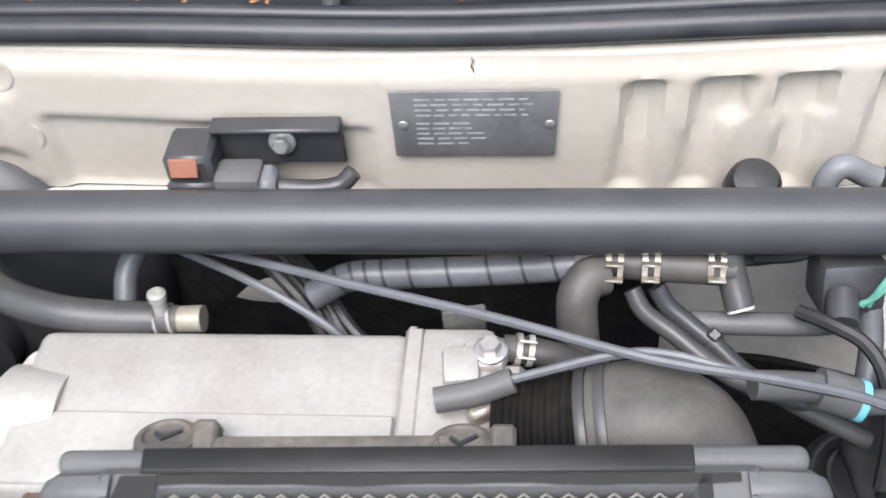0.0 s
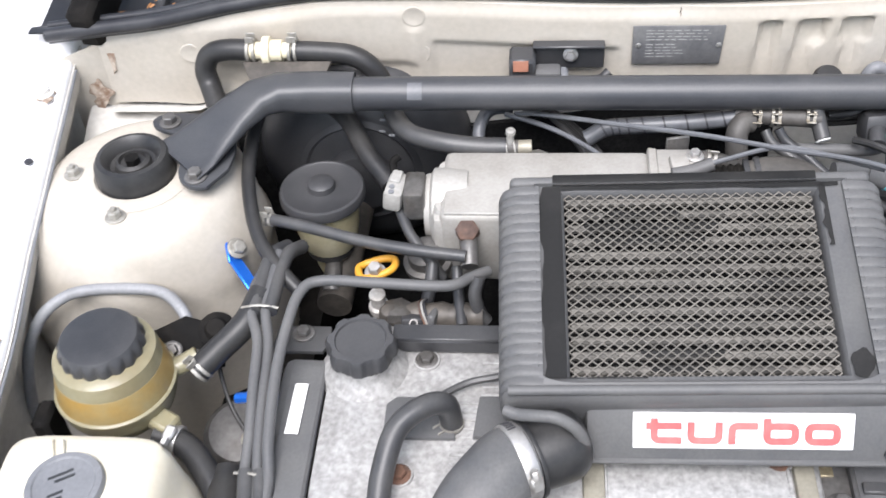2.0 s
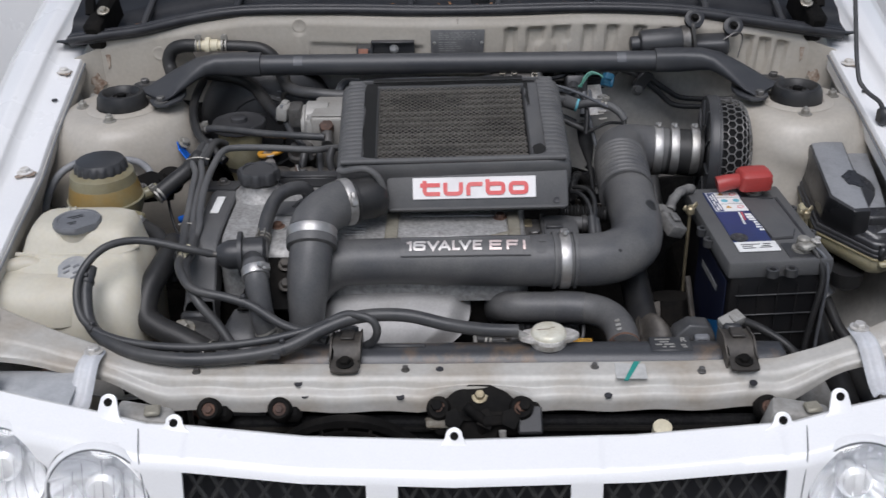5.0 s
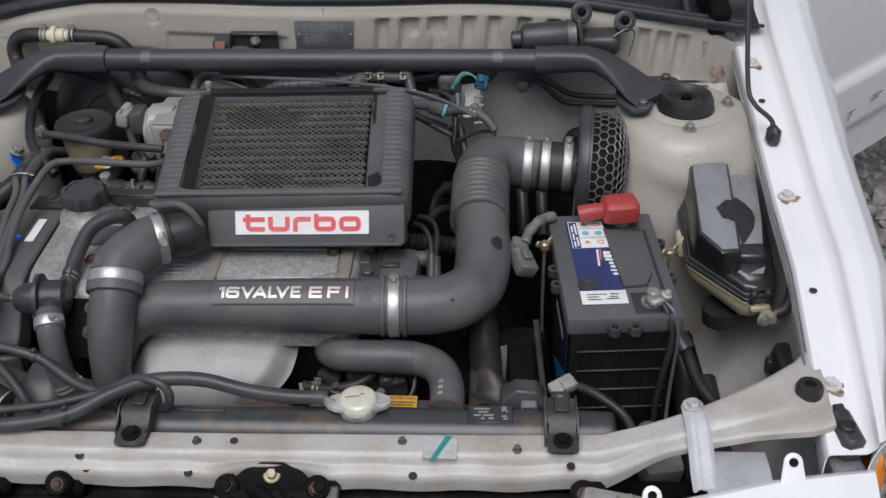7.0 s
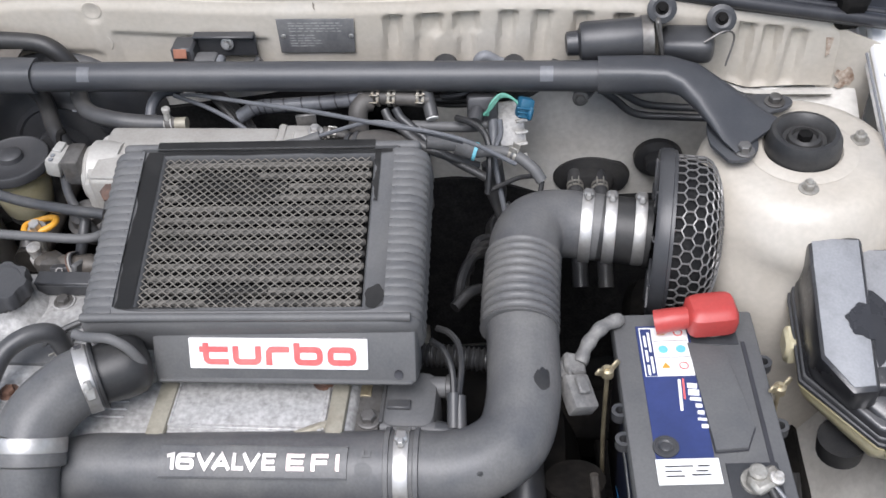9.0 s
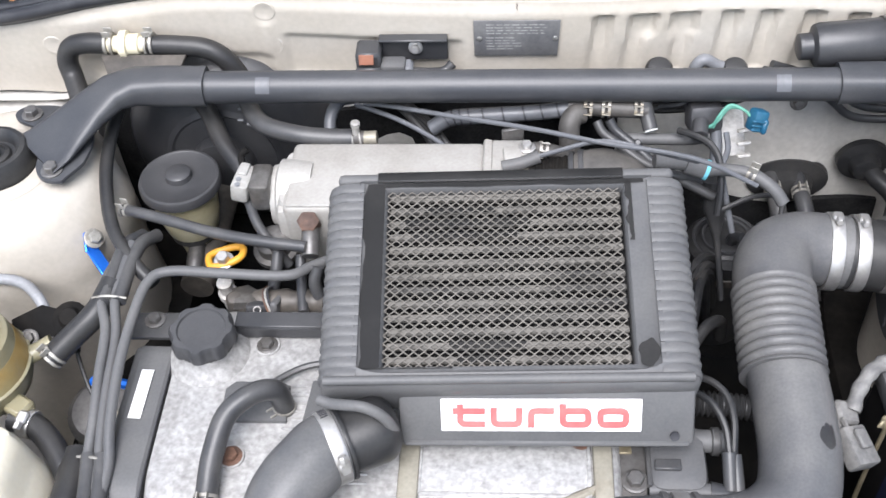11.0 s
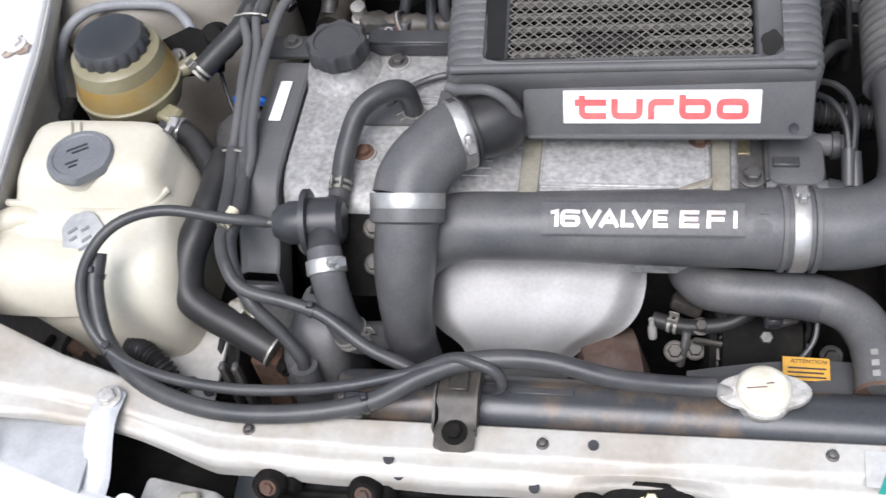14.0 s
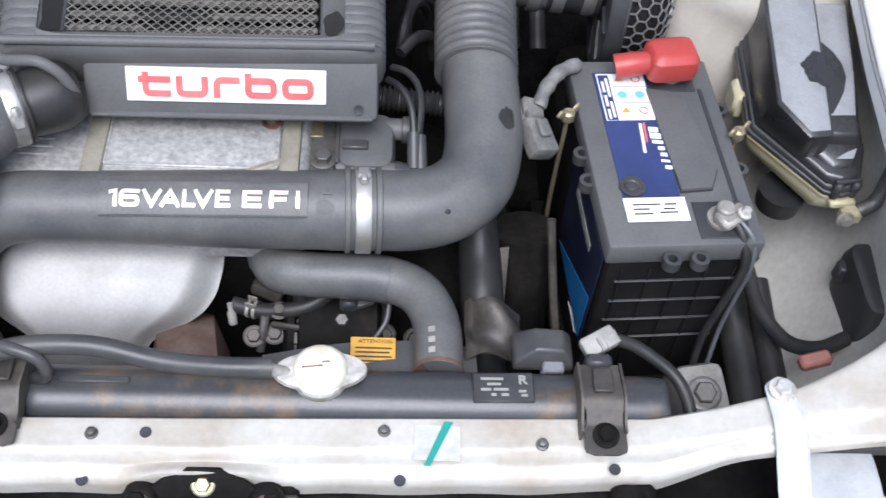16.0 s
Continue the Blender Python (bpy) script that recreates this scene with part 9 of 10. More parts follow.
hose("overflow_hose", [(-0.305, 0.044, 0.774), (-0.335, 0.038, 0.785), (-0.392, 0.033, 0.800), (-0.432, 0.010, 0.800), (-0.455, -0.024, 0.775), (-0.445, -0.058, 0.742), (-0.399, -0.082, 0.727), (-0.319, -0.093, 0.722), (-0.234, -0.090, 0.727), (-0.167, -0.078, 0.737), (-0.130, -0.070, 0.751), (-0.110, -0.074, 0.753), (-0.094, -0.078, 0.748), (-0.089, -0.080, 0.735), (-0.095, -0.076, 0.718), (-0.110, -0.070, 0.706)], 0.0050, "long black overflow hose looping along the radiator", "hose", HOSE, ties=(0.36,))
hose("overflow_hose", [(-0.446, 0.0, 0.780), (-0.447, -0.028, 0.760), (-0.434, -0.062, 0.732), (-0.391, -0.095, 0.722), (-0.331, -0.112, 0.719), (-0.266, -0.112, 0.719), (-0.199, -0.100, 0.724), (-0.153, -0.080, 0.738), (-0.111, -0.069, 0.748), (-0.057, -0.066, 0.748), (-0.004, -0.072, 0.738), (0.040, -0.071, 0.730), (0.078, -0.069, 0.727)], 0.0080, "thick black overflow hose to the radiator neck", "hose", HOSE, ties=(0.05, 0.50), seg=14)
part("clip", rbox((-0.210, -0.100, 0.720), (0.018, 0.022, 0.010), 0.002), PLASTIC, thing("hose_clip", (-0.21, -0.10, 0.71), "black plastic hose clip on the landing panel", "clip"))

# heat shield over the manifold
hs = thing("heat_shield", (-0.07, 0.04, 0.64), "bright stamped aluminium exhaust heat shield", "heat shield")


SHIELDROWS = [(0.0, 0.110, 0.690, -0.182, 0.022), (0.20, 0.082, 0.697, -0.182, 0.022), (0.42, 0.054, 0.694, -0.180, 0.022), (0.58, 0.034, 0.686, -0.178, 0.018), (0.70, 0.020, 0.675, -0.172, 0.006), (0.78, 0.013, 0.664, -0.158, -0.016), (0.84, 0.010, 0.654, -0.145, -0.034), (0.89, 0.008, 0.642, -0.140, -0.043), (0.94, 0.007, 0.615, -0.138, -0.048), (1.0, 0.007, 0.540, -0.136, -0.050)]


def shield(u, v):
    q = [lerp_table(SHIELDROWS, v + d) for d in (-0.04, -0.02, 0, 0.02, 0.04)]
    y, z, xl, xr = (sum(r[k] for r in q) / 5 for k in range(4))
    rim = soft_step(0.0, 0.13, u) * soft_step(1.0, 0.87, u)
    sag = (1 - rim) * 0.020 * (1 - 0.6 * soft_step(0.8, 0.95, v))
    crown = 0.006 * math.sin(u * math.pi) + 0.003 * soft_step(0.45, 0.62, u) * soft_step(0.85, 0.66, u) * soft_step(0.2, 0.6, v)
    return V(xl + (xr - xl) * u, y + sag * 0.4 - crown * 0.7 * soft_step(0.6, 0.9, v), z - sag + crown * soft_step(0.95, 0.6, v))


part("shield", sheet(shield, 60, 60, 0.0012), SHIELD, hs)
bolt(hs, (-0.010, 0.080, 0.6990), (0, -0.3, 1), 0.007, RUSTY)
part("rust_ring", turned([(0.014, 0), (0.013, 0.0008), (0.004, 0.0010)], axis((-0.010, 0.080, 0.6985), (0, -0.1, 1)), 20), TANNED, hs)
tu = thing("turbocharger", (0.0, 0.0, 0.58), "rusty turbocharger casting under the shield", "turbocharger")
part("volute", turned([(0.02, -0.035), (0.055, -0.025), (0.062, 0.0), (0.055, 0.025), (0.02, 0.035)], axis((-0.005, 0.002, 0.590), (1, 0.2, 0)), 28), MUDBROWN, tu)
part("sensor", turned([(0.010, 0), (0.010, 0.012), (0.007, 0.014), (0.006, 0.03)], axis((0.030, -0.02, 0.625), (0.9, -0.2, 0.4)), 6), GREYMET, tu)
hose("sensor_wire", [(0.060, -0.024, 0.638), (0.09, -0.02, 0.635), (0.14, 0.0, 0.64), (0.165, 0.02, 0.655), (0.17, 0.04, 0.67)], 0.0025, "thin black sensor wire", "wire", HOSE, seg=8)
hose("coolant_hose", [(0.030, 0.050, 0.640), (0.060, 0.042, 0.642), (0.095, 0.042, 0.650), (0.12, 0.055, 0.660)], 0.0075, "black coolant hose below the intake pipe", "hose", RUBBER, clips=(0.2,))

# lower hose to the radiator
lp2 = hose("lower_air_pipe", [(0.060, 0.100, 0.655), (0.063, 0.076, 0.676), (0.076, 0.055, 0.687), (0.104, 0.0485, 0.690), (0.134, 0.048, 0.690), (0.166, 0.046, 0.690), (0.192, 0.034, 0.690), (0.206, 0.011, 0.690), (0.2105, -0.018, 0.690), (0.2100, -0.046, 0.688)], 0.0200, "black radiator pipe bending down to the tank", "pipe", PIPE, seg=22)
part("joint", tube([(0.131, 0.0482, 0.690), (0.150, 0.0478, 0.690), (0.170, 0.0445, 0.690)], 0.0210, 22), PIPE, lp2)
for k in range(3):
    part("paint_dash", rbox(pose(0.2035, -0.018 - k * 0.0098, 0.7093, 4, -18, 0), (0.006, 0.0055, 0.0010), 0.0003), PLUGWHITE, lp2)
part("rust_ring", turned([(0.0200, -0.0018), (0.0207, -0.0012), (0.0207, 0.0012), (0.0200, 0.0018)], axis((0.2100, -0.044, 0.688), (0, -1, -0.06)), 28), RUSTY, lp2, "rusty wire clip")

# ---- radiator ----
rd = thing("radiator", (0.03, -0.075, 0.50), "black radiator with a stained top tank", "radiator")
part("top_tank", loft([(-0.235, 0.398, -0.098, -0.050, 0.650), (-0.238, 0.400, -0.101, -0.047, 0.668), (-0.238, 0.400, -0.101, -0.047, 0.684), (-0.236, 0.398, -0.098, -0.050, 0.695), (-0.233, 0.395, -0.092, -0.056, 0.703), (-0.230, 0.392, -0.085, -0.063, 0.7070), (-0.227, 0.389, -0.079, -0.068, 0.7085)], 80, 16), mat("stained_black_tank", (0.050, 0.052, 0.057), 0.33, 0.1, (0.17, 0.115, 0.07), 15, 0.25, 0.1, 300, 0.15, edge=0.10), rd, "black top tank with tan stains")
part("seam", rbox((0.08, -0.1005, 0.682), (0.636, 0.009, 0.010), 0.003), HOSE, rd)
# black strip drawn for the shade in the gap before the tank
part("front_strip", tube([(-0.225, -0.1045, 0.6965), (0.06, -0.1035, 0.6945), (0.275, -0.1018, 0.6925)], 0.0040, 10), RUBBER, rd, "black strip in place of the dark gap before the tank")
part("core", rbox((0.08, -0.078, 0.46), (0.62, 0.028, 0.40), 0.003), FOAM, rd)
part("raised_bar", rbox((-0.06, -0.072, 0.7092), (0.055, 0.006, 0.003), 0.001), PLASTIC, rd)
part("filler_neck", turned([(0.018, 0.690), (0.018, 0.712), (0.022, 0.714), (0.022, 0.718)], pose(0.115, -0.064, 0), 28), GREYMET, rd)
part("overflow_stub", tube([(0.098, -0.067, 0.712), (0.082, -0.068, 0.720), (0.074, -0.069, 0.726)], 0.0055, 10), PLUGWHITE, rd)
outline = []
for k in range(96):
    a = 2 * math.pi * k / 96
    off = abs(math.sin(a)) / 0.62
    ear = 0.0135 * math.sqrt(max(1 - off * off, 0.0)) if abs(math.cos(a)) > 0.5 else 0.0
    outline.append(((0.0232 + ear) * math.cos(a), 0.0232 * math.sin(a)))
cap2 = part("pressure_cap", prism(outline, pose(0.115, -0.066, 0.716, 0, 0, 3), 0.005, 0.0016), PALEZINC, rd, "pale plated cap with two ears")
part("skirt", turned([(0.0215, 0.708), (0.0225, 0.712), (0.0225, 0.7165), (0.020, 0.7165)], pose(0.115, -0.066, 0), 40), PALEZINC, cap2)
part("dome", turned([(0.0215, 0.7205), (0.0212, 0.7235), (0.0195, 0.7262), (0.0165, 0.7275), (0.010, 0.7280), (0.001, 0.7280)], pose(0.115, -0.066, 0), 44), mat("pale_cap_paint", (0.70, 0.68, 0.58), 0.38, 0.15, (0.58, 0.54, 0.42), 50, 0.4, 0.05, 300, 0.05), cap2, "cream painted centre")
part("scratch", bars([(-0.012, 0.004, 0.0), (0.004, 0.010, 0.003)], pose(0.113, -0.067, 0.7279, 0, 0, 8), 0.0008), RUSTY, cap2)
rl = part("maker_label", rbox(pose(0.260, -0.072, 0.7075, 8, 0, 1), (0.050, 0.026, 0.006), 0.0015), PLASTIC, rd, "black label with pale print")
part("printing", bars([(-0.018, 0.000, 0.0065), (-0.013, -0.002, 0.0020), (-0.018, -0.010, -0.0025), (-0.008, 0.004, -0.0025), (-0.010, -0.006, -0.0070), (-0.002, 0.004, -0.0070), (0.012, 0.018, -0.0040), (0.014, 0.019, -0.0075)], pose(0.260, -0.072, 0.7106, 8, 0, 1), 0.0022), PLUGWHITE, rl)
part("lettering", words("R", 0.0105, pose(0.2755, -0.0665, 0.7116, 8, 0, 1), 1.15, 0.0002, 0.0003), PLUGWHITE, rl, "pale letter")
for x in (-0.125, 0.337):
    rm = thing("radiator_bracket", (x, -0.10, 0.69), "dark steel radiator top bracket", "bracket", group="radiator brackets")
    def arm(u, v, x=x):
        wide = (0.0165 - 0.0022 * soft_step(0.50, 0.58, u) + 0.0022 * soft_step(0.66, 0.74, u)) * math.sqrt(max(1 - max(0.0, (u - 0.95) / 0.06) ** 2, 0.3))
        return V(x + (2 * v - 1) * wide, -0.056 - 0.075 * u, 0.720 + 0.006 * math.sin(u * 2.6) - 0.012 * soft_step(0.40, 0.72, u))

    part("arm", sheet(arm, 30, 8, 0.003), BRACKETMET, rm)
    for q in (-1, 1):
        part("flange", sheet(lambda u, v, x=x, q=q: V(x + q * 0.0170, -0.056 - 0.058 * u, 0.7235 + 0.006 * math.sin(u * 2.6 * 0.77) - 0.012 * soft_step(0.52, 0.95, u) - 0.020 * v), 16, 3, 0.002), BRACKETMET, rm)
    part("rubber", rbox((x, -0.074, 0.708), (0.028, 0.03, 0.018), 0.004), RUBBER, rm)
    part("stamped_pad", rbox(pose(x, -0.074, 0.7265, -4), (0.016, 0.022, 0.003), 0.001), BRACKETMET, rm)
    bolt(rm, (x, -0.116, 0.7135), (0, -0.1, 1), 0.0068, DARK, h=0.006)
    part("tip", rbox((x, -0.052, 0.716), (0.022, 0.012, 0.016), 0.003), PLASTIC, rm)
fan = thing("cooling_fan", (-0.12, -0.19, 0.58), "black round fan guard behind the grille", "fan")
fmx2 = axis((-0.122, -0.176, 0.552), (0, -1, 0.12))
part("guard_ring", turned([(0.112, -0.006), (0.120, -0.006), (0.120, 0.010), (0.112, 0.010)], fmx2, 60, False), DARK, fan)
for r in (0.055, 0.085, 0.104):
    part("guard_wire", turned([(r - 0.0018, 0.006), (r + 0.0018, 0.006), (r + 0.0018, 0.010), (r - 0.0018, 0.010)], fmx2, 48, False), DARK, fan)
sp = shared("spoke", rbox(Matrix.Translation((0.075, 0, 0.008)), (0.080, 0.004, 0.004), 0.001), DARK)
for k in range(24):
    piece("spoke", sp, fmx2 @ Matrix.Rotation(2 * math.pi * k / 24, 4, "Z"), fan)
part("motor", turned([(0.036, -0.03), (0.036, 0.008), (0.030, 0.013), (0.001, 0.013)], fmx2, 32), DARK, fan)
cn = thing("condenser", (0.03, -0.15, 0.5), "dark condenser behind the grille", "condenser")
part("core", rbox((0.03, -0.135, 0.47), (0.66, 0.016, 0.36), 0.003), FOAM, cn)
for k in range(7):
    part("tube", tube([(-0.28, -0.145, 0.64 - k * 0.04), (0.35, -0.145, 0.64 - k * 0.04)], 0.004, 8), DARK, cn)
part("cap", turned([(0.011, 0), (0.011, 0.014), (0.007, 0.016)], axis((0.237, -0.172, 0.652), (0, -0.3, 0.95)), 16), BEIGE, thing("tank_cap", (0.237, -0.175, 0.64), "cream plastic cap behind the grille", "cap"))
st2 = thing("inspection_sticker", (0.235, -0.12, 0.703), "clear sticker with green tape on the landing panel", "sticker")
part("film", rbox(pose(0.207, -0.1185, 0.7022, 1, 0, -2), (0.036, 0.030, 0.0008), 0.0002), CLEARFILM, st2)
part("stripe", prism([(-0.010, -0.019), (-0.005, -0.019), (0.012, 0.019), (0.005, 0.019)], pose(0.207, -0.1195, 0.7028, 1, 0, -2), 0.0006), TEAL, st2)

# ---- right of the engine: gearbox, alternator, wiring ----
gb = thing("gearbox", (0.22, 0.2, 0.48), "greasy dark gearbox casing", "gearbox")
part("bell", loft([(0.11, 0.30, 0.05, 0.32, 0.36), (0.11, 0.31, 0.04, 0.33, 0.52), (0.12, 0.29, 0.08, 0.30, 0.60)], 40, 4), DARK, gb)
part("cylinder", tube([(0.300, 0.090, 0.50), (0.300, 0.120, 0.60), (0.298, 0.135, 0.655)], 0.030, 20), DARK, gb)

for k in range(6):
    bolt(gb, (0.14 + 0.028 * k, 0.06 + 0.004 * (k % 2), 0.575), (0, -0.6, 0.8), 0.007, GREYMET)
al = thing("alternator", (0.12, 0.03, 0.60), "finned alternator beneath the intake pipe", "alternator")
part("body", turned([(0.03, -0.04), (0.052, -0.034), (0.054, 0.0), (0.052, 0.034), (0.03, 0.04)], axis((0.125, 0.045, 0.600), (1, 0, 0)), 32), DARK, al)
part("end_cover", turned([(0.046, 0), (0.046, 0.006), (0.040, 0.010), (0.020, 0.012)], axis((0.086, 0.045, 0.600), (-1, 0, 0)), 28), DARK, al)
bmx3 = bmesh.new()
lathe(bmx3, [(0.0085 + (0.0055 if k % 2 else 0.0), 0.0036 * k) for k in range(9)], axis((0.088, 0.052, 0.640), (1, 0.05, -0.06)), 20)
part("ribbed_boot", bmx3, RUBBER, al, "black ribbed rubber boot")
part("plug_block", rbox(pose(0.133, 0.050, 0.640, 6, 0, 4), (0.016, 0.024, 0.050), 0.003), PLASTIC, al, "black wiring block")
part("plug_block", rbox(pose(0.156, 0.062, 0.644, 12, 4, -8), (0.020, 0.016, 0.040), 0.003), HOSE, al)
part("wire", tube([(0.150, 0.060, 0.664), (0.162, 0.052, 0.656), (0.166, 0.044, 0.640), (0.160, 0.036, 0.620)], 0.0024, 8), RUBBER, al)
for px, py in ((0.050, 0.024), (0.068, 0.027), (0.086, 0.022)):
    bolt(al, (px, py, 0.628), (0, -0.4, 0.9), 0.0065, BRACKETMET, h=0.006)
part("pale_tip", turned([(0.004, 0), (0.004, 0.012), (0.0025, 0.014), (0.0025, 0.022)], axis((0.030, 0.038, 0.628), (-0.1, 0.3, 1)), 12), PLUGWHITE, al, "pale sensor tip")
part("ribbed_boot", turned([(0.006, -0.030)] + [(0.0115 + 0.0022 * (k % 2), -0.026 + 0.004 * k) for k in range(11)] + [(0.009, 0.020), (0.006, 0.030)], axis((0.112, 0.060, 0.655), (1, 0.25, 0.05)), 20), RUBBER, al, "black ribbed rubber boot")
part("casting_lug", rbox(pose(0.142, 0.050, 0.648, 10, 5, 20), (0.026, 0.018, 0.020), 0.004, 2), GREYMET, al)
part("casting_lug", rbox(pose(0.060, 0.066, 0.642, -8, 12, -15), (0.030, 0.016, 0.014), 0.004, 2), BRACKETMET, al)
part("casting_rib", rbox(pose(0.095, 0.024, 0.642, 4, 0, -8), (0.060, 0.005, 0.008), 0.002), BRACKETMET, al)
part("casting_rib", rbox(pose(0.110, 0.036, 0.643, 4, 0, 14), (0.046, 0.005, 0.007), 0.002), BRACKETMET, al)
bolt(al, (0.128, 0.030, 0.646), (0, -0.3, 1), 0.006, GREYMET)
bolt(al, (0.072, 0.040, 0.646), (0, -0.3, 1), 0.0055, BRACKETMET)
part("bracket_plate", prism([(-0.020, 0.026), (0.020, 0.028), (0.012, -0.028), (-0.006, -0.028)], basis((0.263, 0.088, 0.640), (1, 0.04, 0.1), (0.1, -0.75, 0.65)), 0.004, 0.001), BRACKETMET, al, "grimy bracket plate")
part("terminal", tube([(0.06, 0.035, 0.645), (0.058, 0.025, 0.632), (0.055, 0.018, 0.615)], 0.004, 8), GREYMET, al)
fs = thing("fan_shroud", (0.16, -0.03, 0.62), "grey fan shroud with a yellow warning label", "fan shroud")
part("shroud", sheet(lambda u, v: V(0.060 + 0.185 * u, -0.042 + 0.008 * v, 0.650 + 0.028 * math.sin(u * 2.4) - 0.25 * v), 24, 8, 0.003), SHROUD, fs)
part("top", sheet(lambda u, v: V(0.060 + 0.185 * u, -0.042 + 0.040 * v, 0.650 + 0.028 * math.sin(u * 2.4) - 0.012 * v), 24, 6, 0.003), SHROUD, fs)
lm = basis((0.156, -0.018, 0.6730), (1, -0.02, 0.06), (0, -0.15, 1))
wl = part("warning_label", rbox(lm, (0.038, 0.026, 0.0012), 0.0002), AMBERLABEL, fs, "amber warning label")
part("lettering", words("ATTENTION", 0.0048, lm @ Matrix.Translation((0.002, 0.009, 0.001)), 1.1, 0.0002), INK, wl)
part("printing", bars([(-0.015, 0.016, 0.003), (-0.015, 0.014, -0.001), (-0.015, 0.016, -0.005), (-0.015, 0.006, -0.009)], lm @ Matrix.Translation((0, 0, 0.0007)), 0.0013), INK, wl)
hose("gear_cable", [(0.244, 0.16, 0.70), (0.252, 0.10, 0.66), (0.255, 0.05, 0.64), (0.262, -0.01, 0.58)], 0.020, "thick black hose descending by the battery", "hose", RUBBER, seg=16)
gc = thing("grey_connector", (0.29, 0.17, 0.75), "dusty grey connector hanging by the intake elbow", "connector")
part("body", rbox(pose(0.299, 0.163, 0.750, 14, 22, 24), (0.026, 0.036, 0.018), 0.003, 2), DUSTGREY, gc)
part("latch", rbox(pose(0.303, 0.166, 0.761, 14, 22, 24), (0.012, 0.018, 0.005), 0.0015), DUSTGREY, gc)
part("body_ear", rbox(pose(0.294, 0.195, 0.753, 14, 22, 10), (0.022, 0.022, 0.016), 0.003), DUSTGREY, gc)
part("side_tab", rbox(pose(0.283, 0.188, 0.757, 10, 10, 30), (0.010, 0.030, 0.004), 0.001), DUSTGREY, gc)
part("rib", rbox(pose(0.293, 0.172, 0.760, 14, 22, 24), (0.003, 0.028, 0.005), 0.001), DUSTGREY, gc)
part("lead", tube([(0.301, 0.196, 0.757), (0.308, 0.212, 0.765), (0.322, 0.230, 0.770), (0.340, 0.242, 0.769)], lambda u: 0.0068 + 0.0006 * math.sin(u * 23), 12, 14), DUSTGREY, gc, "dusty taped lead")

pe = thing("grey_plug", (0.344, -0.025, 0.71), "pale grey wiring plug on the radiator bracket", "connector")
part("plug", rbox(pose(0.340, -0.032, 0.716, 15, -15, 25), (0.030, 0.018, 0.015), 0.003, 2), PLUGWHITE, pe)
for k in range(4):
    part("pin_rib", rbox(pose(0.340 + k * 0.0045, -0.038 + 0.003 * k, 0.7225, 15, -15, 25), (0.0022, 0.012, 0.003), 0.0006), PLUGWHITE, pe)
hose("plug_lead", [(0.355, -0.026, 0.713), (0.378, -0.030, 0.704), (0.408, -0.048, 0.690), (0.418, -0.075, 0.68), (0.41, -0.09, 0.67)], 0.0055, "black lead from the grey plug", "wire", RUBBER, seg=10)
sb2 = thing("support_bracket", (0.30, -0.025, 0.70), "black folded bracket on the radiator", "bracket")
part("frame", stack([[(0.270, -0.046, 0.692), (0.322, -0.046, 0.692), (0.322, -0.012, 0.692), (0.270, -0.012, 0.692)], [(0.272, -0.044, 0.702), (0.320, -0.044, 0.702), (0.320, -0.014, 0.702), (0.272, -0.014, 0.702)], [(0.288, -0.040, 0.716), (0.312, -0.040, 0.714), (0.312, -0.018, 0.714), (0.288, -0.018, 0.716)]], 0.003), HOSE, sb2)
part("socket", rbox(pose(0.303, -0.047, 0.697, 10), (0.018, 0.010, 0.018), 0.002), GREYCAP, sb2)
part("socket_hole", rbox(pose(0.303, -0.0525, 0.697, 10), (0.011, 0.002, 0.011), 0.0005), INK, sb2)
tn2 = thing("torn_shield", (0.262, 0.005, 0.66), "torn dusty rubber splash shield", "shield")
part("sheet", sheet(lambda u, v: V(0.235 + 0.05 * u, -0.02 + 0.05 * v, 0.665 + 0.025 * math.sin(u * 3.1) * (0.4 + 0.6 * v) + 0.006 * math.sin(v * 7 + u * 5) + 0.012 * (1 if u < 0.1 else 0) * v), 14, 10, 0.002), BRACKETMET, tn2)
hose("battery_cable", [(0.452, 0.062, 0.772), (0.462, 0.045, 0.762), (0.468, 0.034, 0.735), (0.462, 0.030, 0.690), (0.456, 0.028, 0.640), (0.458, 0.022, 0.59), (0.465, 0.0, 0.56)], 0.0038, "black battery earth cable", "cable", RUBBER, seg=10)
hose("battery_cable", [(0.456, 0.060, 0.772), (0.470, 0.044, 0.762), (0.475, 0.036, 0.735), (0.474, 0.036, 0.69), (0.472, 0.034, 0.64), (0.470, 0.020, 0.58)], 0.0022, "thin grey battery lead", "cable", TUBEGREY, seg=8)
hose("wing_cable", [(0.490, 0.092, 0.690), (0.500, 0.080, 0.668), (0.515, 0.060, 0.640), (0.545, 0.040, 0.615), (0.580, 0.040, 0.605), (0.610, 0.052, 0.605)], 0.0075, "black cable clipped along the inner wing", "cable", RUBBER)
part("plug", tube([(0.484, 0.092, 0.690), (0.494, 0.080, 0.680)], 0.015, 12), PLASTIC, thing("cable_plug", (0.489, 0.086, 0.68), "black cable plug beside the battery", "connector"))
hose("ac_hose", [(0.500, 0.160, 0.64), (0.505, 0.09, 0.60), (0.508, 0.02, 0.585), (0.505, -0.04, 0.58)], 0.016, "thick black hose beside the battery", "hose", RUBBER, group="side hoses", seg=16)
hose("ac_hose", [(0.535, 0.12, 0.60), (0.538, 0.05, 0.585), (0.538, -0.03, 0.58)], 0.013, "thick black hose beside the battery", "hose", RUBBER, group="side hoses", seg=16)
rp = thing("pink_connector", (0.558, 0.005, 0.63), "faded pink connector by the wing", "connector")
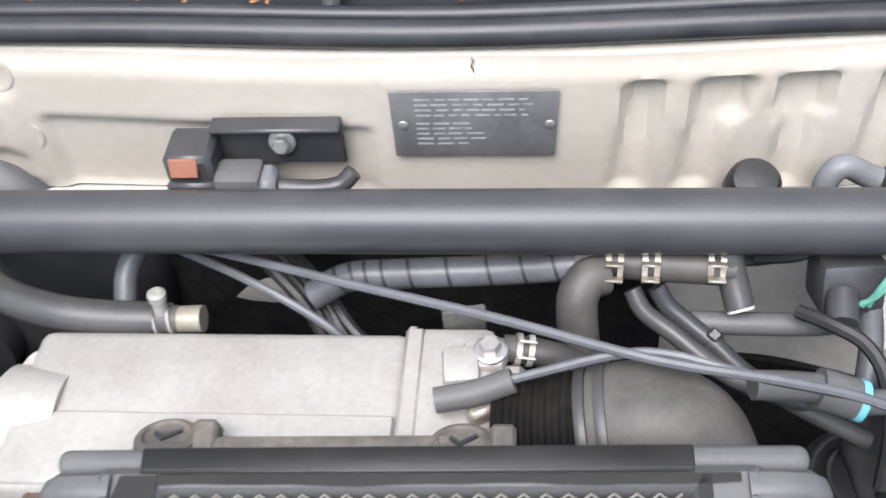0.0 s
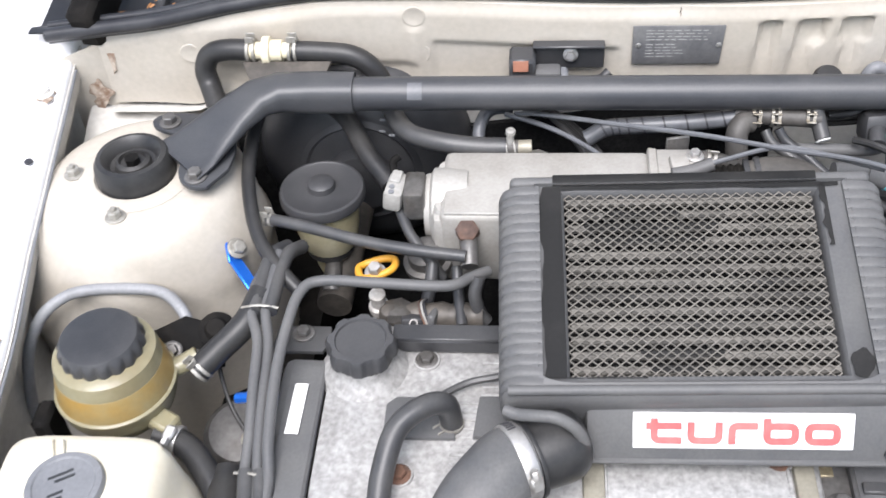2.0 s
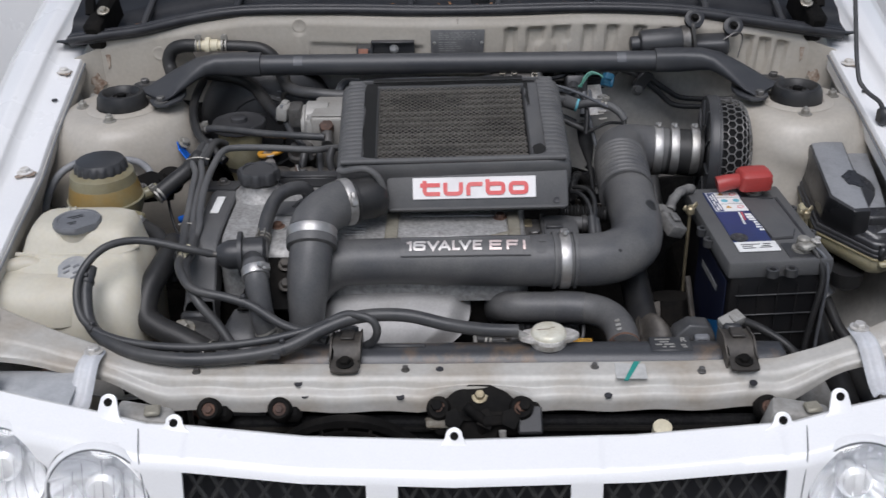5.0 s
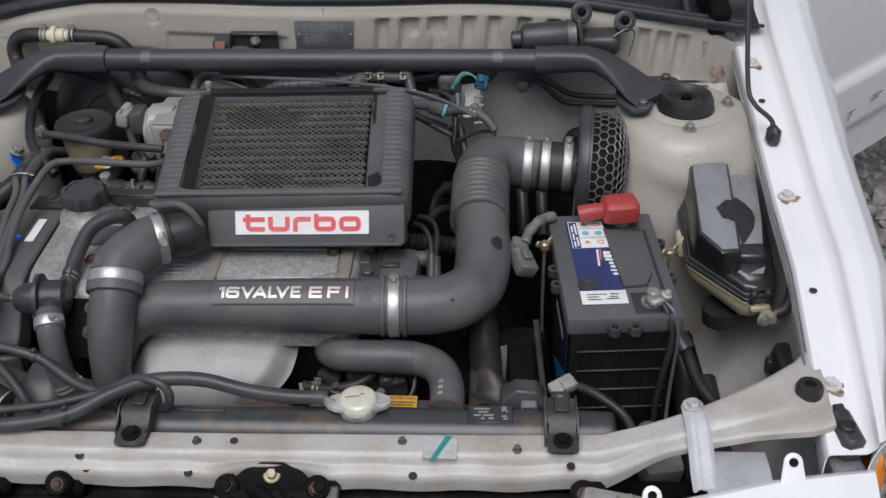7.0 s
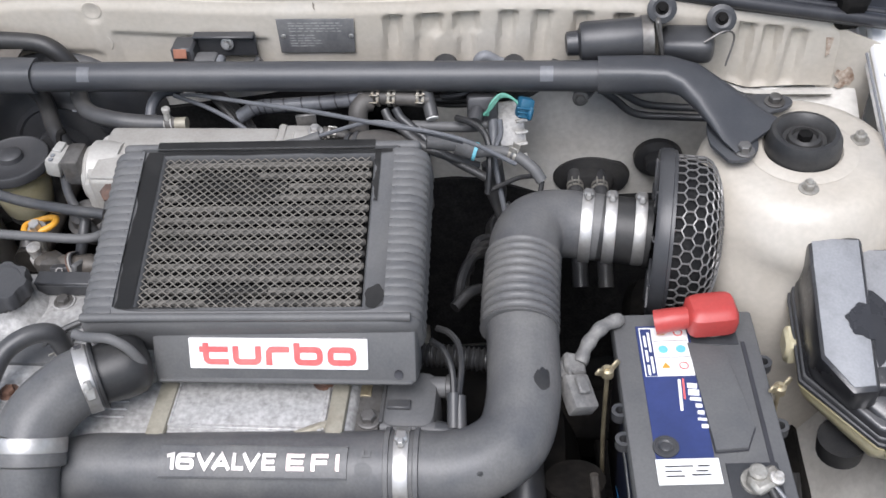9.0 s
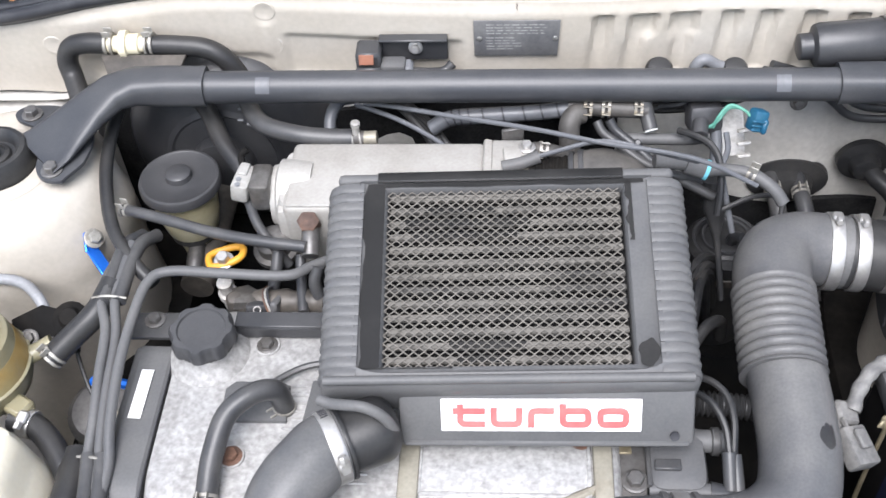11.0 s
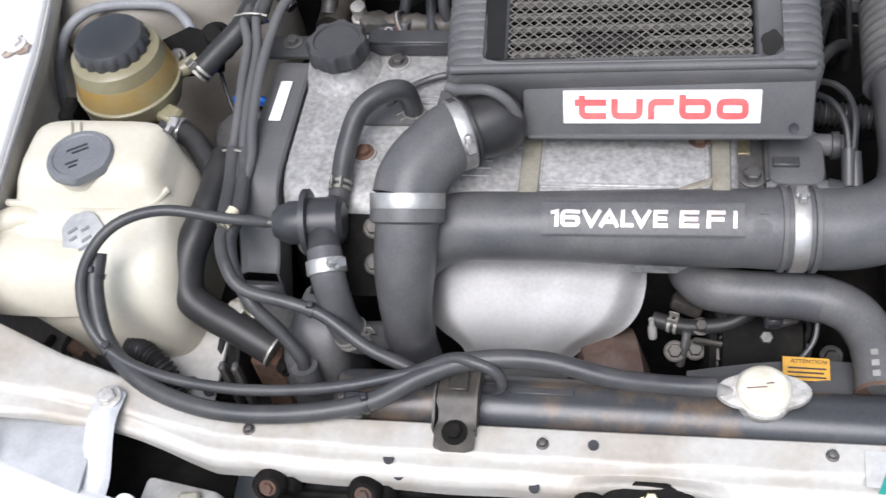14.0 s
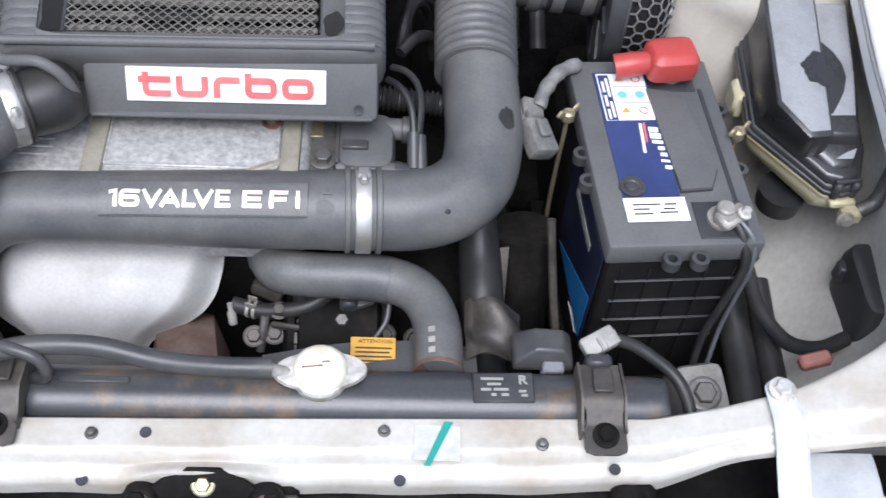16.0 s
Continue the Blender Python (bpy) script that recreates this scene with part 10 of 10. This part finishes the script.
part("plug", rbox(pose(0.556, 0.004, 0.640, 0, -8, 12), (0.030, 0.014, 0.012), 0.003), mat("faded_pink_plastic", (0.36, 0.16, 0.13), 0.5), rp)
wb = thing("horn", (0.46, 0.0, 0.56), "pale painted part below the battery", "bracket")
part("body", rbox(pose(0.462, 0.0, 0.575, 20, 0, 10), (0.05, 0.06, 0.05), 0.010, 2), PLUGWHITE, wb)
bolt(wb, (0.440, -0.045, 0.66), (0, -0.3, 1), 0.010, GREYMET)

# low at the front of the washer tank
rp2 = thing("rail_plate", (-0.415, -0.012, 0.63), "dusty cream plate on the chassis rail", "plate")
part("plate", sheet(lambda u, v: V(-0.455 + 0.085 * u, -0.058 + 0.085 * v, 0.631 - 0.006 * math.sin(u * 3.1) + 0.010 * v), 14, 10, 0.003), BAY_DIRTY, rp2)
for x, y in ((-0.395, -0.040), (-0.375, -0.048)):
    part("hole", turned([(0.006, 0), (0.006, 0.001), (0.002, 0.0008)], axis((x, y, 0.6335), (0, 0, 1)), 14), INK, rp2)
cg = thing("corrugated_sleeve", (-0.42, -0.045, 0.655), "black corrugated wiring sleeve", "sleeve")
part("sleeve", tube(smooth_path([(-0.452, -0.020, 0.660), (-0.432, -0.030, 0.664), (-0.412, -0.044, 0.658), (-0.398, -0.062, 0.640)], 24), lambda u: 0.0100 + 0.0014 * math.cos(u * 2 * math.pi * 17), 14, raw=True), RUBBER, cg)
rc2 = thing("brown_connector", (-0.515, -0.005, 0.62), "dusty reddish brown wiring connector", "connector")
part("plug", rbox(pose(-0.520, -0.008, 0.622, 0, 10, -20), (0.036, 0.014, 0.014), 0.003), RUSTY, rc2)
part("tail", tube([(-0.503, -0.014, 0.622), (-0.480, -0.025, 0.628), (-0.455, -0.030, 0.630)], 0.005, 10), RUBBER, rc2)
for k in range(3):
    hose("lamp_wire", [(-0.575 + 0.02 * k, 0.02, 0.60), (-0.56 + 0.022 * k, -0.012, 0.625), (-0.535 + 0.022 * k, -0.035, 0.63), (-0.505 + 0.02 * k, -0.055, 0.615)], 0.0045, "black wire behind the headlamp", "wire", RUBBER, group="lamp wires", seg=8)

# parts low in the bay, half hidden
lo = thing("subframe", (0, 0.1, 0.36), "dark engine subframe low in the bay", "subframe")
part("beam", rbox((0, -0.02, 0.40), (1.0, 0.06, 0.06), 0.01), DARK, lo)
part("beam", rbox((0, 0.40, 0.40), (1.0, 0.08, 0.06), 0.01), DARK, lo)
lf = thing("charcoal_canister", (0.195, 0.40, 0.70), "round black canister behind the intercooler", "canister")
part("can", turned([(0.040, 0.60), (0.042, 0.61), (0.042, 0.735), (0.036, 0.742), (0.030, 0.738), (0.022, 0.744), (0.010, 0.744)], pose(0.236, 0.470, -0.06), 32), RUBBER, lf)
for q in (0.034, 0.025):
    part("lid_ring", turned([(q - 0.002, 0.0), (q - 0.001, 0.003), (q + 0.001, 0.003), (q + 0.002, 0.0)], pose(0.236, 0.470, 0.6785 if q > 0.03 else 0.6825), 32, False), PLASTIC, lf)
part("port", tube([(0.240, 0.462, 0.680), (0.241, 0.458, 0.696), (0.248, 0.450, 0.704)], 0.0055, 12), PLASTIC, lf)
part("port", tube([(0.228, 0.480, 0.680), (0.226, 0.482, 0.694), (0.218, 0.486, 0.700)], 0.0050, 12), PLASTIC, lf)
part("clamp_band", turned([(0.0418, -0.006), (0.0432, -0.005), (0.0432, 0.005), (0.0418, 0.006)], pose(0.236, 0.470, 0.652), 36, False), BRACKETMET, lf, "grimy steel clamp band")
hose("canister_hose", [(0.175, 0.28, 0.74), (0.190, 0.30, 0.742), (0.205, 0.315, 0.73), (0.21, 0.32, 0.70)], 0.006, "black hose beside the intercooler", "hose", RUBBER)
ch2 = thing("corrugated_hose", (0.19, 0.206, 0.748), "black corrugated hose beside the intercooler", "hose")
part("tube", tube(smooth_path([(0.150, 0.208, 0.750), (0.185, 0.206, 0.749), (0.228, 0.204, 0.746)], 40), lambda u: 0.0105 + 0.0016 * math.cos(u * 2 * math.pi * 16), 16, raw=True), RUBBER, ch2)
for k in range(4):
    hose("engine_loom", [(0.176 + 0.004 * k, 0.30 + 0.025 * k, 0.72), (0.180 + 0.004 * k, 0.32 + 0.025 * k, 0.742 - 0.006 * k), (0.190 + 0.006 * k, 0.36 + 0.02 * k, 0.735 - 0.01 * k), (0.205 + 0.008 * k, 0.40 + 0.015 * k, 0.69 - 0.01 * k), (0.215 + 0.008 * k, 0.41 + 0.015 * k, 0.62)], 0.0055, "black engine loom branch", "wire", RUBBER, group="engine loom", seg=8)
hose("filter_drain_hose", [(0.400, 0.575, 0.698), (0.408, 0.552, 0.696), (0.424, 0.530, 0.690), (0.440, 0.50, 0.675)], 0.0105, "black hose from the bulkhead grommet", "hose", RUBBER, seg=14)
pmp = thing("steering_pump", (-0.40, 0.245, 0.64), "dull grey alloy steering pump below the hoses", "pump")
part("body", turned([(0.020, -0.05), (0.034, -0.045), (0.037, -0.01), (0.036, 0.012), (0.030, 0.018), (0.012, 0.020)], axis((-0.405, 0.245, 0.655), (0.1, -0.25, 1)), 28), GREYMET, pmp)
part("pulley", turned([(0.02, -0.01), (0.05, -0.01), (0.05, 0.006), (0.02, 0.008)], axis((-0.372, 0.19, 0.60), (1, 0, 0)), 30), DARK, pmp)
bolt(pmp, (-0.392, 0.232, 0.672), (0, -0.2, 1), 0.006, ZINC)
hose("pump_wire", [(-0.425, 0.30, 0.77), (-0.418, 0.27, 0.745), (-0.405, 0.24, 0.715), (-0.385, 0.215, 0.70), (-0.37, 0.20, 0.69)], 0.0022, "thin black wire beside the steering pump", "wire", RUBBER, seg=8)
# dark discs laid on the inner wing to stand for its dark holes
for p in ((0.607, 0.201, 0.589), (0.607, 0.186, 0.580), (0.604, 0.150, 0.575)):
    dh = thing("drain_hole_plug", p, "small dark disc in place of a hole in the inner wing", "plug", group="inner wing plugs")
    part("plug", turned([(0.0035, 0), (0.0030, 0.0012), (0.001, 0.0012)], axis(p, (-1, 0, 0.35)), 12), INK, dh)

# loose wiring between the intercooler and the bulkhead
def loom(pts, r, material, label, **kw):
    return hose("wiring_loom", pts, r, label, "wiring", material, group="loose wiring", seg=8, **kw)


loom([(0.205, 0.405, 0.790), (0.222, 0.410, 0.796), (0.240, 0.414, 0.802), (0.262, 0.418, 0.800)], 0.0026, RUBBER, "thin black wire behind the intercooler")
loom([(0.168, 0.470, 0.838), (0.182, 0.458, 0.842), (0.196, 0.448, 0.840), (0.204, 0.434, 0.832), (0.206, 0.415, 0.815), (0.204, 0.400, 0.790)], 0.0036, RUBBER, "black taped wire dropping behind the intercooler")
loom([(0.150, 0.500, 0.845), (0.172, 0.498, 0.850), (0.190, 0.510, 0.852), (0.215, 0.520, 0.846), (0.245, 0.530, 0.838)], 0.0042, RUBBER, "black taped wire along the bulkhead")
loom([(0.100, 0.505, 0.835), (0.128, 0.500, 0.842), (0.158, 0.505, 0.838), (0.182, 0.520, 0.832)], 0.0034, RUBBER, "black taped wire along the bulkhead")
loom([(0.215, 0.470, 0.835), (0.216, 0.455, 0.826), (0.210, 0.440, 0.815), (0.214, 0.420, 0.795), (0.222, 0.400, 0.765)], 0.0030, TUBEGREY, "grey sleeved wire dropping behind the intercooler")
